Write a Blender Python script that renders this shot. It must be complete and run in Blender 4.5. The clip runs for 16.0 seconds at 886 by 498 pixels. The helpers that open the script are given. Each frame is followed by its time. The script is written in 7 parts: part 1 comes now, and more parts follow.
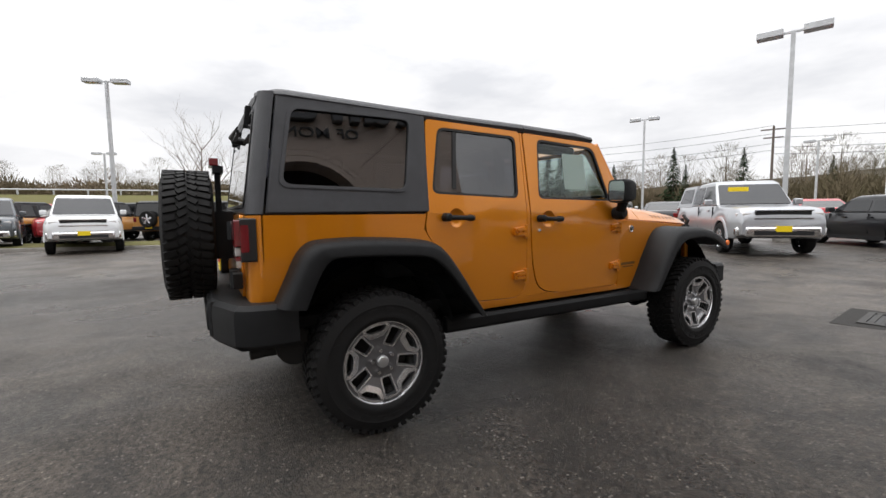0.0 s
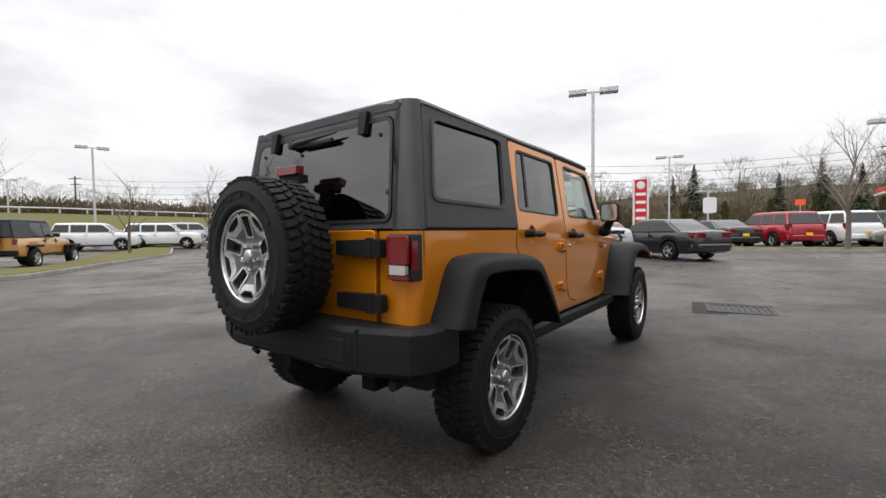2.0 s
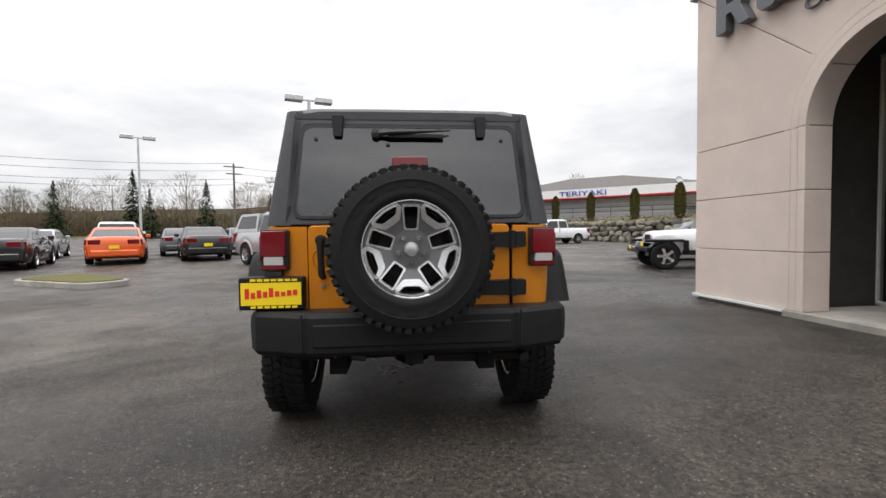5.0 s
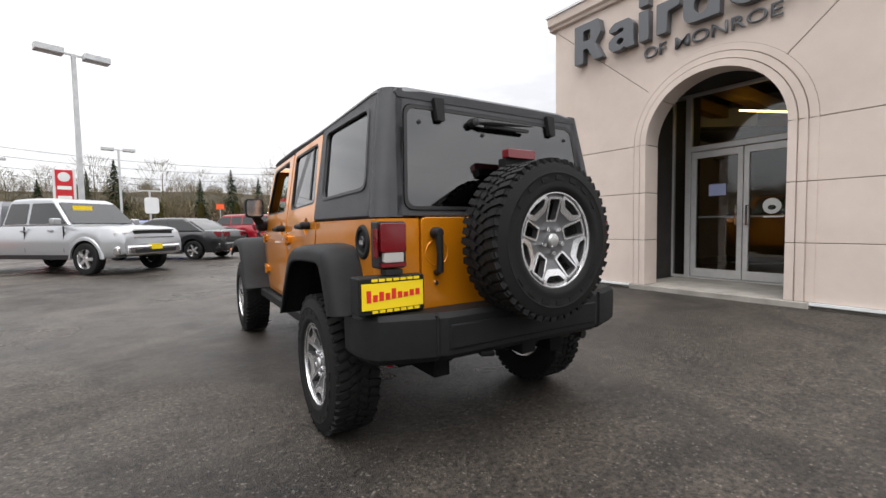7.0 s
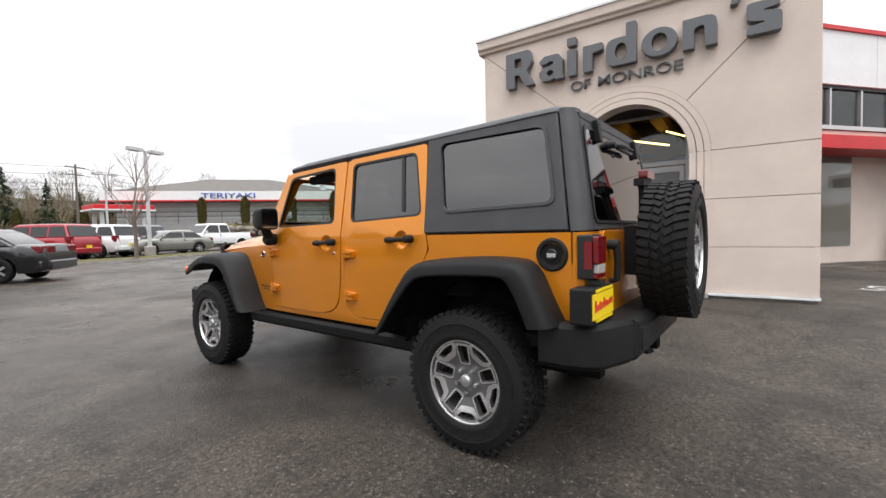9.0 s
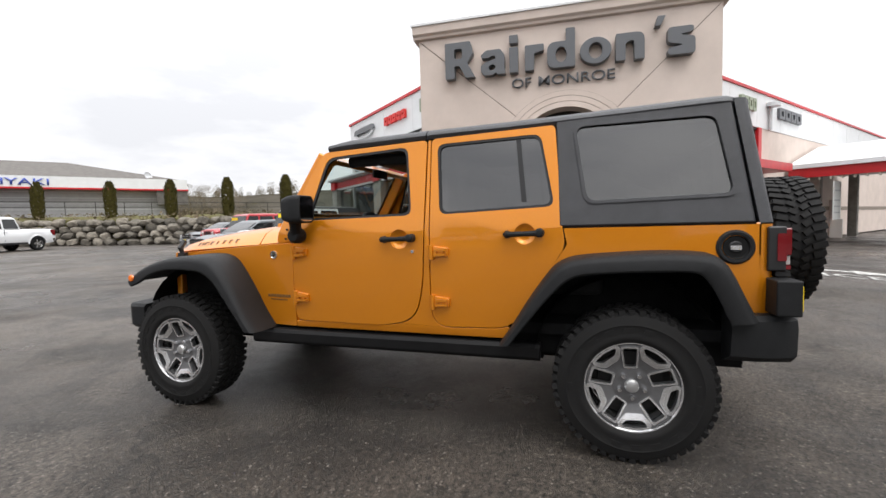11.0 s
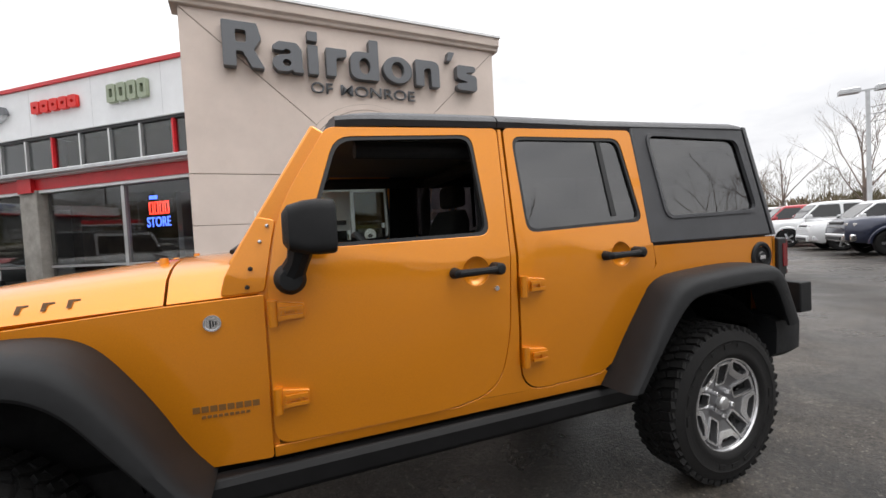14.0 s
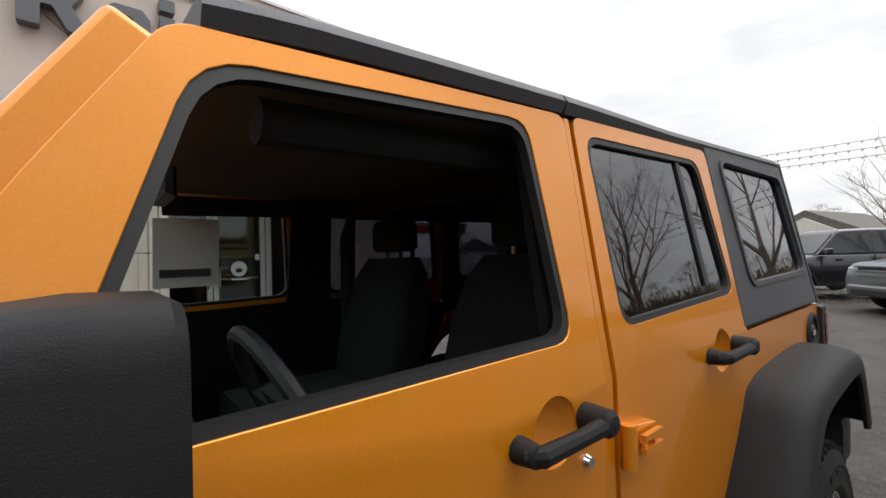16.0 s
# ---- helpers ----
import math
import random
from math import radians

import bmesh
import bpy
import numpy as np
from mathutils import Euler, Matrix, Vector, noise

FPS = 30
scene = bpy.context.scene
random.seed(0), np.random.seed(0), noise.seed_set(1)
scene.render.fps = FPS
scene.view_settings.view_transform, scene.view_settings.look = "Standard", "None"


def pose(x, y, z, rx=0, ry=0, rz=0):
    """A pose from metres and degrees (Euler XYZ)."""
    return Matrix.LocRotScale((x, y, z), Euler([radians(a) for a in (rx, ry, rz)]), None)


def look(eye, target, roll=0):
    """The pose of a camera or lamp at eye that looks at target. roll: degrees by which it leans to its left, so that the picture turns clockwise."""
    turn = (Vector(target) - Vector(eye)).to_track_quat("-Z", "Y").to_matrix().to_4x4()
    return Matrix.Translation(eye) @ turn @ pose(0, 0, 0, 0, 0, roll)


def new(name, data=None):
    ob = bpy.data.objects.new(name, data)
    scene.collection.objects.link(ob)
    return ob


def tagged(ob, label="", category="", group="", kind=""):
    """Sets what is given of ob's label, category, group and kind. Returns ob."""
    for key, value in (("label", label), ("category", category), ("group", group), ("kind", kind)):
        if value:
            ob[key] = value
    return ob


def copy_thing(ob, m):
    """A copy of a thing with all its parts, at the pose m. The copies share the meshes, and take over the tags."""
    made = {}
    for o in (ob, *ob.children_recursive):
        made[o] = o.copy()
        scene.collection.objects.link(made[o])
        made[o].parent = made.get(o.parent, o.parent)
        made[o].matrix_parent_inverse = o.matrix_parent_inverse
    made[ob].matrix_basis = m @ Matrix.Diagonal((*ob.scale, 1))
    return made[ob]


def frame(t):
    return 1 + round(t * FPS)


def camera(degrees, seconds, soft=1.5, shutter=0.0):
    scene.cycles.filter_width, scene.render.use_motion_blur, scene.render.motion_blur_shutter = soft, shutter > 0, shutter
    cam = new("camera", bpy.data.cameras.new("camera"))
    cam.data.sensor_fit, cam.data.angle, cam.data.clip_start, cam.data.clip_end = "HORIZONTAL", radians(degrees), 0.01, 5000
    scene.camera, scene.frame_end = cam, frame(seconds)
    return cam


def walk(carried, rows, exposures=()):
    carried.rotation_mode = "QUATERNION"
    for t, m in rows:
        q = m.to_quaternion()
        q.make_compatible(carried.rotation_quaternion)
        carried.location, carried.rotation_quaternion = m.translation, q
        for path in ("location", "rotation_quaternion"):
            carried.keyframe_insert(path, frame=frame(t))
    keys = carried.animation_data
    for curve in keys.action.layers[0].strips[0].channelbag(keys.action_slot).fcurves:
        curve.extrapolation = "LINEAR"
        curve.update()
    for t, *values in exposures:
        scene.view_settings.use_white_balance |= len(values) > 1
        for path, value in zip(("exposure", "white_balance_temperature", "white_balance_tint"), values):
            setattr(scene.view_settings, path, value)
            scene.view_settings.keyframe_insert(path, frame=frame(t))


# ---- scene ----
cam = camera(91.3, 16.0)
PATH = [
    (0, (3.018, -0.856, 1.199), (1.288, 0.134, 1.032), -0.6),
    (0.5, (2.763, -1.186, 1.183), (1.147, -0.019, 1.024), 0.3),
    (1, (2.526, -1.47, 1.184), (1.017, -0.165, 1.039), 1.5),
    (1.5, (2.293, -1.802, 1.208), (0.963, -0.313, 1.093), -1.0),
    (2, (2.003, -2.08, 1.187), (0.799, -0.485, 1.109), -0.7),
    (2.5, (1.706, -2.34, 1.191), (0.665, -0.634, 1.122), -0.5),
    (3, (1.438, -2.604, 1.182), (0.648, -0.769, 1.098), 0.4),
    (3.2, (1.297, -2.679, 1.168), (0.6, -0.806, 1.083), 0.9),
    (5.3, (-0.295, -2.955, 1.151), (0.049, -0.986, 1.079), -0.8),
    (5.5, (-0.462, -2.947, 1.153), (-0.013, -1.0, 1.08), -0.7),
    (6, (-0.841, -2.854, 1.148), (-0.173, -0.972, 1.033), -0.2),
    (6.5, (-1.178, -2.636, 1.151), (-0.306, -0.841, 1.026), -0.2),
    (7, (-1.537, -2.428, 1.16), (-0.474, -0.738, 1.051), -0.9),
    (7.5, (-1.862, -2.208, 1.167), (-0.658, -0.615, 1.06), -1.3),
    (8, (-2.153, -1.919, 1.176), (-0.814, -0.439, 1.053), -0.9),
    (8.5, (-2.498, -1.626, 1.195), (-1.013, -0.292, 1.082), -1.7),
    (8.7, (-2.618, -1.523, 1.205), (-1.092, -0.234, 1.105), -1.5),
    (10.8, (-3.168, 0.104, 1.231), (-1.283, 0.764, 1.124), -2.0),
    (11, (-3.168, 0.245, 1.241), (-1.265, 0.848, 1.119), -1.5),
    (11.5, (-3.175, 0.659, 1.267), (-1.223, 1.083, 1.159), -2.0),
    (12, (-3.106, 1.019, 1.266), (-1.122, 1.248, 1.161), -2.5),
    (12.5, (-2.961, 1.373, 1.273), (-0.966, 1.403, 1.15), -2.8),
    (13, (-2.814, 1.705, 1.289), (-0.831, 1.471, 1.172), -2.8),
    (13.5, (-2.612, 1.937, 1.286), (-0.675, 1.45, 1.178), -2.5),
    (14, (-2.296, 2.053, 1.302), (-0.448, 1.294, 1.233), -3.0),
    (14.5, (-1.994, 2.12, 1.343), (-0.249, 1.144, 1.294), -4.0),
    (15, (-1.71, 2.137, 1.414), (-0.047, 1.026, 1.38), -2.3),
    (15.5, (-1.454, 2.013, 1.449), (0.14, 0.805, 1.48), -2.2),
    (16, (-1.218, 1.885, 1.448), (0.34, 0.631, 1.484), -1.7),
]

walk(cam, [(t, look(eye, target, roll)) for t, eye, target, roll in PATH], [(0, -0.02), (3.0, -0.08), (6.0, 0.02), (8.2, 0.26), (11.0, 0.2), (13.0, 0.16), (14.0, 0.08), (15.0, 0.15), (16.0, -0.05)])

# ---- light: an overcast sky, with a weak wide sun behind the cloud ----
world = bpy.data.worlds.new("overcast_sky")
scene.world = world
world.use_nodes = True
wn, wl = world.node_tree.nodes, world.node_tree.links
wbg = wn["Background"]
wbg.inputs[1].default_value = 1.06
wtc = wn.new("ShaderNodeTexCoord")
wmap = wn.new("ShaderNodeMapping")
wmap.inputs["Scale"].default_value = (1.0, 1.0, 3.2)
wno = wn.new("ShaderNodeTexNoise")
wno.inputs["Scale"].default_value, wno.inputs["Detail"].default_value, wno.inputs["Roughness"].default_value = 2.3, 6, 0.55
wramp = wn.new("ShaderNodeValToRGB")
wramp.color_ramp.elements[0].position, wramp.color_ramp.elements[0].color = 0.35, (0.69, 0.70, 0.735, 1)
wramp.color_ramp.elements[1].position, wramp.color_ramp.elements[1].color = 0.66, (1.04, 1.035, 1.04, 1)
wl.new(wtc.outputs["Generated"], wmap.inputs[0])
wl.new(wmap.outputs[0], wno.inputs["Vector"])
wl.new(wno.outputs["Fac"], wramp.inputs[0])
wsep, wsq, wmad, wmul = wn.new("ShaderNodeSeparateXYZ"), wn.new("ShaderNodeMath"), wn.new("ShaderNodeMath"), wn.new("ShaderNodeVectorMath")
wclamp = wn.new("ShaderNodeClamp")
wsq.operation, wmad.operation, wmul.operation = "POWER", "MULTIPLY_ADD", "SCALE"
wsq.inputs[1].default_value = 2.5
wmad.inputs[1].default_value, wmad.inputs[2].default_value = 2.3, 1.03
wl.new(wtc.outputs["Generated"], wsep.inputs[0])
wl.new(wsep.outputs["Z"], wclamp.inputs[0])
wl.new(wclamp.outputs[0], wsq.inputs[0])
wl.new(wsq.outputs[0], wmad.inputs[0])
wl.new(wramp.outputs[0], wmul.inputs[0])
wl.new(wmad.outputs[0], wmul.inputs["Scale"])
wl.new(wmul.outputs[0], wbg.inputs[0])

sun = new("sun", bpy.data.lights.new("sun", "SUN"))
sun.data.energy, sun.data.angle, sun.data.color = 1.45, radians(40), (1.0, 0.97, 0.92)
sun.matrix_world = look((-20, -25, 60), (0, 0, 0))


# ---- materials ----
def mat(name, colour, rough=0.5, metal=0.0, coat=0.0, noise_scale=0.0, vary=0.0, bump=0.0, bump_scale=0.0, spec=0.5, second=None, object_random=0.0):
    m = bpy.data.materials.new(name)
    m.use_nodes = True
    n, l = m.node_tree.nodes, m.node_tree.links
    b = n["Principled BSDF"]
    b.inputs["Base Color"].default_value = (*colour, 1)
    b.inputs["Roughness"].default_value, b.inputs["Metallic"].default_value = rough, metal
    b.inputs["Coat Weight"].default_value, b.inputs["Coat Roughness"].default_value = coat, 0.04
    b.inputs["Specular IOR Level"].default_value = spec
    tc = n.new("ShaderNodeTexCoord")
    if noise_scale:
        t = n.new("ShaderNodeTexNoise")
        t.inputs["Scale"].default_value, t.inputs["Detail"].default_value = noise_scale, 8
        t.inputs["Roughness"].default_value = 0.65
        l.new(tc.outputs["Object"], t.inputs["Vector"])
        r = n.new("ShaderNodeValToRGB")
        lo = second or tuple(c * (1 - vary) for c in colour)
        r.color_ramp.elements[0].position, r.color_ramp.elements[1].position = 0.35, 0.68
        r.color_ramp.elements[0].color, r.color_ramp.elements[1].color = (*lo, 1), (*[min(1, c * (1 + 0.4 * vary)) for c in colour], 1)
        l.new(t.outputs["Fac"], r.inputs[0])
        out = r.outputs[0]
        if object_random:
            oi, hv, mr = n.new("ShaderNodeObjectInfo"), n.new("ShaderNodeHueSaturation"), n.new("ShaderNodeMapRange")
            mr.inputs["To Min"].default_value, mr.inputs["To Max"].default_value = 1 - object_random, 1 + object_random
            l.new(oi.outputs["Random"], mr.inputs["Value"])
            l.new(mr.outputs[0], hv.inputs["Value"])
            l.new(out, hv.inputs["Color"])
            out = hv.outputs[0]
        l.new(out, b.inputs["Base Color"])
    if bump:
        t2 = n.new("ShaderNodeTexNoise")
        t2.inputs["Scale"].default_value, t2.inputs["Detail"].default_value = bump_scale, 5
        l.new(tc.outputs["Object"], t2.inputs["Vector"])
        bu = n.new("ShaderNodeBump")
        bu.inputs["Strength"].default_value, bu.inputs["Distance"].default_value = bump, 0.01
        l.new(t2.outputs["Fac"], bu.inputs["Height"])
        l.new(bu.outputs[0], b.inputs["Normal"])
    return m


def glass(name, tint, gloss=1.0, ior=1.5):
    m = bpy.data.materials.new(name)
    m.use_nodes = True
    n, l = m.node_tree.nodes, m.node_tree.links
    n.remove(n["Principled BSDF"])
    tr, gl, mx, lw = n.new("ShaderNodeBsdfTransparent"), n.new("ShaderNodeBsdfGlossy"), n.new("ShaderNodeMixShader"), n.new("ShaderNodeLayerWeight")
    p5, sch = n.new("ShaderNodeMath"), n.new("ShaderNodeMath")
    p5.operation, sch.operation = "POWER", "MULTIPLY_ADD"
    f0 = ((ior - 1) / (ior + 1)) ** 2
    lw.inputs["Blend"].default_value, p5.inputs[1].default_value = 0.5, 5.0
    sch.inputs[1].default_value, sch.inputs[2].default_value = 1 - f0, f0
    l.new(lw.outputs["Facing"], p5.inputs[0])
    l.new(p5.outputs[0], sch.inputs[0])
    tr.inputs[0].default_value = (*tint, 1)
    gl.inputs["Roughness"].default_value = 0.01
    gl.inputs[0].default_value = (gloss, gloss, gloss, 1)
    l.new(sch.outputs[0], mx.inputs[0])
    l.new(tr.outputs[0], mx.inputs[1])
    l.new(gl.outputs[0], mx.inputs[2])
    l.new(mx.outputs[0], n["Material Output"].inputs[0])
    return m


def glow(name, colour, power):
    m = mat(name, colour)
    b = m.node_tree.nodes["Principled BSDF"]
    b.inputs["Emission Color"].default_value, b.inputs["Emission Strength"].default_value = (*colour, 1), power
    return m


ORANGE = mat("orange_car_paint", (0.67, 0.226, 0.004), 0.34, 0.42, 0.8, 260, 0.08, spec=0.4)
TRIM = mat("textured_black_plastic", (0.0105, 0.011, 0.012), 0.55, 0, 0, 14, 0.2, 0.25, 900, spec=0.22)
HARDTOP = mat("grained_black_hardtop", (0.037, 0.038, 0.043), 0.48, 0, 0, 9, 0.2, 0.3, 700)
BLACK = mat("black_rubber_seal", (0.008, 0.008, 0.009), 0.5)
UNDER = mat("dirty_black_underbody", (0.011, 0.011, 0.0115), 0.85, 0, 0, 12, 0.4, spec=0.1)
RUBBER = mat("tyre_rubber", (0.009, 0.009, 0.0095), 0.68, 0, 0, 30, 0.35, 0.3, 220, spec=0.18, second=(0.012, 0.0115, 0.011))
SILVER = mat("machined_silver_alloy", (0.74, 0.74, 0.75), 0.26, 0.9)
GREY_ALLOY = mat("dark_grey_alloy", (0.17, 0.17, 0.175), 0.34, 0.65, 0, 60, 0.12)
CHROME = mat("chrome", (0.75, 0.75, 0.76), 0.12, 1.0)
RAIL = mat("satin_black_steel", (0.006, 0.006, 0.0065), 0.5, 0, 0, 10, 0.3, spec=0.2)
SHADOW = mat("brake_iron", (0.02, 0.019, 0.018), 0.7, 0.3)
RED_LENS = mat("red_lamp_lens", (0.15, 0.004, 0.008), 0.12, 0, 0.6)
CLEAR_LENS = mat("clear_lamp_lens", (0.45, 0.43, 0.42), 0.12, 0, 0.6)
AMBER = mat("amber_lamp_lens", (0.75, 0.16, 0.01), 0.15, 0, 0.6)
TINT = glass("privacy_glass", (0.20, 0.20, 0.22), 1.0, 2.05)
CLEAR = glass("clear_glass", (0.80, 0.85, 0.83), 0.9, 1.5)
SHOP_GLASS = glass("shop_window_glass", (0.74, 0.76, 0.76), 0.95, 1.62)
CLOTH = mat("black_seat_cloth", (0.010, 0.010, 0.011), 0.95, 0, 0, 40, 0.3, 0.2, 300)
DASH = mat("black_dashboard_plastic", (0.014, 0.014, 0.016), 0.65)
HEADLINER = mat("grey_headliner", (0.10, 0.10, 0.10), 0.9)
YELLOW = mat("yellow_dealer_plate", (0.85, 0.62, 0.01), 0.45)
RED_PAINT = mat("red_sign_paint", (0.55, 0.012, 0.018), 0.4, 0, 0, 3, 0.15)
RED_MARK = mat("red_print", (0.62, 0.02, 0.015), 0.5)
WHITE_PAPER = mat("white_paper", (0.75, 0.76, 0.74), 0.8)
DECAL = mat("dark_decal", (0.14, 0.06, 0.01), 0.5)
STUCCO = mat("beige_stucco", (0.66, 0.562, 0.503), 0.9, 0, 0, 1.1, 0.10, 0.5, 260)
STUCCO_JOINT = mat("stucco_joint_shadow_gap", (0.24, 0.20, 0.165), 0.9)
SIGN_GREY = mat("grey_sign_letters", (0.105, 0.11, 0.12), 0.45, 0.1, 0.1)
WHITE_METAL = mat("white_metal_cladding", (0.72, 0.73, 0.74), 0.45, 0, 0, 2, 0.06)
ALU = mat("brushed_aluminium_frame", (0.55, 0.55, 0.55), 0.35, 0.85)
CONCRETE = mat("weathered_concrete", (0.33, 0.31, 0.28), 0.9, 0, 0, 3.0, 0.3, 0.4, 60)
POLE_GREY = mat("galvanised_pole", (0.55, 0.56, 0.57), 0.5, 0.3, 0, 5, 0.15)
GRASS = mat("winter_grass", (0.095, 0.105, 0.035), 0.95, 0, 0, 6, 0.5, second=(0.125, 0.10, 0.05), spec=0.1)
BARK = mat("grey_brown_bark", (0.16, 0.13, 0.11), 0.95, 0, 0, 8, 0.4)
TWIG = mat("bare_twigs", (0.20, 0.155, 0.13), 0.95)
WOODS = mat("bare_winter_woods", (0.185, 0.145, 0.105), 1.0, 0, 0, 0.10, 0.5, spec=0.05, second=(0.100, 0.090, 0.050))
CONIFER = mat("dark_conifer_needles", (0.030, 0.050, 0.022), 0.95, 0, 0, 3, 0.5, spec=0.1)
CYPRESS = mat("olive_cypress_foliage", (0.085, 0.075, 0.022), 0.95, 0, 0, 5, 0.5, spec=0.1)
STONE = mat("grey_boulder_stone", (0.185, 0.165, 0.135), 0.9, 0, 0, 4, 0.6, 0.8, 18, object_random=0.5)
ROOF_SHINGLE = mat("grey_roof_shingle", (0.13, 0.12, 0.11), 0.95, 0, 0, 3, 0.3)
CREAM = mat("cream_siding", (0.62, 0.60, 0.54), 0.7, 0, 0, 2, 0.1)
GREY_SIDING = mat("grey_painted_siding", (0.34, 0.34, 0.34), 0.8, 0, 0, 2, 0.12)
LINE_PAINT = mat("worn_road_paint", (0.55, 0.55, 0.52), 0.8, 0, 0, 14, 0.6, second=(0.16, 0.16, 0.16))
IRON = mat("cast_iron", (0.05, 0.048, 0.045), 0.6, 0.5, 0, 20, 0.3)
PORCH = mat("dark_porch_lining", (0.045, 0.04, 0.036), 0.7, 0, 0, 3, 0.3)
DOOR_ALU = mat("pale_anodised_door_frame", (0.60, 0.60, 0.60), 0.4, 0.25, 0, 8, 0.08)
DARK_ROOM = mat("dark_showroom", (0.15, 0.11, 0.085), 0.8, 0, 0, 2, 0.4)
OCHRE = mat("ochre_showroom_wall", (0.40, 0.23, 0.04), 0.8, 0, 0, 2, 0.2)
BLUE_TEXT = mat("blue_sign_letters", (0.06, 0.10, 0.42), 0.5)
PALE_BLUE = mat("pale_sign_blue", (0.35, 0.40, 0.62), 0.5)
GREEN_SIGN = mat("pale_green_sign", (0.27, 0.31, 0.22), 0.45)
NEON_RED = glow("red_neon", (1.0, 0.05, 0.03), 5.0)
NEON_BLUE = glow("blue_neon", (0.08, 0.16, 1.0), 5.0)
TUBE_LIGHT = glow("warm_tube_light", (1.0, 0.66, 0.20), 9.0)
FLAG_ORANGE = mat("orange_sign", (0.9, 0.12, 0.02), 0.5)


# ---- shaping helpers ----
def mesh_of(name, bm, material, smooth=True):
    bmesh.ops.recalc_face_normals(bm, faces=bm.faces)
    me = bpy.data.meshes.new(name)
    bm.to_mesh(me)
    bm.free()
    for m in material if isinstance(material, (list, tuple)) else [material]:
        me.materials.append(m)
    if smooth:
        me.polygons.foreach_set("use_smooth", [True] * len(me.polygons))
        me.set_sharp_from_angle(angle=radians(32))
    return me


def part(name, bm, material, parent=None, label="", bevel=0.0, segments=2, smooth=True):
    ob = new(name, mesh_of(name, bm, material, smooth))
    if parent is not None:
        ob.parent = parent
    if label:
        ob["label"] = label
    if bevel:
        md = ob.modifiers.new("edge", "BEVEL")
        md.width, md.segments, md.limit_method, md.angle_limit = bevel, segments, "ANGLE", radians(38)
        md.harden_normals = False
        wn_ = ob.modifiers.new("normals", "WEIGHTED_NORMAL")
        wn_.keep_sharp = True
    return ob


def thing(name, x, y, z, turn, label, category, group="", kind=""):
    ob = new(name)
    ob.empty_display_size = 0.2
    ob.matrix_basis = pose(x, y, z, 0, 0, turn)
    return tagged(ob, label, category, group, kind)


def add_box(bm, x0, x1, y0, y1, z0, z1, m=None):
    v = [bm.verts.new((x, y, z)) for z in (z0, z1) for y in (y0, y1) for x in (x0, x1)]
    if m is not None:
        for k in v:
            k.co = m @ k.co
    for q in ((0, 2, 3, 1), (4, 5, 7, 6), (0, 1, 5, 4), (2, 6, 7, 3), (0, 4, 6, 2), (1, 3, 7, 5)):
        bm.faces.new([v[i] for i in q])
    return v


def boxes(*rows, m=None):
    bm = bmesh.new()
    for r in rows:
        add_box(bm, *r, m=m)
    return bm


def loft(rings, closed=True, caps=True, bm=None):
    """Skin a row of rings of 3D points, each with as many points."""
    bm = bm or bmesh.new()
    vs = [[bm.verts.new(p) for p in r] for r in rings]
    n = len(vs[0])
    for a, b in zip(vs, vs[1:]):
        for i in range(n if closed else n - 1):
            j = (i + 1) % n
            bm.faces.new((a[i], a[j], b[j], b[i]))
    if caps and closed:
        bm.faces.new(list(reversed(vs[0])))
        bm.faces.new(vs[-1])
    return bm


def lathe(profile, n=32, m=None, bm=None, a0=0.0):
    """Turn a profile of (radius, height) about z."""
    bm = bm or bmesh.new()
    rings = []
    for k in range(n):
        a = a0 + 2 * math.pi * k / n
        ring = []
        for r, h in profile:
            p = Vector((r * math.cos(a), r * math.sin(a), h))
            ring.append(bm.verts.new(m @ p if m is not None else p))
        rings.append(ring)
    for k in range(n):
        a, b = rings[k], rings[(k + 1) % n]
        for i in range(len(profile) - 1):
            bm.faces.new((a[i], b[i], b[i + 1], a[i + 1]))
    return bm


def tube(points, radii, n=8, bm=None):
    bm = bm or bmesh.new()
    pts = [Vector(p) for p in points]
    rad = radii if isinstance(radii, (list, tuple)) else [radii] * len(pts)
    rings = []
    for i, p in enumerate(pts):
        d = (pts[min(i + 1, len(pts) - 1)] - pts[max(i - 1, 0)]).normalized()
        u = d.orthogonal().normalized() if i == 0 else (u - d * u.dot(d)).normalized()
        w = d.cross(u)
        rings.append([p + (u * math.cos(2 * math.pi * k / n) + w * math.sin(2 * math.pi * k / n)) * rad[i] for k in range(n)])
    return loft(rings, bm=bm)


def rounded(pts, r=0.03, n=4):
    """A 2D outline with its corners rounded; r one radius or one for each corner."""
    out, k = [], len(pts)
    for i in range(k):
        p, a, b = Vector(pts[i]), Vector(pts[i - 1]), Vector(pts[(i + 1) % k])
        ri = r[i] if isinstance(r, (list, tuple)) else r
        if ri <= 0:
            out.append(p)
            continue
        ri = min(ri, 0.48 * (a - p).length, 0.48 * (b - p).length)
        s, e = p + (a - p).normalized() * ri, p + (b - p).normalized() * ri
        for j in range(n + 1):
            t = j / n
            out.append(s * (1 - t) ** 2 + p * 2 * t * (1 - t) + e * t * t)
    return out


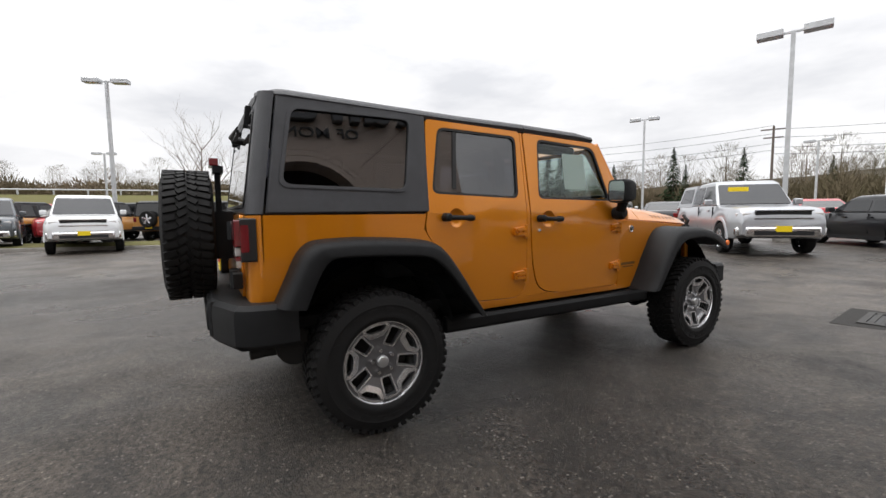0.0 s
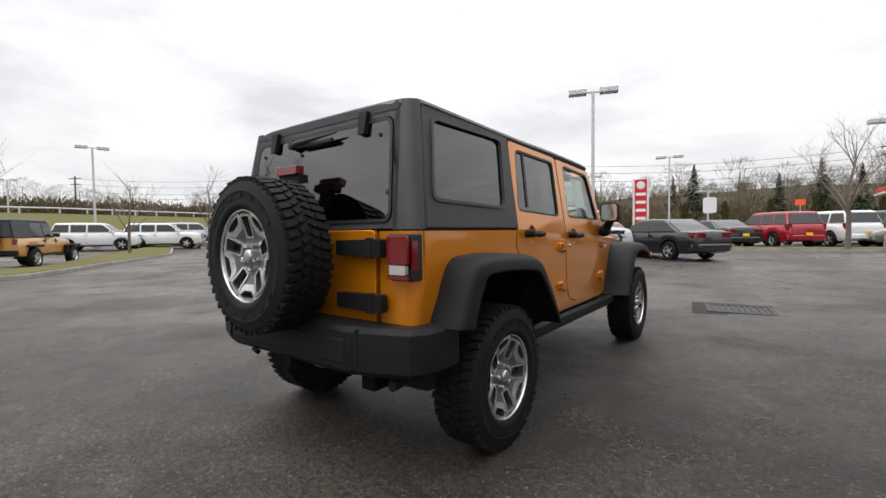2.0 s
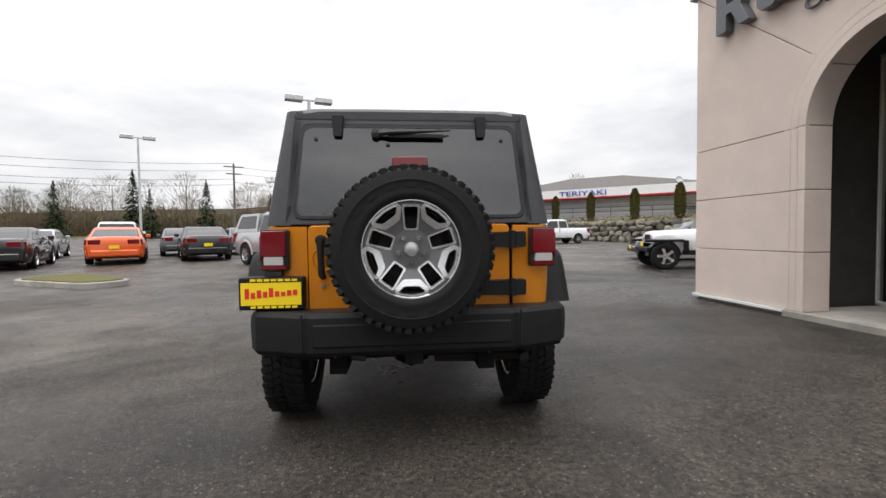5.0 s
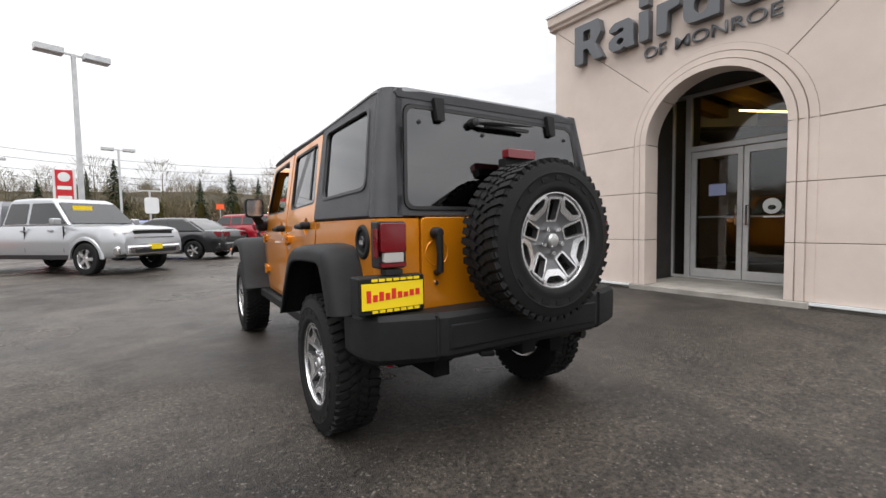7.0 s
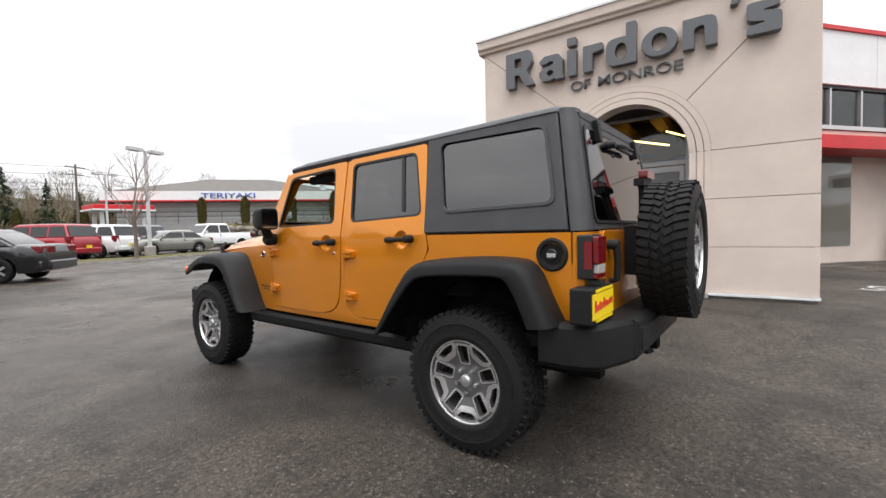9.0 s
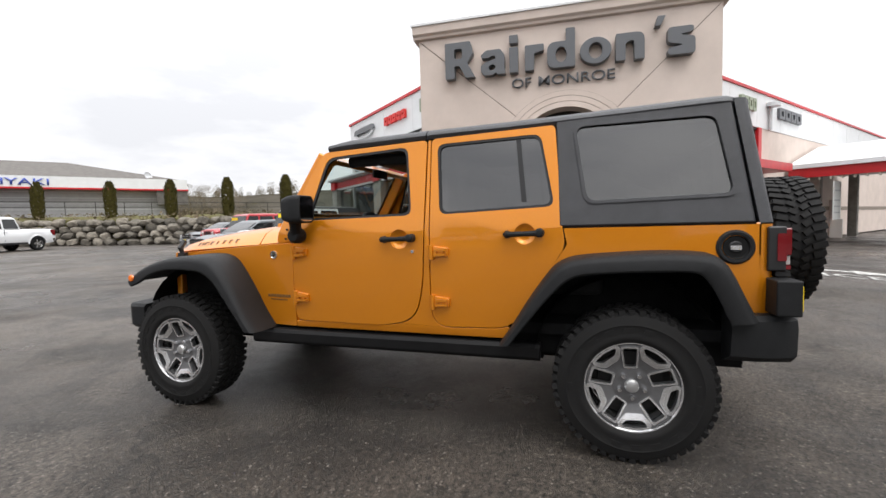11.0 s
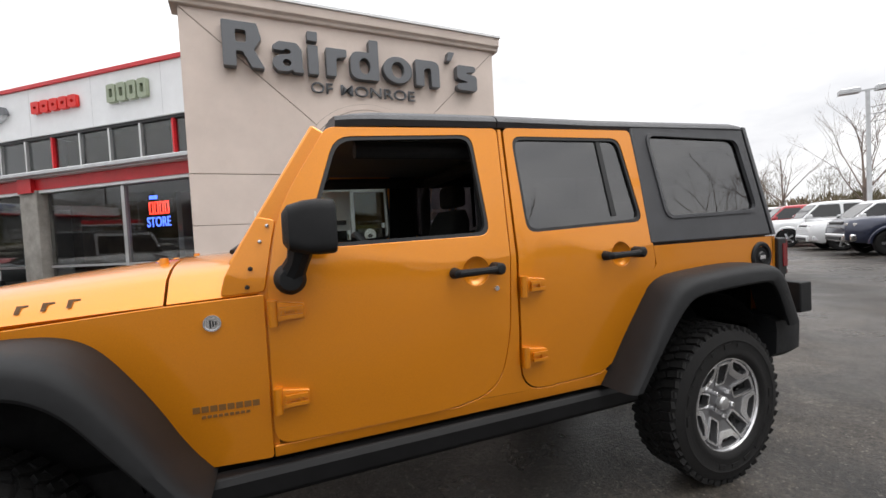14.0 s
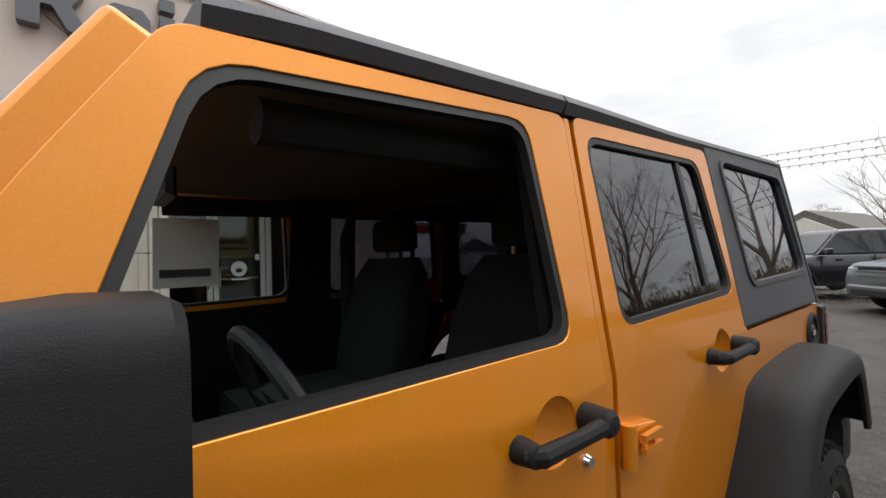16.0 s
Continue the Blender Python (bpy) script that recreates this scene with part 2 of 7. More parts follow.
def slab(outer, holes=(), depth=0.02, place=None, cuts=(), bm=None):
    """A plate: a 2D outline with holes, place(u, v, d) puts it into space; cuts are heights v at which it may bend."""
    work = bmesh.new()
    edges = []
    for ring in (outer, *holes):
        vs = [work.verts.new((p[0], p[1], 0)) for p in ring]
        edges += [work.edges.new((vs[i], vs[(i + 1) % len(vs)])) for i in range(len(vs))]
    bmesh.ops.triangle_fill(work, edges=edges, use_beauty=True, normal=(0, 0, 1))
    for v in cuts:
        bmesh.ops.bisect_plane(work, geom=work.verts[:] + work.edges[:] + work.faces[:], plane_co=(0, v, 0), plane_no=(0, 1, 0))
    bm = bm or bmesh.new()
    work.verts.index_update()
    front = [bm.verts.new(place(v.co.x, v.co.y, 0.0)) for v in work.verts]
    back = [bm.verts.new(place(v.co.x, v.co.y, depth)) for v in work.verts]
    for f in work.faces:
        ids = [v.index for v in f.verts]
        bm.faces.new([front[i] for i in ids])
        bm.faces.new([back[i] for i in reversed(ids)])
    for e in work.edges:
        if len(e.link_faces) == 1:
            a, b = e.verts[0].index, e.verts[1].index
            bm.faces.new((front[a], front[b], back[b], back[a]))
    work.free()
    return bm


def letters(name, text, size, m, material, parent=None, extrude=0.02, align="LEFT", label="", bold=0.0):
    cu = bpy.data.curves.new(name, "FONT")
    cu.body, cu.size, cu.extrude, cu.align_x, cu.offset = text, size, extrude, align, bold
    tmp = bpy.data.objects.new(name, cu)
    me = bpy.data.meshes.new_from_object(tmp)
    bpy.data.objects.remove(tmp)
    me.name = name
    me.materials.clear()
    me.materials.append(material)
    ob = new(name, me)
    if parent is not None:
        ob.parent = parent
    ob.matrix_basis = m
    if label:
        ob["label"] = label
    return ob


def smooth01(t):
    t = max(0.0, min(1.0, t))
    return t * t * (3 - 2 * t)


def ground_z(x, y):
    """The lot: level round the car, rising a little to the entrance, northwards and to the western bank."""
    z = 0.009 * max(0.0, y - 6.0) if y < 60 else 0.486
    z += 0.19 * smooth01((x - 1.6) / 2.4) * smooth01((7.0 - abs(y - 0.5)) / 3.5)
    z -= 0.008 * min(20.0, max(0.0, -y - 8.0))
    z += 0.030 * min(20.0, max(0.0, -26.0 - x)) * smooth01((y + 15) / 15)
    return z
# ---- ground: one sheet to the horizon ----
def axis(lo, hi, near, fine, far):
    a, v = [0.0], 0.0
    while v < hi:
        v += fine if v < near else min(far, fine + (v - near) * 0.25)
        a.append(v)
    b, v = [], 0.0
    while v > lo:
        v -= fine if v > -near else min(far, fine + (-v - near) * 0.25)
        b.append(v)
    return list(reversed(b)) + a


def make_asphalt():
    m = bpy.data.materials.new("damp_worn_asphalt")
    m.use_nodes = True
    n, l = m.node_tree.nodes, m.node_tree.links
    b = n["Principled BSDF"]
    tc = n.new("ShaderNodeTexCoord")

    def tex(kind, scale, detail=6, rough=0.6):
        t = n.new(kind)
        t.inputs["Scale"].default_value = scale
        if "Noise" in kind:
            t.inputs["Detail"].default_value, t.inputs["Roughness"].default_value = detail, rough
            t.inputs["Distortion"].default_value = 0.9 if 1.0 < scale < 2.0 else 0.0
        l.new(tc.outputs["Object"], t.inputs["Vector"])
        return t

    def ramp(src, p0, c0, p1, c1):
        r = n.new("ShaderNodeValToRGB")
        r.color_ramp.elements[0].position, r.color_ramp.elements[1].position = p0, p1
        r.color_ramp.elements[0].color, r.color_ramp.elements[1].color = (*c0, 1), (*c1, 1)
        l.new(src, r.inputs[0])
        return r.outputs[0]

    def mix(kind, fac, a, c):
        x = n.new("ShaderNodeMix")
        x.data_type, x.blend_type = "RGBA", kind
        x.inputs["Factor"].default_value = fac if isinstance(fac, float) else 0.5
        if not isinstance(fac, float):
            l.new(fac, x.inputs["Factor"])
        l.new(a, x.inputs["A"])
        l.new(c, x.inputs["B"])
        return x.outputs["Result"]
    patches = ramp(tex("ShaderNodeTexNoise", 0.22, 5, 0.6).outputs["Fac"], 0.34, (0.021, 0.0180, 0.0153), 0.68, (0.063, 0.0535, 0.045))
    # the older, paler paving beyond a straight seam
    sep, wob, line, sm = n.new("ShaderNodeSeparateXYZ"), n.new("ShaderNodeMath"), n.new("ShaderNodeMath"), n.new("ShaderNodeMapRange")
    l.new(tc.outputs["Object"], sep.inputs[0])
    wob.operation, line.operation = "MULTIPLY_ADD", "SUBTRACT"
    wob.inputs[1].default_value, wob.inputs[2].default_value = 0.907, 4.28
    l.new(sep.outputs["X"], wob.inputs[0])
    l.new(sep.outputs["Y"], line.inputs[0])
    l.new(wob.outputs[0], line.inputs[1])
    sm.inputs["From Min"].default_value, sm.inputs["From Max"].default_value = -0.05, 0.10
    l.new(line.outputs[0], sm.inputs["Value"])
    old = n.new("ShaderNodeMix")
    old.data_type = "RGBA"
    old.inputs["A"].default_value, old.inputs["B"].default_value = (0.92, 0.92, 0.92, 1), (1.45, 1.48, 1.52, 1)
    l.new(sm.outputs[0], old.inputs["Factor"])
    patches = mix("MULTIPLY", 1.0, patches, old.outputs["Result"])
    stains = ramp(tex("ShaderNodeTexNoise", 1.1, 8, 0.72).outputs["Fac"], 0.33, (0.30, 0.30, 0.31), 0.58, (1.12, 1.12, 1.12))
    col = mix("MULTIPLY", 1.0, patches, stains)
    grit = ramp(tex("ShaderNodeTexNoise", 30, 6, 0.9).outputs["Fac"], 0.40, (0.10, 0.10, 0.10), 0.62, (2.3, 2.22, 2.1))
    col = mix("MULTIPLY", 1.0, col, grit)
    chips = ramp(tex("ShaderNodeTexVoronoi", 44).outputs["Distance"], 0.22, (0.125, 0.112, 0.098), 0.30, (0.0, 0.0, 0.0))
    keep = ramp(tex("ShaderNodeTexNoise", 23, 2, 0.5).outputs["Fac"], 0.45, (0, 0, 0), 0.60, (1, 1, 1))
    col = mix("ADD", 1.0, col, mix("MULTIPLY", 1.0, chips, keep))
    warp, vec, vor = tex("ShaderNodeTexNoise", 0.9, 4, 0.6), n.new("ShaderNodeVectorMath"), n.new("ShaderNodeTexVoronoi")
    vec.operation = "MULTIPLY_ADD"
    vec.inputs[1].default_value = (1.6, 1.6, 0.0)
    l.new(warp.outputs["Color"], vec.inputs[0])
    l.new(tc.outputs["Object"], vec.inputs[2])
    vor.feature = "DISTANCE_TO_EDGE"
    vor.inputs["Scale"].default_value = 0.17
    l.new(vec.outputs[0], vor.inputs["Vector"])
    crack = ramp(vor.outputs["Distance"], 0.0012, (0.35, 0.35, 0.35), 0.0032, (1.0, 1.0, 1.0))
    whole = ramp(tex("ShaderNodeTexNoise", 0.31, 2, 0.5).outputs["Fac"], 0.46, (0, 0, 0), 0.56, (1, 1, 1))
    lift = n.new("ShaderNodeMix")
    lift.data_type = "RGBA"
    lift.inputs["B"].default_value = (1, 1, 1, 1)
    l.new(whole, lift.inputs["Factor"])
    l.new(crack, lift.inputs["A"])
    col = mix("MULTIPLY", 1.0, col, lift.outputs["Result"])
    l.new(col, b.inputs["Base Color"])
    wet = ramp(tex("ShaderNodeTexNoise", 0.35, 6, 0.62).outputs["Fac"], 0.40, (0.26, 0.26, 0.26), 0.62, (0.66, 0.66, 0.66))
    l.new(wet, b.inputs["Roughness"])
    bu = n.new("ShaderNodeBump")
    bu.inputs["Strength"].default_value, bu.inputs["Distance"].default_value = 1.0, 0.016
    l.new(tex("ShaderNodeTexNoise", 58, 4, 0.75).outputs["Fac"], bu.inputs["Height"])
    l.new(bu.outputs[0], b.inputs["Normal"])
    b.inputs["Specular IOR Level"].default_value = 0.38
    return m


ASPHALT = make_asphalt()
xs, ys = axis(-1500, 1500, 24, 1.0, 150), axis(-1500, 1500, 30, 1.0, 150)
gv = [(x, y, ground_z(x, y)) for y in ys for x in xs]
nx = len(xs)
gf = [(j * nx + i, j * nx + i + 1, (j + 1) * nx + i + 1, (j + 1) * nx + i) for j in range(len(ys) - 1) for i in range(nx - 1)]
gme = bpy.data.meshes.new("ground")
gme.from_pydata(gv, [], gf)
gme.materials.append(ASPHALT)
gme.polygons.foreach_set("use_smooth", [True] * len(gf))
tagged(new("ground", gme), "damp dark grey asphalt lot with worn patches and grit", "ground", kind="structure")
# ---- the orange off-roader: y points to its front, the rear axle stands at y = 0 ----
def side_x(y, z):
    x = 0.757
    if z > 1.2:
        x -= (z - 1.2) * 0.155
    elif z < 0.9:
        x -= (0.9 - z) * 0.045
    return x - max(0.0, y - 1.9) * 0.125


def flank(sign, off=0.0):
    return lambda u, v, d: (sign * (side_x(u, v) + off - d), u, v)


BENDS = (0.72, 0.9, 1.05, 1.2, 1.32, 1.5, 1.66)


def make_wheel(name, label, group):
    """A wheel round z, whose outer face looks to +z; the wheel's middle plane is z = 0."""
    w = thing(name, 0, 0, 0, 0, label, "wheel", group)
    prof = [(0.222, -0.105), (0.236, -0.122), (0.275, -0.131), (0.33, -0.130), (0.370, -0.118), (0.384, -0.098), (0.384, 0.098),
            (0.370, 0.118), (0.345, 0.128), (0.33, 0.130), (0.325, 0.133), (0.318, 0.130), (0.275, 0.131), (0.262, 0.134), (0.25, 0.131), (0.236, 0.122), (0.222, 0.105)]
    tyre = part("tyre", lathe(prof, 64), RUBBER, w)
    bm = bmesh.new()
    n = 50
    for k in range(n):
        a = 2 * math.pi * k / n
        for s in (-1, 1):
            r = Matrix.Rotation(a + (0.5 * math.pi / n if s > 0 else 0), 4, "Z") @ Matrix.Translation((0.384, 0, s * 0.083)) @ Matrix.Rotation(s * 0.25, 4, "X")
            long = 0.033 if k % 2 else 0.026
            add_box(bm, -0.012, 0.013, -0.0155, 0.0155, -long, long, m=r)
            add_box(bm, -0.034, 0.002, -0.013, 0.013, s * 0.028 - 0.006, s * 0.028 + 0.006, m=r)
            r = Matrix.Rotation(a + (1.5 * math.pi / n if s > 0 else 0.6 * math.pi / n), 4, "Z") @ Matrix.Translation((0.384, 0, s * 0.028)) @ Matrix.Rotation(s * 0.6, 4, "X")
            add_box(bm, -0.010, 0.013, -0.014, 0.014, -0.021, 0.021, m=r)
    part("tread", bm, RUBBER, tyre)
    for k in range(20):
        if k in (0, 1, 9, 10, 11, 19):
            continue
        r = Matrix.Rotation(2 * math.pi * k / 20, 4, "Z") @ Matrix.Translation((0.300, 0, 0.130))
        part("sidewall_marking", boxes((-0.011, 0.011, -0.024, 0.024, 0, 0.0035), m=r), RUBBER, tyre)
    rim = part("rim", lathe([(0.224, 0.10), (0.236, 0.112), (0.236, 0.118), (0.228, 0.118), (0.220, 0.095), (0.212, 0.05), (0.205, -0.10), (0.222, -0.105)], 56), SILVER, w)
    part("brake_disc", lathe([(0.0, 0.012), (0.16, 0.012), (0.16, -0.02), (0.20, -0.03), (0.205, -0.06), (0, -0.06)], 32), SHADOW, w)
    holes, frames = [], bmesh.new()

    def put(u, v, d):
        r2 = math.hypot(u, v)
        return (u, v, 0.072 + 0.03 * smooth01((r2 - 0.08) / 0.14) - d)
    for k in range(5):
        a = math.pi / 2 + 2 * math.pi * k / 5
        ca, sa = math.cos(a), math.sin(a)
        turn = lambda p: (p[0] * ca - p[1] * sa, p[0] * sa + p[1] * ca)
        slot = [(0.098, -0.026), (0.098, 0.026), (0.200, 0.034), (0.200, -0.034)]
        holes.append([turn(p) for p in rounded(slot, 0.010, 3)])
        b = a + math.pi / 5
        cb, sb = math.cos(b), math.sin(b)
        turn2 = lambda p: (p[0] * cb - p[1] * sb, p[0] * sb + p[1] * cb)
        notch = [(0.174, -0.036), (0.174, 0.036), (0.197, 0.062), (0.206, 0.056), (0.213, 0.0), (0.206, -0.056), (0.197, -0.062)]
        holes.append([turn2(p) for p in rounded(notch, 0.008, 2)])
        big = [(0.089, -0.035), (0.089, 0.035), (0.210, 0.044), (0.210, -0.044)]
        up = lambda u, v, d: (u, v, put(u, v, 0)[2] + 0.006 - d)
        slab([turn(p) for p in rounded(big, 0.012, 3)], [[turn(p) for p in rounded(slot, 0.010, 3)]], 0.01, up, bm=frames)
        ou = [(0.142, -0.040), (0.142, 0.040), (0.186, 0.082), (0.214, 0.076), (0.224, 0.0), (0.214, -0.076), (0.186, -0.082)]
        slab([turn2(p) for p in rounded(ou, 0.008, 2)], [[turn2(p) for p in rounded(notch, 0.008, 2)]], 0.01, lambda u, v, d: (u, v, put(u, v, 0)[2] + 0.005 - d), bm=frames)
    edge = [(0.224 * math.cos(2 * math.pi * i / 60), 0.224 * math.sin(2 * math.pi * i / 60)) for i in range(60)]
    part("spoke_face", slab(edge, holes, 0.03, put), GREY_ALLOY, rim)
    part("machined_edge", frames, SILVER, rim)
    part("centre_cap", lathe([(0.034, 0.055), (0.034, 0.094), (0.028, 0.102), (0.012, 0.106), (0.0, 0.106)], 24), ALU, rim)
    nut = lathe([(0.0135, 0.06), (0.0135, 0.092), (0.010, 0.100), (0, 0.100)], 8)
    first = part("lug_nut", nut, CHROME, rim)
    for k in range(5):
        a = math.pi / 2 + 2 * math.pi * (k + 0.5) / 5
        ob = first if k == 0 else new("lug_nut", first.data)
        ob.parent = rim
        ob.location = (0.0635 * math.cos(a), 0.0635 * math.sin(a), 0)
    return w


def eased(line):
    """Cut the corners of an open line once; its ends stay."""
    pts = [line[0]]
    for (y0, z0), (y1, z1) in zip(line, line[1:]):
        pts += [(y0 * 0.75 + y1 * 0.25, z0 * 0.75 + z1 * 0.25), (y0 * 0.25 + y1 * 0.75, z0 * 0.25 + z1 * 0.75)]
    return pts + [line[-1]]


def panel(name, outer, holes, side, material, parent, label="", depth=0.028, bevel=0.004, off=0.0, cuts=BENDS):
    return part(name, slab(outer, holes, depth, flank(side, off), cuts), material, parent, label, bevel)


jeep = thing("off_road_vehicle", 0, 0, 0, 0, "orange four-door off-roader with black hardtop and mud tyres", "car")

# road wheels and the spare are children of the vehicle, each an assembly of tyre and rim
proto = make_wheel("wheel", "dark grey and silver alloy wheel with mud tyre", "")
for s in (1, -1):
    for y in (0.0, 2.946):
        w = proto if (s == 1 and y == 0) else copy_thing(proto, Matrix())
        w.parent = jeep
        w.matrix_basis = pose(s * 0.760, y, 0.392, 0, 90 * s, 0) @ Matrix.Scale(0.985, 4) @ pose(0, 0, 0, 0, 0, {(1, 0.0): 12, (1, 2.946): 140, (-1, 0.0): 39, (-1, 2.946): 44}[(s, y)] - 90 * s)
spare = copy_thing(proto, Matrix())
spare.name = "spare_wheel"
spare.parent = jeep
spare.matrix_basis = pose(-0.01, -0.885, 1.082, 90, 0, 0) @ Matrix.Diagonal((0.965, 0.965, 1.0, 1))
for w in (proto, spare, *[o for o in jeep.children if o.name.startswith("wheel")]):
    if "category" in w:
        del w["category"]

for s in (-1, 1):
    # flank panels
    fender = [(2.066, 0.572), (2.31, 0.572), (2.51, 0.94), (2.61, 1.03), (3.17, 1.03), (3.20, 1.055), (2.36, 1.118), (2.0645, 1.132)]
    panel("front_fender_panel", rounded(fender, 0.012, 2), [], s, ORANGE, jeep)
    cowl_side = [(2.062, 1.140), (2.198, 1.135), (2.182, 1.20), (2.128, 1.30), (2.074, 1.394), (2.014, 1.380), (2.036, 1.28)]
    panel("cowl_side_panel", rounded(cowl_side, 0.012, 2), [], s, ORANGE, jeep, off=-0.003)
    fd = [(2.060, 0.618), (1.40, 0.615), (1.20, 0.660), (1.144, 0.86), (1.127, 1.20), (1.116, 1.738), (1.822, 1.712), (1.955, 1.50), (2.010, 1.385), (2.058, 1.12)]
    fd = rounded(fd, [0.06, 0.10, 0.16, 0.15, 0.0, 0.03, 0.03, 0.1, 0.1, 0.1], 5)
    cup = lambda yc, zc: [(yc + 0.058 * math.cos(2 * math.pi * i / 28), zc + 0.058 * math.sin(2 * math.pi * i / 28)) for i in range(28)]
    win = rounded([(1.935, 1.275), (1.206, 1.288), (1.240, 1.704), (1.796, 1.676)], [0.03, 0.05, 0.05, 0.06], 4)
    panel("front_door", fd, [win, cup(1.285, 1.148)], s, ORANGE, jeep, off=0.004)
    fdoor = [o for o in jeep.children if o.name.startswith("front_door")][-1]
    rim_in = rounded([(1.915, 1.289), (1.220, 1.302), (1.253, 1.690), (1.786, 1.662)], [0.03, 0.05, 0.05, 0.06], 4)
    panel("window_seal", win, [rim_in], s, BLACK, fdoor, depth=0.02, bevel=0, off=0.001)
    if s > 0:
        panel("window_pane", rim_in, [], s, CLEAR, fdoor, depth=0.004, bevel=0, off=-0.012)
    rd = [(1.090, 0.622), (0.612, 0.635), (0.318, 1.10), (0.335, 1.20), (0.370, 1.760), (1.085, 1.741)]
    rd = rounded(rd, [0.12, 0.10, 0.06, 0.0, 0.03, 0.03], 5)
    win = rounded([(1.030, 1.288), (0.374, 1.313), (0.448, 1.718), (1.050, 1.706)], 0.05, 4)
    panel("rear_door", rd, [win, cup(0.535, 1.166)], s, ORANGE, jeep, off=0.004)
    rdoor = [o for o in jeep.children if o.name.startswith("rear_door")][-1]
    rim_in = rounded([(1.017, 1.302), (0.391, 1.326), (0.460, 1.704), (1.036, 1.692)], 0.045, 4)
    panel("window_seal", win, [rim_in], s, BLACK, rdoor, depth=0.02, bevel=0, off=0.001)
    panel("window_pane", rim_in, [], s, TINT, rdoor, depth=0.004, bevel=0, off=-0.010)
    panel("window_divider", [(0.552, 1.345), (0.525, 1.345), (0.560, 1.70), (0.585, 1.70)], [], s, BLACK, rdoor, depth=0.012, bevel=0, off=-0.004)
    edge_f = [Vector(p) + (Vector(p) - Vector((1.6, 1.2))).normalized() * 0.006 for p in fd if p[0] < 1.42 and p[1] < 1.3]
    edge_r = [Vector(p) + (Vector(p) - Vector((0.72, 1.1))).normalized() * 0.006 for p in rd if p[0] > 0.63 and p[1] < 0.9]
    sill = [(2.062, 0.572), (2.062, 0.612)] + [(p.x, p.y) for p in edge_f] + [(1.110, 1.735), (1.092, 1.735), (1.097, 0.80)] + [(p.x, p.y) for p in edge_r] + [(0.625, 0.630), (0.665, 0.572)]
    panel("sill_panel", sill, [], s, ORANGE, jeep, bevel=0.003)
    rq = [(0.328, 1.193), (-0.575, 1.195), (-0.575, 0.745), (-0.515, 0.745), (-0.455, 0.90), (-0.40, 1.0), (-0.31, 1.035), (0.22, 1.04), (0.365, 0.99), (0.648, 0.575), (0.664, 0.578), (0.311, 1.105)]
    panel("rear_quarter_panel", rq, [], s, ORANGE, jeep, bevel=0)
    panel("hinge_pillar", [(2.085, 0.60), (2.045, 0.60), (2.045, 1.12), (2.000, 1.37), (2.035, 1.375), (2.085, 1.16)], [], s, ORANGE, jeep, depth=0.008, bevel=0, off=-0.014)
    # black sheet behind the gaps paints the shade of the shut lines
    panel("door_jamb", [(2.03, 0.60), (0.66, 0.60), (0.33, 1.12), (0.34, 1.19), (1.03, 1.27), (1.045, 1.72), (1.22, 1.72), (1.23, 1.27), (2.02, 1.26)], [], s, UNDER, jeep, depth=0.02, bevel=0, off=-0.034)
    panel("belt_seal", [(0.34, 1.14), (0.34, 1.25), (-0.56, 1.25), (-0.56, 1.14)], [], s, BLACK, jeep, depth=0.012, bevel=0, off=-0.032)
    # hardtop side
    ht = [(0.352, 1.202), (0.366, 1.782), (-0.470, 1.816), (-0.555, 1.202)]
    win = rounded([(0.205, 1.335), (-0.468, 1.350), (-0.400, 1.738), (0.262, 1.738)], 0.05, 5)
    panel("hardtop_side", ht, [win], s, HARDTOP, jeep, off=0.006, bevel=0.010, depth=0.03)
    hside = [o for o in jeep.children if o.name.startswith("hardtop_side")][-1]
    lip = rounded([(0.222, 1.318), (-0.490, 1.333), (-0.415, 1.754), (0.280, 1.754)], 0.06, 5)
    panel("window_surround", lip, [win], s, HARDTOP, hside, off=0.012, depth=0.008, bevel=0.004)
    panel("window_pane", win, [], s, TINT, hside, off=-0.006, depth=0.004, bevel=0)
    # rounded rear corners: body below, hardtop above
    for nm, z0, z1, material, yy in (("rear_corner_panel", 0.745, 1.195, ORANGE, 0.0), ("hardtop_corner", 1.202, 1.816, HARDTOP, 1.0)):
        rings = []
        for k in range(7):
            z = z0 + (z1 - z0) * k / 6
            lean = (z - 1.2) * 0.145 if yy else 0.0
            xo, yb = side_x(-0.5, z) + (0.006 if yy else 0), -0.640 + lean
            inner = 0.545 if not yy else (0.625 - (z - 1.24) * 0.09)
            ring = [(xo, yb + 0.072)] + [(xo - 0.062 * (1 - math.cos(t)), yb + 0.062 * (1 - math.sin(t))) for t in [i * math.pi / 12 for i in range(7)]] + [(inner, yb), (inner, yb + 0.035), (xo - 0.035, yb + 0.072)]
            rings.append([(s * p[0], p[1], z) for p in ring])
        part(nm, loft(rings), material, jeep)
    # wheel flares
    rear_out = [(0.668, 0.575), (0.600, 0.675), (0.535, 0.783), (0.449, 0.91), (0.373, 1.006), (0.299, 1.044), (0.202, 1.058), (-0.016, 1.072), (-0.166, 1.076), (-0.312, 1.069), (-0.369, 1.057), (-0.426, 1.003), (-0.482, 0.874), (-0.539, 0.754)]
    rear_in = [(0.605, 0.585), (0.54, 0.668), (0.483, 0.74), (0.404, 0.838), (0.326, 0.919), (0.266, 0.954), (0.177, 0.966), (0.005, 0.976), (-0.12, 0.979), (-0.242, 0.981), (-0.289, 0.97), (-0.322, 0.932), (-0.362, 0.857), (-0.41, 0.74)]
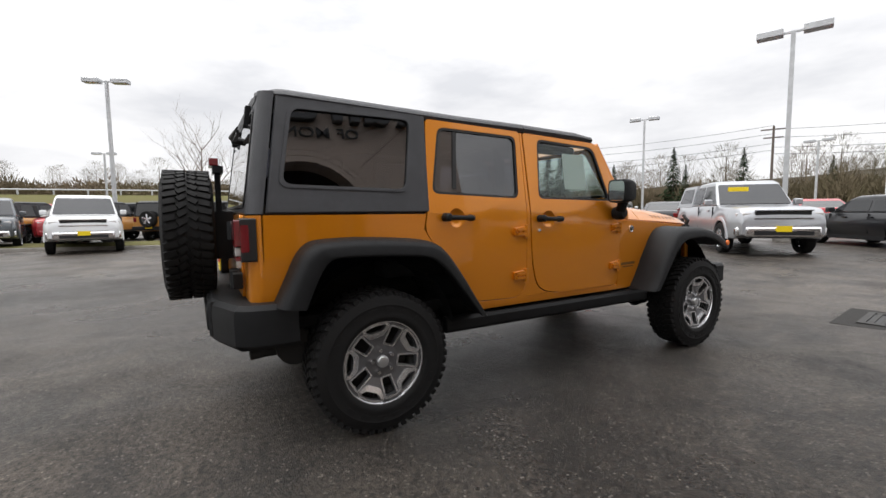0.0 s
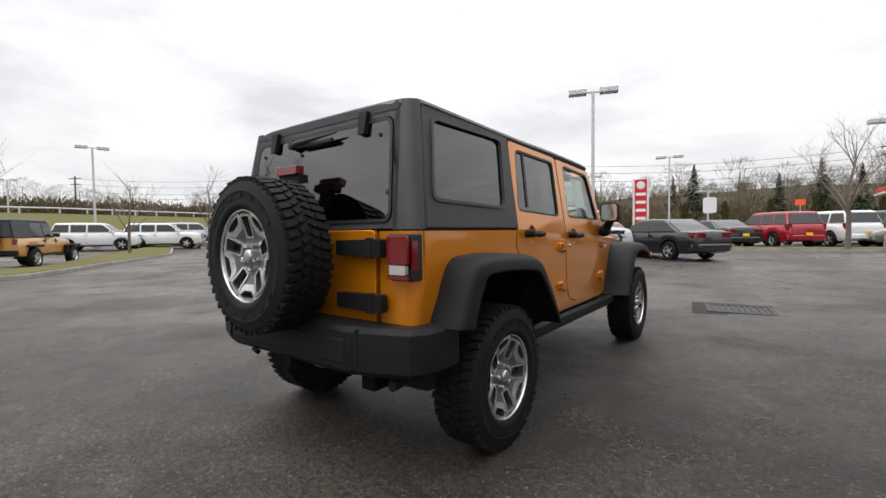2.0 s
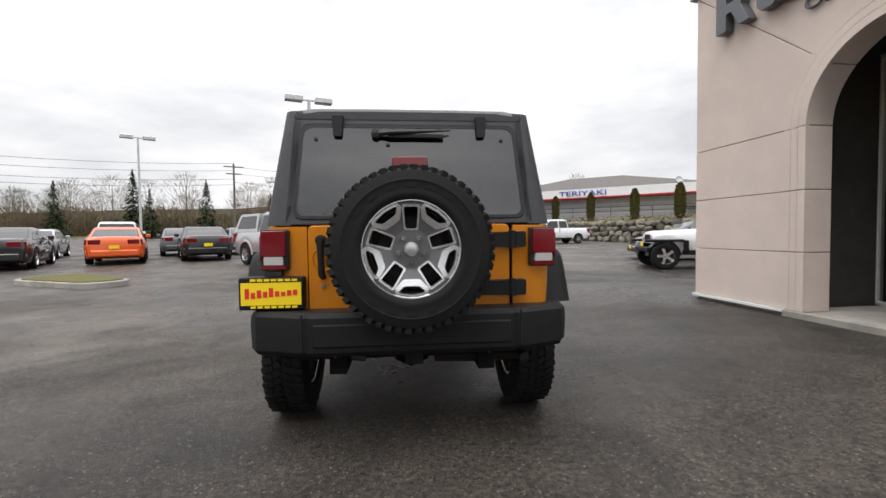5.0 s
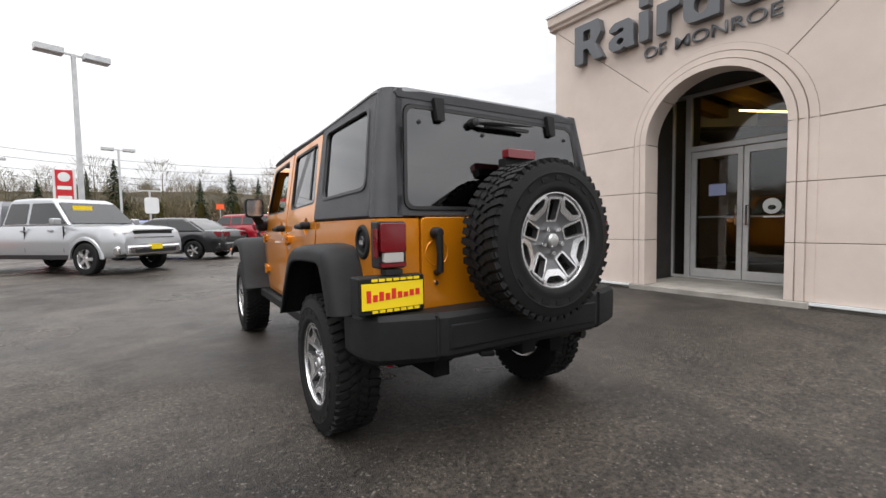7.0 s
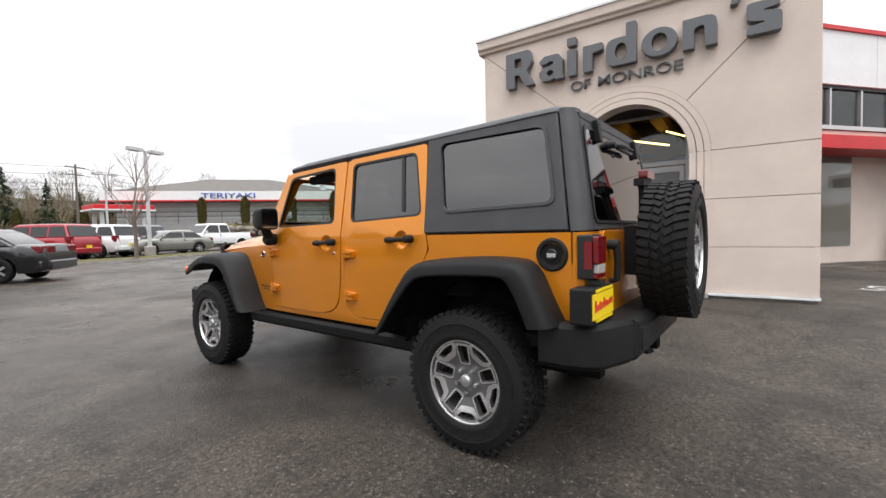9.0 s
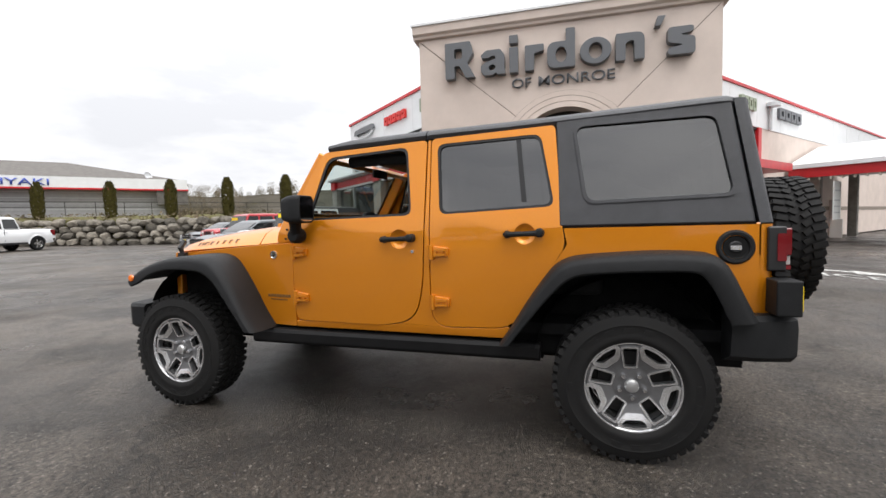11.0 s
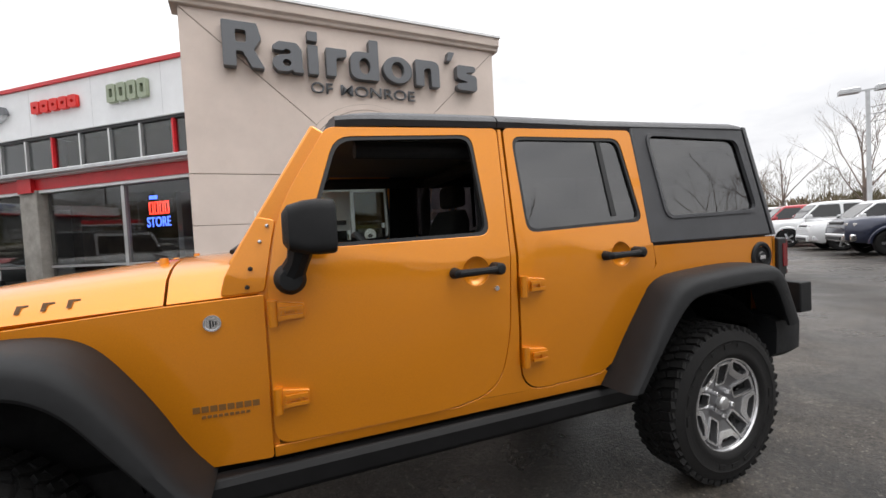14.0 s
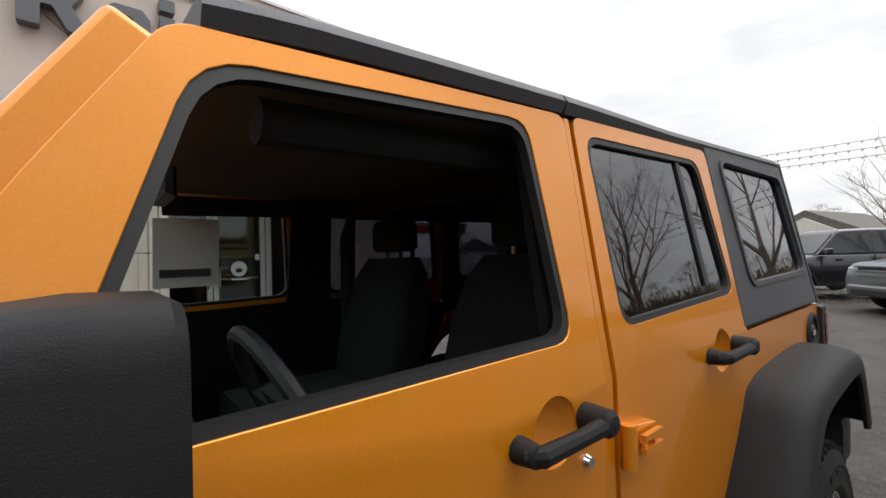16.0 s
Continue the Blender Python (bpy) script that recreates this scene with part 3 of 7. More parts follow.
    front_out = [(2.24, 0.56), (2.318, 0.658), (2.402, 0.816), (2.488, 0.943), (2.555, 1.018), (2.625, 1.051), (2.698, 1.062), (2.85, 1.062), (3.0, 1.045), (3.13, 1.012), (3.24, 0.968), (3.33, 0.90)]
    front_in = [(2.325, 0.567), (2.384, 0.653), (2.464, 0.76), (2.545, 0.877), (2.609, 0.93), (2.676, 0.956), (2.745, 0.962), (2.83, 0.967), (2.956, 0.967), (3.104, 0.931), (3.196, 0.876), (3.285, 0.845)]
    for nm, out, inn in (("rear_wheel_flare", rear_out, rear_in), ("front_wheel_flare", front_out, front_in)):
        rings = []
        out, inn = eased(eased(out)), eased(eased(inn))
        for (y0, z0), (y1, z1) in zip(out, inn):
            b = side_x(y0, z0) - 0.02
            ly, lz = y0 * 0.55 + y1 * 0.45, z0 * 0.55 + z1 * 0.45
            ring = [(b, y0, z0), (0.850, y0 * 0.97 + y1 * 0.03, z0 * 0.97 + z1 * 0.03), (0.880, y0 * 0.92 + y1 * 0.08, z0 * 0.92 + z1 * 0.08), (0.903, y0 * 0.84 + y1 * 0.16, z0 * 0.84 + z1 * 0.16), (0.919, y0 * 0.72 + y1 * 0.28, z0 * 0.72 + z1 * 0.28), (0.928, ly, lz), (0.931, y0 * 0.1 + y1 * 0.9, z0 * 0.1 + z1 * 0.9), (0.925, y1, z1), (0.912, y1, z1), (0.90, ly, lz), (b, ly, lz)]
            rings.append([(s * p[0], p[1], p[2]) for p in ring])
        part(nm, loft(rings), TRIM, jeep, "matte black plastic wheel flare")
    part("marker_lamp", lathe([(0, 0.012), (0.02, 0.010), (0.026, 0.0), (0, 0)], 16, pose(s * 0.925, 3.275, 0.905, 0, 90 * s, 0)), AMBER, jeep, "amber side marker lamp")
    # dark wheel housings
    for yc, r in ((0.02, 0.47), (2.94, 0.50)):
        bm = bmesh.new()
        rings = [[(s * x, yc + r * math.cos(a), 0.46 + r * 1.02 * math.sin(a)) for x in (0.42, 0.80 if yc < 1 else 0.70)] for a in [0.15 + (2.42 if yc < 1 else 2.84) * k / 12 for k in range(13)]]
        loft(rings, closed=False, caps=False, bm=bm)
        add_box(bm, *sorted((s * 0.40, s * 0.43)), yc - r, yc + r, 0.46, 0.46 + r)
        part("wheel_housing", bm, UNDER, jeep, smooth=False)
    # sill rail
    part("rock_rail", loft([[(s * x, y, z) for x, z in ((0.70, 0.460), (0.742, 0.452), (0.758, 0.470), (0.758, 0.528), (0.742, 0.550), (0.70, 0.556))] for y in (0.46, 1.5, 2.40)]), RAIL, jeep, "black steel rock rail", 0.006)
    # door hinges
    for door, yh in ((fdoor, 2.03), (rdoor, 1.065)):
        for zh in (1.068, 0.772):
            place = lambda u, v, d, yh=yh, zh=zh: (s * (side_x(yh, zh) + 0.034 - d - 0.010 * abs(v) / 0.03), yh + u, zh + v)
            leaf = rounded([(0.022, 0.040), (-0.09, 0.026), (-0.09, -0.026), (0.022, -0.030)], 0.008, 2)
            hinge = part("hinge", slab(leaf, [], 0.045, place), ORANGE, door, "body-coloured exposed door hinge", 0.005)
            bm = bmesh.new()
            lathe([(0, -0.045), (0.016, -0.043), (0.016, 0.043), (0, 0.045)], 12, pose(s * (side_x(yh, zh) + 0.018), yh + 0.012, zh), bm)
            add_box(bm, *sorted((s * (side_x(yh, zh) + 0.03), s * (side_x(yh, zh) + 0.042))), yh - 0.082, yh - 0.01, zh + 0.008, zh + 0.020)
            add_box(bm, *sorted((s * (side_x(yh, zh) + 0.03), s * (side_x(yh, zh) + 0.042))), yh - 0.082, yh - 0.01, zh - 0.018, zh - 0.006)
            part("hinge_barrel", bm, ORANGE, hinge)
            for q in (-0.02, -0.06):
                part("bolt", lathe([(0, 0.036), (0.007, 0.036), (0.008, 0.03)], 8, pose(s * side_x(yh, zh), yh + q, zh + 0.001, 0, 90 * s, 0)), ORANGE, hinge)
    # door handles with their recess cups
    for door, yh, zh in ((fdoor, 1.275, 1.148), (rdoor, 0.525, 1.166)):
        x0 = side_x(yh, zh) + 0.004
        handle = part("door_handle", tube([(s * (x0 + 0.022), yh + 0.115, zh), (s * (x0 + 0.042), yh + 0.100, zh), (s * (x0 + 0.045), yh, zh + 0.002), (s * (x0 + 0.045), yh - 0.055, zh + 0.004)], [0.014, 0.016, 0.014, 0.016], 10), TRIM, door, "black plastic pull handle")
        part("push_button", lathe([(0, 0.062), (0.016, 0.060), (0.024, 0.052), (0.026, 0.0)], 16, pose(s * x0, yh - 0.072, zh + 0.006, 0, 90 * s, 0)), TRIM, handle)
        part("handle_foot", lathe([(0, 0.045), (0.017, 0.04), (0.022, 0.0)], 12, pose(s * x0, yh + 0.105, zh, 0, 90 * s, 0)), TRIM, handle)
        part("recess_cup", lathe([(0.0615, -0.003), (0.054, -0.006), (0.045, -0.016), (0.028, -0.023), (0, -0.025)], 28, pose(s * x0, yh + 0.01, zh, 0, 90 * s, 0)), ORANGE, door)
        if yh > 1:
            part("keyhole", lathe([(0, 0.010), (0.010, 0.010), (0.013, 0.0)], 14, pose(s * x0, 1.199, 1.073, 0, 90 * s, 0)), CHROME, door, "chrome key lock")
    # mirrors
    base = part("mirror_base", lathe([(0, 0.10), (0.035, 0.097), (0.05, 0.075), (0.052, 0.03), (0.042, 0.0), (0, 0.0)], 18, pose(s * (side_x(1.92, 1.17) - 0.01), 1.982, 1.182, 0, 90 * s, 0)), TRIM, jeep, "black plastic door mirror")
    tube_b = tube([(s * 0.806, 1.976, 1.20), (s * 0.836, 1.958, 1.24), (s * 0.858, 1.945, 1.29)], [0.042, 0.036, 0.042], 10)
    part("mirror_arm", tube_b, TRIM, base)
    rings = []
    for y, gx, gz in ((2.000, 0.50, 0.55), (1.985, 0.78, 0.80), (1.94, 0.93, 0.95), (1.90, 1.0, 1.0), (1.852, 0.98, 0.98), (1.845, 0.93, 0.93)):
        o = rounded([(-0.080 * gx, -0.086 * gz), (0.080 * gx, -0.086 * gz), (0.080 * gx, 0.086 * gz), (-0.080 * gx, 0.086 * gz)], 0.035, 4)
        rings.append([(s * (0.873 + p[0]), y, 1.345 + p[1]) for p in o])
    head = part("mirror_head", loft(rings), TRIM, base)
    o = rounded([(-0.066, -0.072), (0.066, -0.072), (0.066, 0.072), (-0.066, 0.072)], 0.03, 4)
    part("mirror_glass", slab(o, [], 0.003, lambda u, v, d: (s * (0.873 + u), 1.8445 + d, 1.345 + v)), CHROME, head, "mirror glass")
    # cowl bolts and trail badge
    for y, z in ((2.042, 1.361), (2.068, 1.309), (2.102, 1.22), (2.115, 1.16)):
        part("bolt", lathe([(0, 0.012), (0.006, 0.011), (0.008, 0.0)], 10, pose(s * (side_x(y, z) - 0.003), y, z, 0, 90 * s, 0)), CHROME if z > 1.25 else BLACK, jeep)
    badge = part("badge", lathe([(0, 0.006), (0.021, 0.006), (0.022, 0.009), (0.027, 0.009), (0.029, 0.0)], 28, pose(s * (side_x(2.225, 1.053)), 2.225, 1.053, 0, 90 * s, 0)), CHROME, jeep, "round chrome badge with grey centre")
    part("badge_mark", boxes(*[tuple(sorted((s * (side_x(2.225, 1.053) + 0.006), s * (side_x(2.225, 1.053) + 0.008)))) + (2.212 + 0.008 * k, 2.217 + 0.008 * k, 1.046 - 0.004 * k, 1.058 + 0.003 * k) for k in range(3)]), SHADOW, badge)
    # fender script as plain bars
    for k in range(8):
        y1 = 2.300 - k * 0.0255
        x1 = s * (side_x(y1, 0.765) + 0.004)
        part("fender_script", boxes((*sorted((x1, x1 - s * 0.004)), y1 - 0.021, y1, 0.763, 0.783)), DECAL, jeep, "small dark script bar")
    for k in range(9):
        y1 = 2.275 - k * 0.0165
        x1 = s * (side_x(y1, 0.745) + 0.004)
        part("fender_script", boxes((*sorted((x1, x1 - s * 0.004)), y1 - 0.012, y1, 0.743, 0.752)), DECAL, jeep, "small dark script bar")
    # tail lamps
    lamp = part("tail_lamp", loft([[(s * x, y, z) for x, z in rounded([(0.632, 0.972), (0.772, 0.972), (0.772, 1.182), (0.632, 1.182)], 0.012, 3)] for y in (-0.60, -0.672)]), BLACK, jeep, "red tail lamp in black housing", 0.004)
    part("red_lens", slab(rounded([(0.642, 1.045), (0.762, 1.045), (0.762, 1.174), (0.642, 1.174)], 0.008, 2), [], 0.03, lambda u, v, d: (s * u, -0.697 + d, v)), RED_LENS, lamp, bevel=0.006)
    part("reverse_lens", slab(rounded([(0.655, 1.000), (0.750, 1.000), (0.750, 1.043), (0.655, 1.043)], 0.006, 2), [], 0.03, lambda u, v, d: (s * u, -0.695 + d, v)), CLEAR_LENS, lamp, bevel=0.004)
    part("lower_lens", slab([(0.642, 0.980), (0.762, 0.980), (0.762, 0.998), (0.642, 0.998)], [], 0.03, lambda u, v, d: (s * u, -0.693 + d, v)), RED_LENS, lamp)
    part("side_lens", slab(rounded([(-0.635, 1.02), (-0.672, 1.02), (-0.672, 1.15), (-0.635, 1.15)], 0.006, 2), [], 0.02, lambda u, v, d: (s * (0.776 - d), u, v)), RED_LENS, lamp)
    # rear red tow points and glass hinges
    part("tow_hook", tube([(s * 0.42, -0.58, 0.56), (s * 0.42, -0.63, 0.52), (s * 0.42, -0.58, 0.485)], 0.010, 8), RED_PAINT, jeep, "red tow hook")
    part("shock_absorber", tube([(s * 0.50, -0.20, 0.62), (s * 0.47, -0.12, 0.34)], 0.024, 10), RED_PAINT, jeep, "red shock absorber")
    place = lambda u, v, d: (s * (0.385 + u), -0.640 + (v - 1.2) * 0.145 - 0.03 + d, v)
    part("glass_hinge", slab(rounded([(-0.03, 1.79), (0.03, 1.79), (0.022, 1.672), (-0.022, 1.672)], 0.008, 2), [], 0.04, place), TRIM, jeep, "black rear glass hinge", 0.006)

# hardtop rear frame and glass
lean = lambda u, v, d: (u, -0.640 + (v - 1.2) * 0.145 + d, v)
glass_o = rounded([(-0.618, 1.236), (0.618, 1.236), (0.575, 1.742), (-0.575, 1.742)], 0.055, 5)
part("hardtop_rear_frame", slab([(-0.66, 1.204), (0.66, 1.204), (0.62, 1.80), (-0.62, 1.80)], [glass_o], 0.035, lean), HARDTOP, jeep, bevel=0.006)
rg = part("rear_glass", slab(glass_o, [], 0.005, lambda u, v, d: (u, lean(u, v, 0)[1] - 0.004 + d, v)), TINT, jeep, "tinted rear window")
seal_in = rounded([(-0.600, 1.252), (0.600, 1.252), (0.560, 1.726), (-0.560, 1.726)], 0.05, 5)
part("glass_seal", slab(glass_o, [seal_in], 0.008, lambda u, v, d: (u, lean(u, v, 0)[1] - 0.007 + d, v)), BLACK, rg)
for x, z in ((-0.50, 1.66), (0.50, 1.66), (-0.12, 1.63)):
    part("glass_button", lathe([(0, 0.012), (0.010, 0.010), (0.012, 0)], 12, pose(x, lean(0, z, 0)[1], z, 90, 0, 0)), BLACK, rg)
wp = part("rear_wiper", tube([(-0.185, -0.60, 1.688), (-0.10, -0.625, 1.690), (0.215, -0.612, 1.706)], [0.012, 0.016, 0.004], 8), BLACK, jeep, "black rear wiper")
part("wiper_blade", boxes((-0.12, 0.18, -0.617, -0.597, 1.668, 1.684)), BLACK, wp)
part("wiper_pivot", lathe([(0, 0.05), (0.022, 0.045), (0.024, 0)], 14, pose(-0.185, -0.572, 1.688, 90, 0, 0)), BLACK, wp)

# roof: two lofted shells with a shut line between them
def roof_shell(name, ys, label):
    rings = []
    for y in ys:
        top = 1.858 - 0.030 * max(0.0, y + 0.45)
        top += 0.006 * smooth01((y - 0.6) / 0.6)
        edge = top - 0.042
        if y > 1.62:
            top -= 0.022 * ((y - 1.62) / 0.17) ** 2
            edge -= 0.008 * ((y - 1.62) / 0.17) ** 2
        if y < -0.40:
            top -= 0.05 * ((-0.40 - y) / 0.17) ** 2.5
        w = 0.676 + 0.014 * smooth01((y - 0.4) / 0.8)
        if y < -0.44:
            w -= 0.062 * ((-0.44 - y) / 0.12) ** 2
            edge -= 0.010 * (-0.44 - y) / 0.12
        prof = [(-w + 0.012, edge - 0.034), (-w, edge - 0.012), (-w + 0.012, edge + 0.006), (-w + 0.05, top - 0.016), (-w + 0.14, top - 0.003), (-0.25, top), (0.25, top), (w - 0.14, top - 0.003), (w - 0.05, top - 0.016), (w - 0.012, edge + 0.006), (w, edge - 0.012), (w - 0.012, edge - 0.034)]
        rings.append([(x, y, z) for x, z in prof])
    return part(name, loft(rings), HARDTOP, jeep, label)


roof_shell("hardtop_roof", (-0.560, -0.553, -0.54, -0.52, -0.49, -0.46, -0.42, -0.2, 0.2, 0.6, 1.0, 1.114), "grained black hardtop roof")
roof_shell("roof_panel", (1.120, 1.4, 1.65, 1.72, 1.755, 1.778, 1.79), "removable black front roof panel")
part("headliner", boxes((-0.63, 0.63, -0.50, 1.76, 1.712, 1.722)), HEADLINER, jeep)

# tailgate
tg = part("tailgate", slab(rounded([(-0.538, 0.752), (0.525, 0.752), (0.525, 1.200), (-0.538, 1.200)], 0.03, 4), [], 0.04, lambda u, v, d: (u, -0.652 + d, v)), ORANGE, jeep, "orange tailgate hinged on its right", 0.006)
part("gate_panel", boxes((-0.538, 0.525, -0.625, -0.60, 0.75, 1.21)), UNDER, tg)
for z in (1.118, 0.862):
    hb = part("tailgate_hinge", slab(rounded([(0.30, z - 0.036), (0.605, z - 0.042), (0.605, z + 0.042), (0.30, z + 0.036)], 0.012, 3), [], 0.045, lambda u, v, d: (u, -0.700 + d, v)), TRIM, tg, "black tailgate hinge", 0.008)
    part("hinge_pin", lathe([(0, -0.048), (0.020, -0.046), (0.020, 0.046), (0, 0.048)], 12, pose(0.530, -0.692, z)), TRIM, hb)
th = part("tailgate_handle", tube([(-0.468, -0.66, 1.125), (-0.468, -0.695, 1.115), (-0.466, -0.70, 1.03), (-0.464, -0.695, 0.945), (-0.464, -0.66, 0.935)], [0.016, 0.02, 0.016, 0.018, 0.016], 10), TRIM, tg, "black tailgate handle")
part("push_button", lathe([(0, 0.055), (0.020, 0.052), (0.027, 0.04), (0.027, 0)], 16, pose(-0.468, -0.655, 1.125, 90, 0, 0)), TRIM, th)
part("recess_cup", lathe([(0.058, 0.0015), (0.062, 0.004), (0.066, 0.0015), (0.058, 0.0015)], 28, pose(-0.455, -0.652, 1.03, 90, 0, 0)), ORANGE, tg)
part("keyhole", lathe([(0, 0.010), (0.010, 0.010), (0.013, 0)], 14, pose(-0.464, -0.652, 0.885, 90, 0, 0)), CHROME, tg)
car_m = part("spare_carrier", boxes((-0.16, 0.14, -0.80, -0.65, 0.94, 1.22), (-0.09, 0.07, -0.86, -0.78, 1.0, 1.16)), TRIM, tg)
part("brake_lamp_arm", boxes((-0.05, 0.03, -0.735, -0.705, 1.20, 1.50), (-0.10, 0.08, -0.745, -0.690, 1.452, 1.492)), TRIM, tg)
part("high_brake_lamp", slab(rounded([(-0.098, 1.492), (0.082, 1.492), (0.082, 1.538), (-0.098, 1.538)], 0.008, 2), [], 0.05, lambda u, v, d: (u, -0.765 + d, v)), RED_LENS, tg, "red high brake lamp", 0.005)

# dealer plate on its black bracket
pb = part("plate_bracket", loft([[(x, y, z) for x, z in rounded([(-0.875, 0.775), (-0.555, 0.775), (-0.555, 0.940), (-0.875, 0.940)], 0.012, 3)] for y in (-0.60, -0.700)]), TRIM, jeep, "black plate bracket", 0.006)
part("dealer_plate", boxes((-0.862, -0.566, -0.706, -0.700, 0.800, 0.914)), YELLOW, pb, "yellow advertising plate with red script")
for k in range(9):
    x = -0.842 + k * 0.0295
    h = (0.052, 0.030, 0.040, 0.030, 0.046, 0.028, 0.022, 0.028, 0.028)[k]
    part("plate_script", boxes((x, x + 0.021, -0.7080, -0.7065, 0.833 + 0.002 * k, 0.833 + 0.002 * k + h)), RED_MARK, pb, "red script bar")
for k in range(7):
    for z0 in (0.785, 0.921):
        part("plate_rule", boxes((-0.815 + 0.034 * k, -0.790 + 0.034 * k, -0.7085, -0.6995, z0, z0 + 0.011)), YELLOW, pb)
part("plate_lamp", boxes((-0.745, -0.665, -0.70, -0.64, 0.945, 0.968)), BLACK, pb)

# fuel filler
ff = part("fuel_filler", lathe([(0.050, -0.028), (0.056, -0.004), (0.060, 0.010), (0.074, 0.012), (0.082, 0.006), (0.084, 0.0)], 32, pose(-0.757, -0.470, 1.086, 0, -90, 0)), TRIM, jeep, "black fuel filler recess")
part("filler_well", lathe([(0, 0.002), (0.052, 0.002), (0.056, 0.006)], 24, pose(-0.757, -0.470, 1.086, 0, -90, 0)), RAIL, ff)
part("filler_neck", lathe([(0, 0.010), (0.024, 0.010), (0.030, 0.004)], 20, pose(-0.757, -0.470, 1.086, 0, -90, 0)), BLACK, ff)
part("filler_cap", boxes((-0.768, -0.757, -0.493, -0.447, 1.074, 1.094)), SILVER, ff)

# rear bumper
def bumper_ring(z, grow):
    o = [(0.845, -0.43), (0.848, -0.56), (0.83, -0.655), (0.79, -0.715), (0.56, -0.800), (0.53, -0.795), (0.50, -0.815)]
    pts = [(x + (grow if x > 0.8 else 0), y - grow) for x, y in o]
    back = [(0.70, -0.43), (0.62, -0.62)]
    right = pts
    return [(x, y, z) for x, y in right] + [(-x, y, z) for x, y in reversed(right)] + [(-x, y, z) for x, y in back] + [(x, y, z) for x, y in reversed(back)]


rb = part("rear_bumper", loft([bumper_ring(0.548, -0.025), bumper_ring(0.575, 0.0), bumper_ring(0.70, 0.004), bumper_ring(0.745, 0.0), bumper_ring(0.768, -0.022)]), TRIM, jeep, "grained black plastic rear bumper")
part("bumper_insert", boxes((-0.49, 0.49, -0.826, -0.81, 0.60, 0.715)), TRIM, rb, bevel=0.01)
for s in (-1, 1):
    part("bumper_seam", boxes(tuple(sorted((s * 0.553, s * 0.546))) + (-0.806, -0.77, 0.585, 0.76)), BLACK, rb)
part("tow_receiver", boxes((-0.045, 0.045, -0.80, -0.55, 0.50, 0.58)), UNDER, rb)
part("tow_plug", tube([(-0.30, -0.74, 0.56), (-0.30, -0.80, 0.545), (-0.24, -0.81, 0.54)], 0.014, 8), UNDER, rb)
part("tail_pipe", tube([(0.58, -0.30, 0.49), (0.60, -0.50, 0.48), (0.61, -0.64, 0.47)], 0.026, 12), SHADOW, jeep, "dull steel tail pipe")

# front bumper
def nose_ring(z, g):
    o = [(0.0, 3.545), (0.45, 3.54), (0.78, 3.50 + g), (0.83 + g, 3.42), (0.83 + g, 3.30), (0.55, 3.30)]
    return [(x, y, z) for x, y in o] + [(-x, y, z) for x, y in reversed(o[1:])]


part("front_bumper", loft([nose_ring(0.52, -0.03), nose_ring(0.545, 0.0), nose_ring(0.68, 0.0), nose_ring(0.70, -0.02)]), TRIM, jeep, "grained black front bumper")

# hood, cowl and grille
def hood_ring(y, c, e, w, s=None):
    pts = []
    for k in range(17):
        t = -1 + 2 * k / 16
        x = w * (abs(t) ** 0.85) * (1 if t > 0 else -1)
        a = abs(t)
        z = e + (c - e) * (1 - a ** 3.6) ** 0.62
        pts.append((x, y, z))
    return pts


def hood_part(name, rows, label, parent):
    bm = bmesh.new()
    rings = []
    for y, c, e in rows:
        top = hood_ring(y, c, e, side_x(y, 1.1) - 0.004)
        rings.append(top + [(x * 0.96, y, e - 0.02) for x in (top[-1][0], top[0][0])])
    return part(name, loft(rings, bm=bm), ORANGE, parent, label)


hood = hood_part("hood", [(2.362, 1.258, 1.122), (2.5, 1.248, 1.115), (2.8, 1.218, 1.098), (3.05, 1.182, 1.082), (3.16, 1.158, 1.072), (3.21, 1.128, 1.062), (3.225, 1.09, 1.05)], "orange hood", jeep)
hood_part("cowl", [(2.085, 1.272, 1.138), (2.2, 1.268, 1.132), (2.352, 1.260, 1.124)], "orange cowl panel", jeep)
part("grille_panel", slab([(-0.59, 0.72), (0.59, 0.72), (0.585, 1.06), (0.45, 1.10), (-0.45, 1.10), (-0.585, 1.06)], [[(x - 0.022, 0.80), (x + 0.022, 0.80), (x + 0.022, 1.03), (x - 0.022, 1.03)] for x in [0.075 * k for k in range(-3, 4)]], 0.05, lambda u, v, d: (u, 3.25 - d, v)), ORANGE, jeep, bevel=0.006)
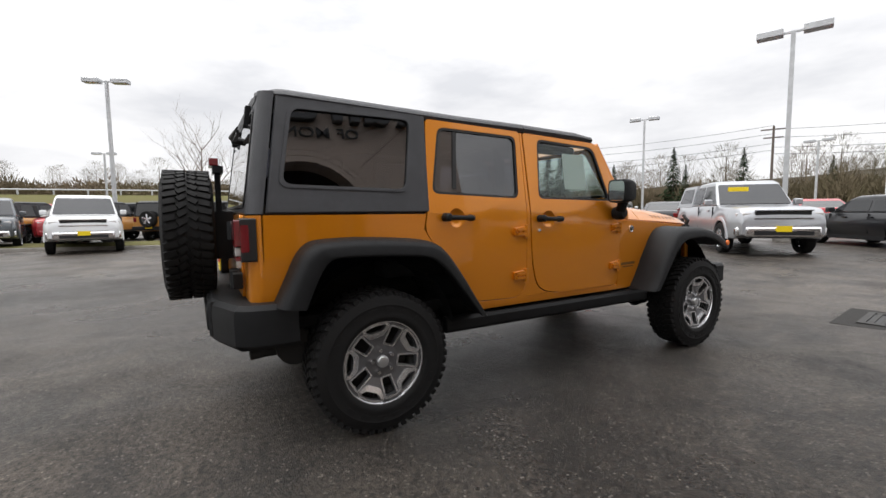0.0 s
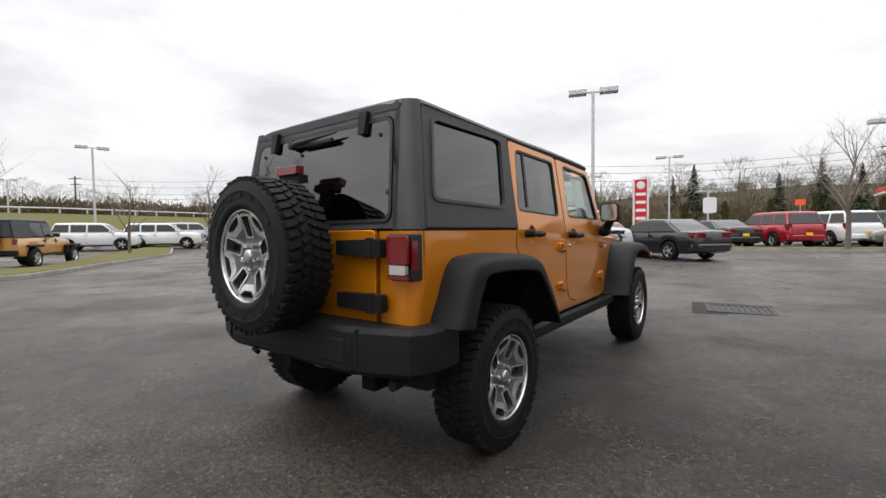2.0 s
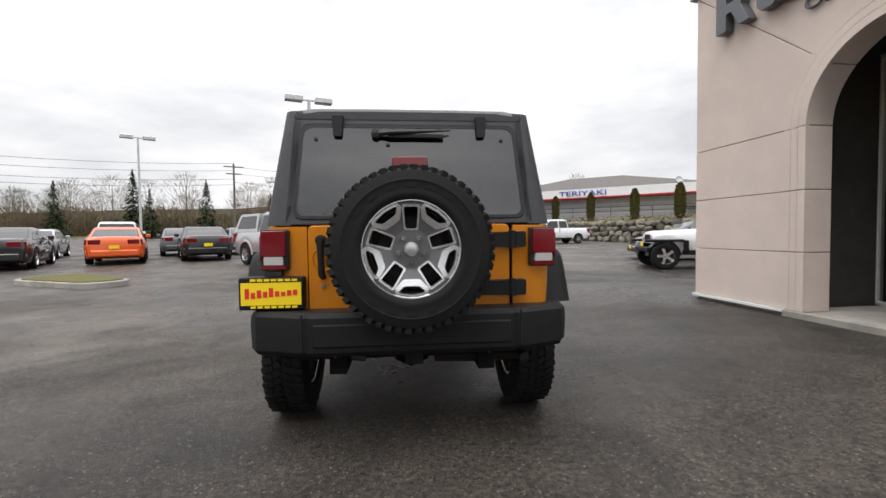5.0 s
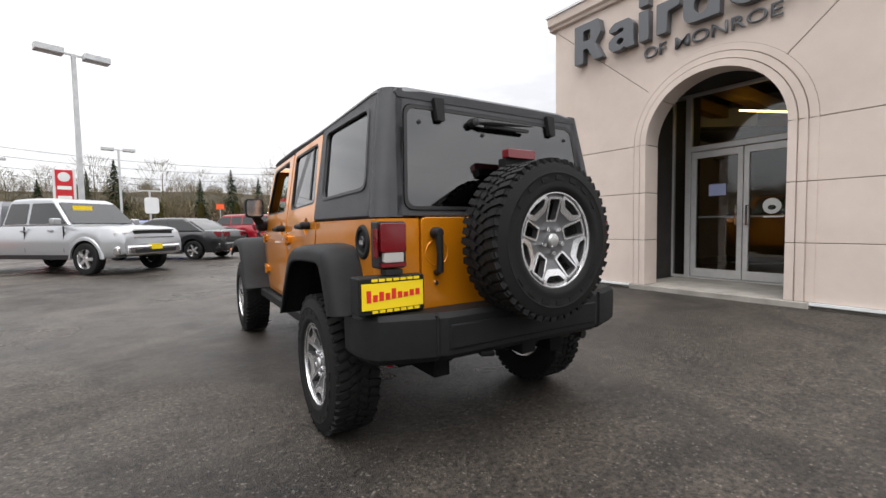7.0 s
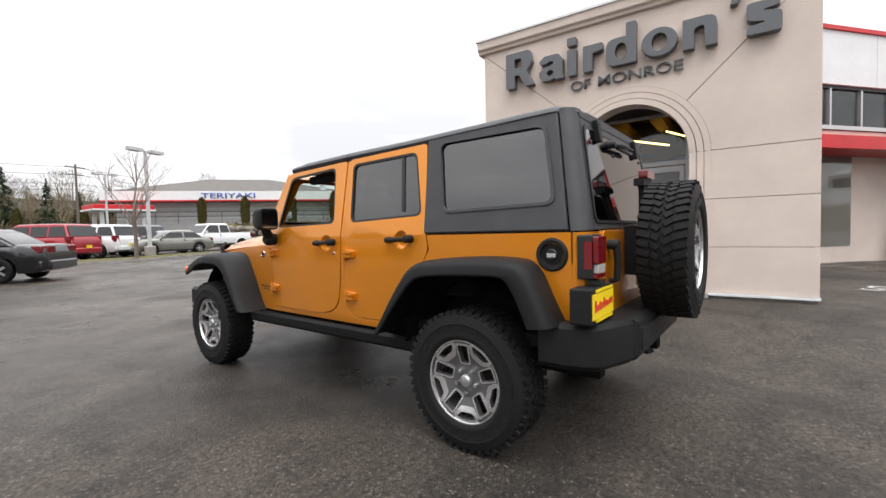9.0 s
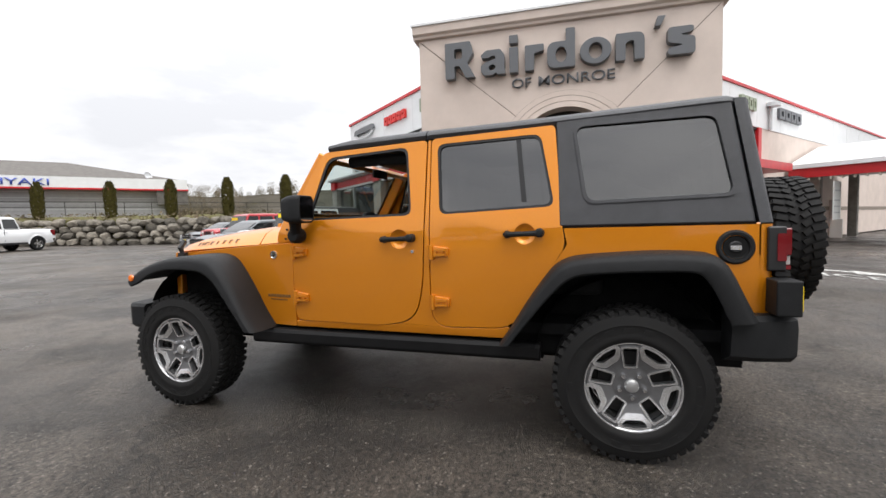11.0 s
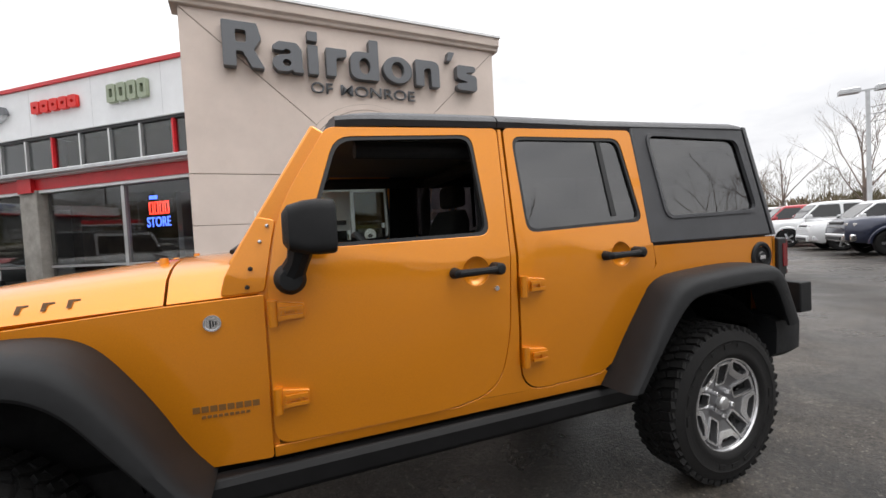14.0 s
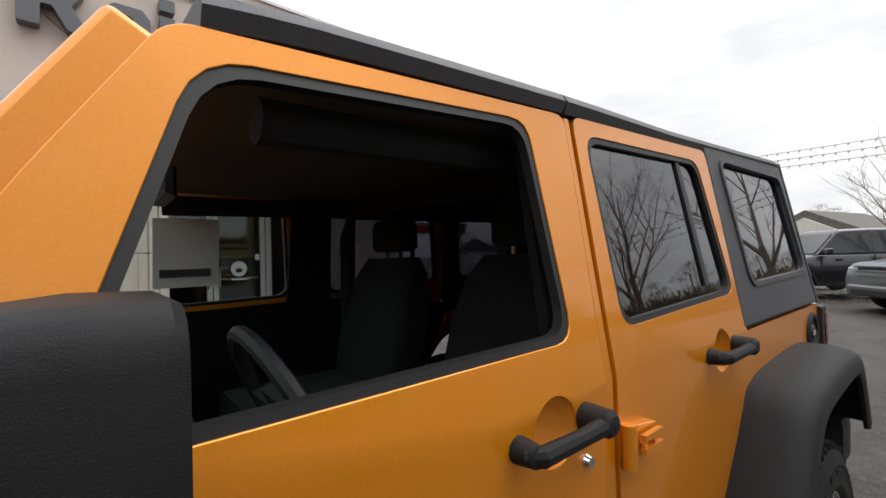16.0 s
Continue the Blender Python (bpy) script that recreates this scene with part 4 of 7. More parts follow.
for s in (-1, 1):
    hl = part("headlamp", lathe([(0, 0.03), (0.07, 0.02), (0.092, 0.0), (0.098, -0.02)], 24, pose(s * 0.42, 3.255, 0.93, -90, 0, 0)), CLEAR_LENS, jeep)
    latch = part("hood_latch", tube([(s * 0.628, 3.13, 1.055), (s * 0.640, 3.135, 1.10), (s * 0.600, 3.13, 1.155)], [0.014, 0.020, 0.014], 8), BLACK, jeep, "black rubber hood latch")
    part("latch_base", boxes((s * 0.625 - 0.02, s * 0.625 + 0.02, 3.10, 3.16, 1.035, 1.065)), BLACK, latch)
    # hood lettering as plain bars lying on the hood's flank
    for k in range(7):
        bm = bmesh.new()
        y1 = 3.02 - k * 0.066
        ring = [p for p in hood_ring(y1, 1.248 - (y1 - 2.5) * 0.112, 1.115 - (y1 - 2.5) * 0.058, side_x(y1, 1.1) - 0.004)]
        a, b = Vector(ring[-1]), Vector(ring[-2])
        d = (b - a).normalized()
        nrm = d.cross(Vector((0, 1, 0))) * -1
        if nrm.z < 0:
            nrm = -nrm
        p0 = a + d * 0.036 + nrm * 0.0045
        p1 = a + d * 0.070 + nrm * 0.0045
        wdt = 0.014 if k == 3 else 0.050
        pm = p0.lerp(p1, 0.76)
        strokes = [(p0, p1, 0, min(0.013, wdt)), (p0, p1, wdt - 0.013, wdt), (pm, p1, 0.013, wdt - 0.013)] if wdt > 0.02 else [(p0, p1, 0, wdt)]
        for qa, qb, ya, yb_ in strokes:
            bm.faces.new([bm.verts.new((s * q.x, y1 - yy, q.z)) for q, yy in ((qa, ya), (qb, ya), (qb, yb_), (qa, yb_))])
        bmesh.ops.solidify(bm, geom=bm.faces[:], thickness=0.0012)
        part("hood_script", bm, DECAL, hood, "dark script bar")
    part("hood_stop", lathe([(0, 0.03), (0.014, 0.028), (0.018, 0)], 12, pose(s * 0.42, 2.40, 1.238)), ORANGE, hood)
    part("front_wiper", tube([(s * 0.10 - 0.35, 2.17, 1.275), (s * 0.10 - 0.20, 2.13, 1.31), (s * 0.10 + 0.10, 2.105, 1.325)], [0.010, 0.008, 0.004], 6), BLACK, jeep, "black windscreen wiper")
for x in (-0.18, 0.18):
    part("washer_jet", boxes((x - 0.016, x + 0.016, 2.445, 2.47, 1.235, 1.254)), ORANGE, hood, bevel=0.005)

# windscreen frame, leaning back
def screen(u, v, d):
    t = (v - 1.265) / 0.505
    return (u, 2.155 - 0.312 * t + d * -0.85, v - d * 0.5)


ws_o = [(-0.716, 1.24), (0.716, 1.24), (0.670, 1.722), (-0.670, 1.722)]
ws_i = rounded([(-0.645, 1.315), (0.645, 1.315), (0.598, 1.694), (-0.598, 1.694)], 0.04, 4)
wf = part("windscreen_frame", slab(ws_o, [ws_i], 0.105, screen), ORANGE, jeep, "orange windscreen frame", 0.010)
part("windscreen", slab(ws_i, [], 0.005, lambda u, v, d: screen(u, v, d + 0.012)), CLEAR, wf, "clear windscreen")
part("windscreen_seal", slab(ws_i, [rounded([(-0.625, 1.335), (0.625, 1.335), (0.580, 1.680), (-0.580, 1.680)], 0.035, 4)], 0.008, lambda u, v, d: screen(u, v, d + 0.004)), BLACK, wf)
part("inspection_sticker", boxes((-0.60, -0.52, 2.075, 2.08, 1.36, 1.42)), WHITE_PAPER, wf)

# chassis
# last box is added unseen under the floor to deepen the ground's shade
part("chassis", boxes((-0.62, 0.62, -0.55, 3.2, 0.47, 0.60), (-0.45, -0.36, -0.6, 3.4, 0.40, 0.50), (0.36, 0.45, -0.6, 3.4, 0.40, 0.50), (-0.35, 0.35, 0.6, 1.9, 0.33, 0.48), (-0.55, 0.55, 0.46, 2.2, 0.41, 0.475)), UNDER, jeep, smooth=False)
for y, off in ((0.0, 0.0), (2.946, 0.25)):
    bm = lathe([(0.04, -0.70), (0.04, 0.70)], 12, pose(0, y, 0.39, 0, 90, 0))
    lathe([(0, -0.13), (0.09, -0.11), (0.14, 0), (0.09, 0.11), (0, 0.13)], 16, pose(off, y, 0.39, 0, 90, 0), bm)
    part("axle", bm, UNDER, jeep)
part("silencer", lathe([(0, -0.28), (0.10, -0.27), (0.11, 0), (0.10, 0.27), (0, 0.28)], 16, pose(0.40, -0.42, 0.50, 0, 90, 0)), SHADOW, jeep, "dull steel silencer")
for nm, row in (("floor_pan", (-0.70, 0.70, -0.60, 2.05, 0.60, 0.66)), ("bulkhead", (-0.70, 0.70, 2.0, 2.06, 0.66, 1.24)), ("rear_bulkhead", (-0.62, 0.62, -0.60, -0.55, 0.66, 1.19)), ("engine_block", (-0.56, 0.56, 2.10, 3.18, 0.60, 1.02))):
    part(nm, boxes(row), UNDER, jeep, smooth=False)

# cabin
part("dashboard", loft([[(x, y, z) for y, z in ((2.0, 0.80), (1.78, 0.82), (1.72, 1.00), (1.74, 1.16), (1.84, 1.235), (2.0, 1.245))] for x in (-0.66, -0.3, 0.3, 0.66)]), DASH, jeep, bevel=0.02)
for x in (-0.37, 0.37):
    rows = []
    for z, y, w, t in ((0.96, 1.00, 0.235, 0.07), (1.10, 0.965, 0.25, 0.075), (1.25, 0.93, 0.245, 0.07), (1.38, 0.90, 0.215, 0.06), (1.45, 0.885, 0.16, 0.045)):
        o = rounded([(-w, -t), (w, -t), (w, t), (-w, t)], 0.05, 3)
        rows.append([(x + p[0], y + p[1], z) for p in o])
    st = part("seat_back", loft(rows), CLOTH, jeep, "black cloth seat")
    rows = [[(x + p[0], y, 0.90 + p[1]) for p in rounded([(-0.25, -0.08), (0.25, -0.08), (0.25, 0.07), (-0.25, 0.07)], 0.05, 3)] for y in (0.98, 1.45, 1.52)]
    part("seat_cushion", loft(rows), CLOTH, st)
    rows = []
    for z, g in ((1.475, 0.8), (1.49, 1.0), (1.58, 1.0), (1.61, 0.85)):
        o = rounded([(-0.125 * g, -0.05 * g), (0.125 * g, -0.05 * g), (0.125 * g, 0.05 * g), (-0.125 * g, 0.05 * g)], 0.04, 3)
        rows.append([(x + p[0], 0.875 + p[1], z) for p in o])
    part("headrest", loft(rows), CLOTH, st)
    for q in (-0.054, 0.054):
        part("headrest_post", boxes((x + q - 0.006, x + q + 0.006, 0.872, 0.884, 1.43, 1.48)), CHROME, st)
rows = []
for z, y, t in ((0.92, 0.14, 0.08), (1.15, 0.10, 0.08), (1.36, 0.06, 0.07), (1.42, 0.05, 0.05)):
    o = rounded([(-0.58, -t), (0.58, -t), (0.58, t), (-0.58, t)], 0.05, 3)
    rows.append([(p[0], y + p[1], z) for p in o])
rs = part("rear_bench", loft(rows), CLOTH, jeep, "black cloth rear bench")
for x in (-0.34, 0.34):
    part("headrest", boxes((x - 0.12, x + 0.12, 0.0, 0.08, 1.44, 1.56)), CLOTH, rs, bevel=0.03)
part("bench_cushion", boxes((-0.58, 0.58, 0.12, 0.58, 0.80, 0.95)), CLOTH, rs, bevel=0.04)
sw = bmesh.new()
mw = pose(-0.37, 1.60, 1.15, 90 - 25 + 0, 0, 0)
ring = []
for k in range(28):
    a = 2 * math.pi * k / 28
    c = Vector((0.185 * math.cos(a), 0.185 * math.sin(a), 0))
    ring.append([mw @ (c + Vector((math.cos(a) * math.cos(b), math.sin(a) * math.cos(b), math.sin(b))) * 0.016) for b in [2 * math.pi * j / 8 for j in range(8)]])
ring.append(ring[0])
loft(ring, caps=False, bm=sw)
add_box(sw, -0.17, 0.17, -0.02, 0.02, -0.012, 0.012, m=mw)
add_box(sw, -0.02, 0.02, -0.17, 0.0, -0.012, 0.012, m=mw)
add_box(sw, -0.06, 0.06, -0.055, 0.055, -0.01, 0.03, m=mw)
part("steering_wheel", sw, DASH, jeep, "black steering wheel")
for s in (-1, 1):
    part("roll_bar", tube([(s * 0.60, 1.00, 0.66), (s * 0.60, 0.98, 1.55), (s * 0.55, 0.98, 1.665), (s * 0.56, 1.70, 1.655)], 0.035, 10), CLOTH, jeep, "padded black roll bar")
    part("rear_roll_bar", tube([(s * 0.55, 0.98, 1.66), (s * 0.55, 0.1, 1.67), (s * 0.58, -0.35, 1.45), (s * 0.60, -0.45, 0.9)], 0.035, 10), CLOTH, jeep)
part("cross_bar", tube([(-0.55, 0.98, 1.66), (0.55, 0.98, 1.66)], 0.035, 10), CLOTH, jeep)
part("interior_mirror", loft([[(x, 1.74 + 0.01 * (abs(x) > 0.1), z) for z in (1.60, 1.665)] + [(x, 1.765, z) for z in (1.66, 1.605)] for x in (-0.12, -0.10, 0.10, 0.12)]), BLACK, jeep)
part("window_paper", slab([(1.28, 1.36), (1.50, 1.36), (1.50, 1.62), (1.28, 1.62)], [], 0.002, lambda u, v, d: (side_x(u, v) - 0.03 - d, u + 0.22, v)), WHITE_PAPER, jeep, "white price sheet inside the window")
part("price_lines", slab([(1.53, 1.40), (1.70, 1.40), (1.70, 1.43), (1.53, 1.43)], [], 0.002, lambda u, v, d: (side_x(u, v) - 0.035 - d, u, v)), GREY_ALLOY, jeep)
# ---- the dealership: a stuccoed entrance tower at the corner of two wings ----
FB, FD, FI = Vector((4.16, 2.5)), Vector((0.0511, -0.9987)), Vector((0.9987, 0.0511))


def tower_at(u, v, d):
    p = FB + FD * u + FI * d
    return (p.x, p.y, v)


tower = thing("entrance_tower", 0, 0, 0, 0, "beige stucco entrance tower with an arched doorway", "building")
AC, AR, SP = 2.05, 0.82, 2.24


def arc(r, a0, a1, n=14):
    return [(AC + r * math.cos(radians(a0 + (a1 - a0) * k / n)), SP + r * math.sin(radians(a0 + (a1 - a0) * k / n))) for k in range(n + 1)]


L, R, BASE, TOP, J = -0.40, 4.30, 0.26, 4.40, 0.004
for z0, z1 in ((BASE, 0.905), (0.905, 1.575), (1.575, 2.25)):
    for a, b in ((L, AC - AR), (AC + AR, R)):
        part("stucco_panel", slab([(a, z0 + J), (b, z0 + J), (b, z1 - J), (a, z1 - J)], [], 0.30, tower_at), STUCCO, tower, bevel=0.006)
wedge = [(L, 2.25 + J), (AC - AR, 2.25 + J)] + arc(AR, 180, 137)[1:] + [(L, TOP - 0.012)]
part("stucco_panel", slab(wedge, [], 0.30, tower_at), STUCCO, tower, bevel=0.006)
wedge = [(R, 2.25 + J), (R, TOP - 0.012)] + arc(AR, 43, 0)[:-1] + [(AC + AR, 2.25 + J)]
part("stucco_panel", slab(wedge, [], 0.30, tower_at), STUCCO, tower, bevel=0.006)
part("stucco_panel", slab([(L + 0.002, TOP)] + [(p[0], p[1] + 0.002) for p in arc(AR, 136.5, 43.5)] + [(R - 0.002, TOP)], [], 0.30, tower_at), STUCCO, tower, bevel=0.006)
back = [(L + 0.05, BASE)] + [(AC - AR - 0.03, BASE)] + arc(AR + 0.03, 180, 0) + [(AC + AR + 0.03, BASE), (R - 0.05, BASE), (R - 0.05, TOP), (L + 0.05, TOP)]
part("joint_backing", slab(back, [], 0.2, lambda u, v, d: tower_at(u, v, d + 0.014)), STUCCO_JOINT, tower)
# dark ring: the shadow lines between the mouldings, put into colour
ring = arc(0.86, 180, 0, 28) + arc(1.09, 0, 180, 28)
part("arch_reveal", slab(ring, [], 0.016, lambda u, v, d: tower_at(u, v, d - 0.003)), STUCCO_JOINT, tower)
for r0, r1, proud in ((AR, 0.903, 0.034), (0.915, 0.994, 0.023), (1.006, 1.085, 0.012)):
    ring = [(AC - r0, 2.257)] + arc(r0, 180, 0, 28) + [(AC + r0, 2.257), (AC + r1, 2.257)] + arc(r1, 0, 180, 28) + [(AC - r1, 2.257)]
    part("arch_moulding", slab(ring, [], proud + 0.01, lambda u, v, d: tower_at(u, v, d - proud)), STUCCO, tower, "raised stucco arch moulding", 0.005)
    for z0, z1 in ((BASE, 0.905), (0.905, 1.575), (1.575, 2.25)):
        for sd in (-1, 1):
            a, b = sorted((AC + sd * r0, AC + sd * r1))
            part("jamb_moulding", slab([(a, z0 + J), (b, z0 + J), (b, z1 - J), (a, z1 - J)], [], proud + 0.01, lambda u, v, d: tower_at(u, v, d - proud)), STUCCO, tower, bevel=0.005)
cr = [[tower_at(u, z, d) for d, z in ((0.0, TOP), (-0.05, TOP + 0.01), (-0.06, TOP + 0.05), (-0.10, TOP + 0.08), (-0.11, TOP + 0.21), (0.30, TOP + 0.21), (0.30, TOP))] for u in (L - 0.09, R + 0.09)]
part("cornice", loft(cr), STUCCO, tower, "projecting stucco cornice", 0.006)
part("cornice_flashing", loft([[tower_at(u, z, d) for d, z in ((-0.13, TOP + 0.21), (-0.13, TOP + 0.245), (0.32, TOP + 0.245), (0.32, TOP + 0.21))] for u in (L - 0.11, R + 0.11)]), WHITE_METAL, tower, "white metal flashing")
for u0, u1 in ((L, L + 0.25), (R - 0.25, R)):
    part("side_wall", loft([[tower_at(u, z, d) for u, z in ((u0, BASE), (u1, BASE), (u1, TOP + 0.1), (u0, TOP + 0.1))] for d in (0.30, 7.0)]), STUCCO, tower)
part("tower_roof", loft([[tower_at(u, z, d) for u, z in ((L, TOP - 0.1), (R, TOP - 0.1), (R, TOP + 0.05), (L, TOP + 0.05))] for d in (0.3, 7.0)]), ROOF_SHINGLE, tower)
for a, b in ((L, AC - AR), (AC + AR, R)):
    part("base_flashing", loft([[tower_at(u, z, d) for d, z in ((-0.035, BASE - 0.03), (-0.035, BASE), (0.2, BASE), (0.2, BASE - 0.03))] for u in (a - 0.02, b + 0.01)]), WHITE_METAL, tower)
    part("footing", loft([[tower_at(u, z, d) for d, z in ((0.02, 0.0), (0.02, BASE - 0.03), (0.3, BASE - 0.03), (0.3, 0.0))] for u in (a + 0.02, b - 0.02)]), CONCRETE, tower)
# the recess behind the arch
# near-black colour carries the recess's dimness; left wall stands in for dark glass
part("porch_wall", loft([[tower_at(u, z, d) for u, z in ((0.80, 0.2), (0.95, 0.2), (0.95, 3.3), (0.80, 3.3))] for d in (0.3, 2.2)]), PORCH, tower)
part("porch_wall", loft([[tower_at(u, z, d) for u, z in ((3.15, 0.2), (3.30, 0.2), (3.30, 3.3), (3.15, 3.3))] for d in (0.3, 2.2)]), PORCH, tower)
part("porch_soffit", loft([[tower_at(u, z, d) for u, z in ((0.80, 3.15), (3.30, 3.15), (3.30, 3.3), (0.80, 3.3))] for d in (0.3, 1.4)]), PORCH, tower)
pad = thing("entrance_pad", 0, 0, 0, 0, "worn concrete pad under the entrance arch", "pavement", kind="structure")
part("slab", loft([[tower_at(u, z, d) for u, z in ((1.0, -0.1), (3.1, -0.1), (3.1, 0.262), (1.0, 0.262))] for d in (-0.05, 1.5)]), CONCRETE, pad, bevel=0.01)

# glazed doors
def dplace(off):
    return lambda u, v, d: tower_at(u, v, 1.25 + d + off)


doors = thing("entrance_doors", 0, 0, 0, 0, "aluminium-framed double glass doors with a transom, closed", "door", kind="structure")
fr_o = [(0.95, 0.262), (3.15, 0.262), (3.15, 3.15), (0.95, 3.15)]
fr_h = [[(1.24, 0.28), (2.70, 0.28), (2.70, 2.25), (1.24, 2.25)], [(1.24, 2.33), (2.70, 2.33), (2.70, 3.10), (1.24, 3.10)], [(0.97, 0.30), (1.16, 0.30), (1.16, 3.10), (0.97, 3.10)], [(2.78, 0.30), (3.12, 0.30), (3.12, 3.10), (2.78, 3.10)]]
part("door_frame", slab(fr_o, fr_h, 0.09, dplace(0)), DOOR_ALU, doors, bevel=0.006)
part("side_glass", slab(fr_h[2], [], 0.006, dplace(0.04)), SHOP_GLASS, doors)
part("side_glass", slab(fr_h[3], [], 0.006, dplace(0.04)), SHOP_GLASS, doors)
part("transom_glass", slab(fr_h[1], [], 0.006, dplace(0.04)), SHOP_GLASS, doors)
for u0, u1, hand in ((1.25, 1.965, 1.90), (1.975, 2.69, 2.04)):
    leaf = part("door_leaf", slab([(u0, 0.29), (u1, 0.29), (u1, 2.24), (u0, 2.24)], [[(u0 + 0.07, 0.42), (u1 - 0.07, 0.42), (u1 - 0.07, 2.14), (u0 + 0.07, 2.14)]], 0.05, dplace(0.02)), DOOR_ALU, doors, bevel=0.005)
    part("pane", slab([(u0 + 0.07, 0.42), (u1 - 0.07, 0.42), (u1 - 0.07, 2.14), (u0 + 0.07, 2.14)], [], 0.006, dplace(0.045)), SHOP_GLASS, leaf)
    part("pull_handle", tube([tower_at(hand, 1.10, 1.26), tower_at(hand, 1.10, 1.20), tower_at(hand, 1.38, 1.20), tower_at(hand, 1.38, 1.26)], 0.012, 8), CHROME, leaf, "chrome pull handle")
    part("push_bar", tube([tower_at(u0 + 0.08, 1.22, 1.33), tower_at(u1 - 0.08, 1.22, 1.33)], 0.015, 8), DOOR_ALU, leaf)
part("door_sticker", slab([(2.32 + 0.11 * math.cos(a), 1.36 + 0.11 * math.sin(a)) for a in [2 * math.pi * k / 24 for k in range(24)]], [[(2.32 + 0.05 * math.cos(a), 1.34 + 0.035 * math.sin(a)) for a in [2 * math.pi * k / 16 for k in range(16)]]], 0.003, dplace(0.036)), WHITE_PAPER, doors, "round white sticker")
part("door_notice", slab([(1.50, 1.55), (1.74, 1.55), (1.74, 1.72), (1.50, 1.72)], [], 0.003, dplace(0.038)), PALE_BLUE, doors, "small notice on the glass")
part("door_notice", slab([(2.55, 1.48), (2.61, 1.48), (2.61, 1.57), (2.55, 1.57)], [], 0.003, dplace(0.038)), WHITE_PAPER, doors)
part("door_notice", slab([(2.22, 1.20), (2.46, 1.20), (2.46, 1.22), (2.22, 1.22)], [], 0.003, dplace(0.038)), WHITE_PAPER, doors)
# a lit hall behind the doors
hall = thing("showroom_hall", 0, 0, 0, 0, "dim ochre-walled showroom hall behind the doors", "room", kind="structure")
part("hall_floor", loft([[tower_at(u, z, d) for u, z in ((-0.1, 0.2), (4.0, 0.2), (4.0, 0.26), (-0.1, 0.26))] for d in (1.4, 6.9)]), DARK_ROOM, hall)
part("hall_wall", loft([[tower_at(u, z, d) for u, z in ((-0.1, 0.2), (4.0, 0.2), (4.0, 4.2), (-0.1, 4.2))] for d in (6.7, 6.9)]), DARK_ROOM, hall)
part("ochre_wall", loft([[tower_at(u, z, d) for u, z in ((2.7, 1.55), (4.0, 1.55), (4.0, 3.6), (2.7, 3.6))] for d in (4.6, 4.7)]), OCHRE, hall)
part("ochre_beam", loft([[tower_at(u, z, d) for u, z in ((-0.1, 2.6), (4.0, 3.3), (4.0, 3.9), (-0.1, 3.2))] for d in (5.2, 5.4)]), OCHRE, hall)
part("tube_lamp", tube([tower_at(1.4, 3.05, 2.6), tower_at(2.2, 2.95, 3.4)], 0.018, 8), TUBE_LIGHT, hall, "lit ceiling tube")
part("tube_lamp", tube([tower_at(2.3, 3.02, 2.2), tower_at(2.75, 2.94, 3.0)], 0.016, 8), TUBE_LIGHT, hall, "lit ceiling tube")
for k in range(4):
    part("ceiling_beam", loft([[tower_at(u, z, d) for u, z in ((0.4 + 0.8 * k, 3.28), (0.62 + 0.8 * k, 3.28), (0.62 + 0.8 * k, 3.5), (0.4 + 0.8 * k, 3.5))] for d in (1.6, 6.6)]), OCHRE, hall, "ochre painted ceiling beam")
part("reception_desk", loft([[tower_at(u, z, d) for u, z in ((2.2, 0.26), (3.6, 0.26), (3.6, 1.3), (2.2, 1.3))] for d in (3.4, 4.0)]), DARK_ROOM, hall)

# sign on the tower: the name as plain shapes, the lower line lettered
sign = thing("tower_sign", 0, 0, 0, 0, "raised grey sign letters over the arch", "sign")


def sign_at(u, v, d):
    return tower_at(u, v, d - 0.13)


def ring_pts(cu, cz, ru, rz, n=20):
    return [(cu + ru * math.cos(2 * math.pi * k / n), cz + rz * math.sin(2 * math.pi * k / n)) for k in range(n)]


def glyph(outer, holes=()):
    part("sign_letter", slab(outer, holes, 0.12, sign_at), SIGN_GREY, sign, bevel=0.008)


zb, zx, zt = 3.655, 4.06, 4.25
glyph(rounded([(0.09, zb), (0.25, zb), (0.25, 3.86), (0.33, 3.86), (0.44, zb), (0.60, zb), (0.47, 3.90), (0.57, 4.05), (0.52, zt), (0.09, zt)], 0.02, 2), [rounded([(0.25, 3.98), (0.38, 3.98), (0.38, 4.14), (0.25, 4.14)], 0.03, 2)])
glyph(rounded([(0.70, 3.72), (0.76, zb), (0.90, zb), (0.95, 3.69), (0.97, zb), (1.11, zb), (1.09, 3.72), (1.09, 3.97), (1.02, zx), (0.79, zx), (0.70, 3.99), (0.71, 3.935), (0.84, 3.935), (0.88, 3.965), (0.94, 3.95), (0.94, 3.905), (0.79, 3.875), (0.70, 3.82)], 0.02, 2), [ring_pts(0.885, 3.775, 0.055, 0.045)])
glyph(rounded([(1.17, zb), (1.31, zb), (1.31, zx), (1.17, zx)], 0.01, 2))
glyph(rounded([(1.17, 4.12), (1.31, 4.12), (1.31, zt), (1.17, zt)], 0.01, 2))
glyph(rounded([(1.42, zb), (1.56, zb), (1.57, 3.92), (1.72, 3.95), (1.72, zx), (1.42, zx)], 0.02, 2))
glyph(rounded([(1.77, zb), (2.20, zb), (2.20, zt), (2.06, zt), (2.06, zx), (1.77, zx)], [0.14, 0.02, 0.02, 0.02, 0.0, 0.14], 4), [ring_pts(1.985, 3.855, 0.085, 0.12)])
glyph(ring_pts(2.505, 3.855, 0.235, 0.205, 28), [ring_pts(2.505, 3.855, 0.10, 0.12)])
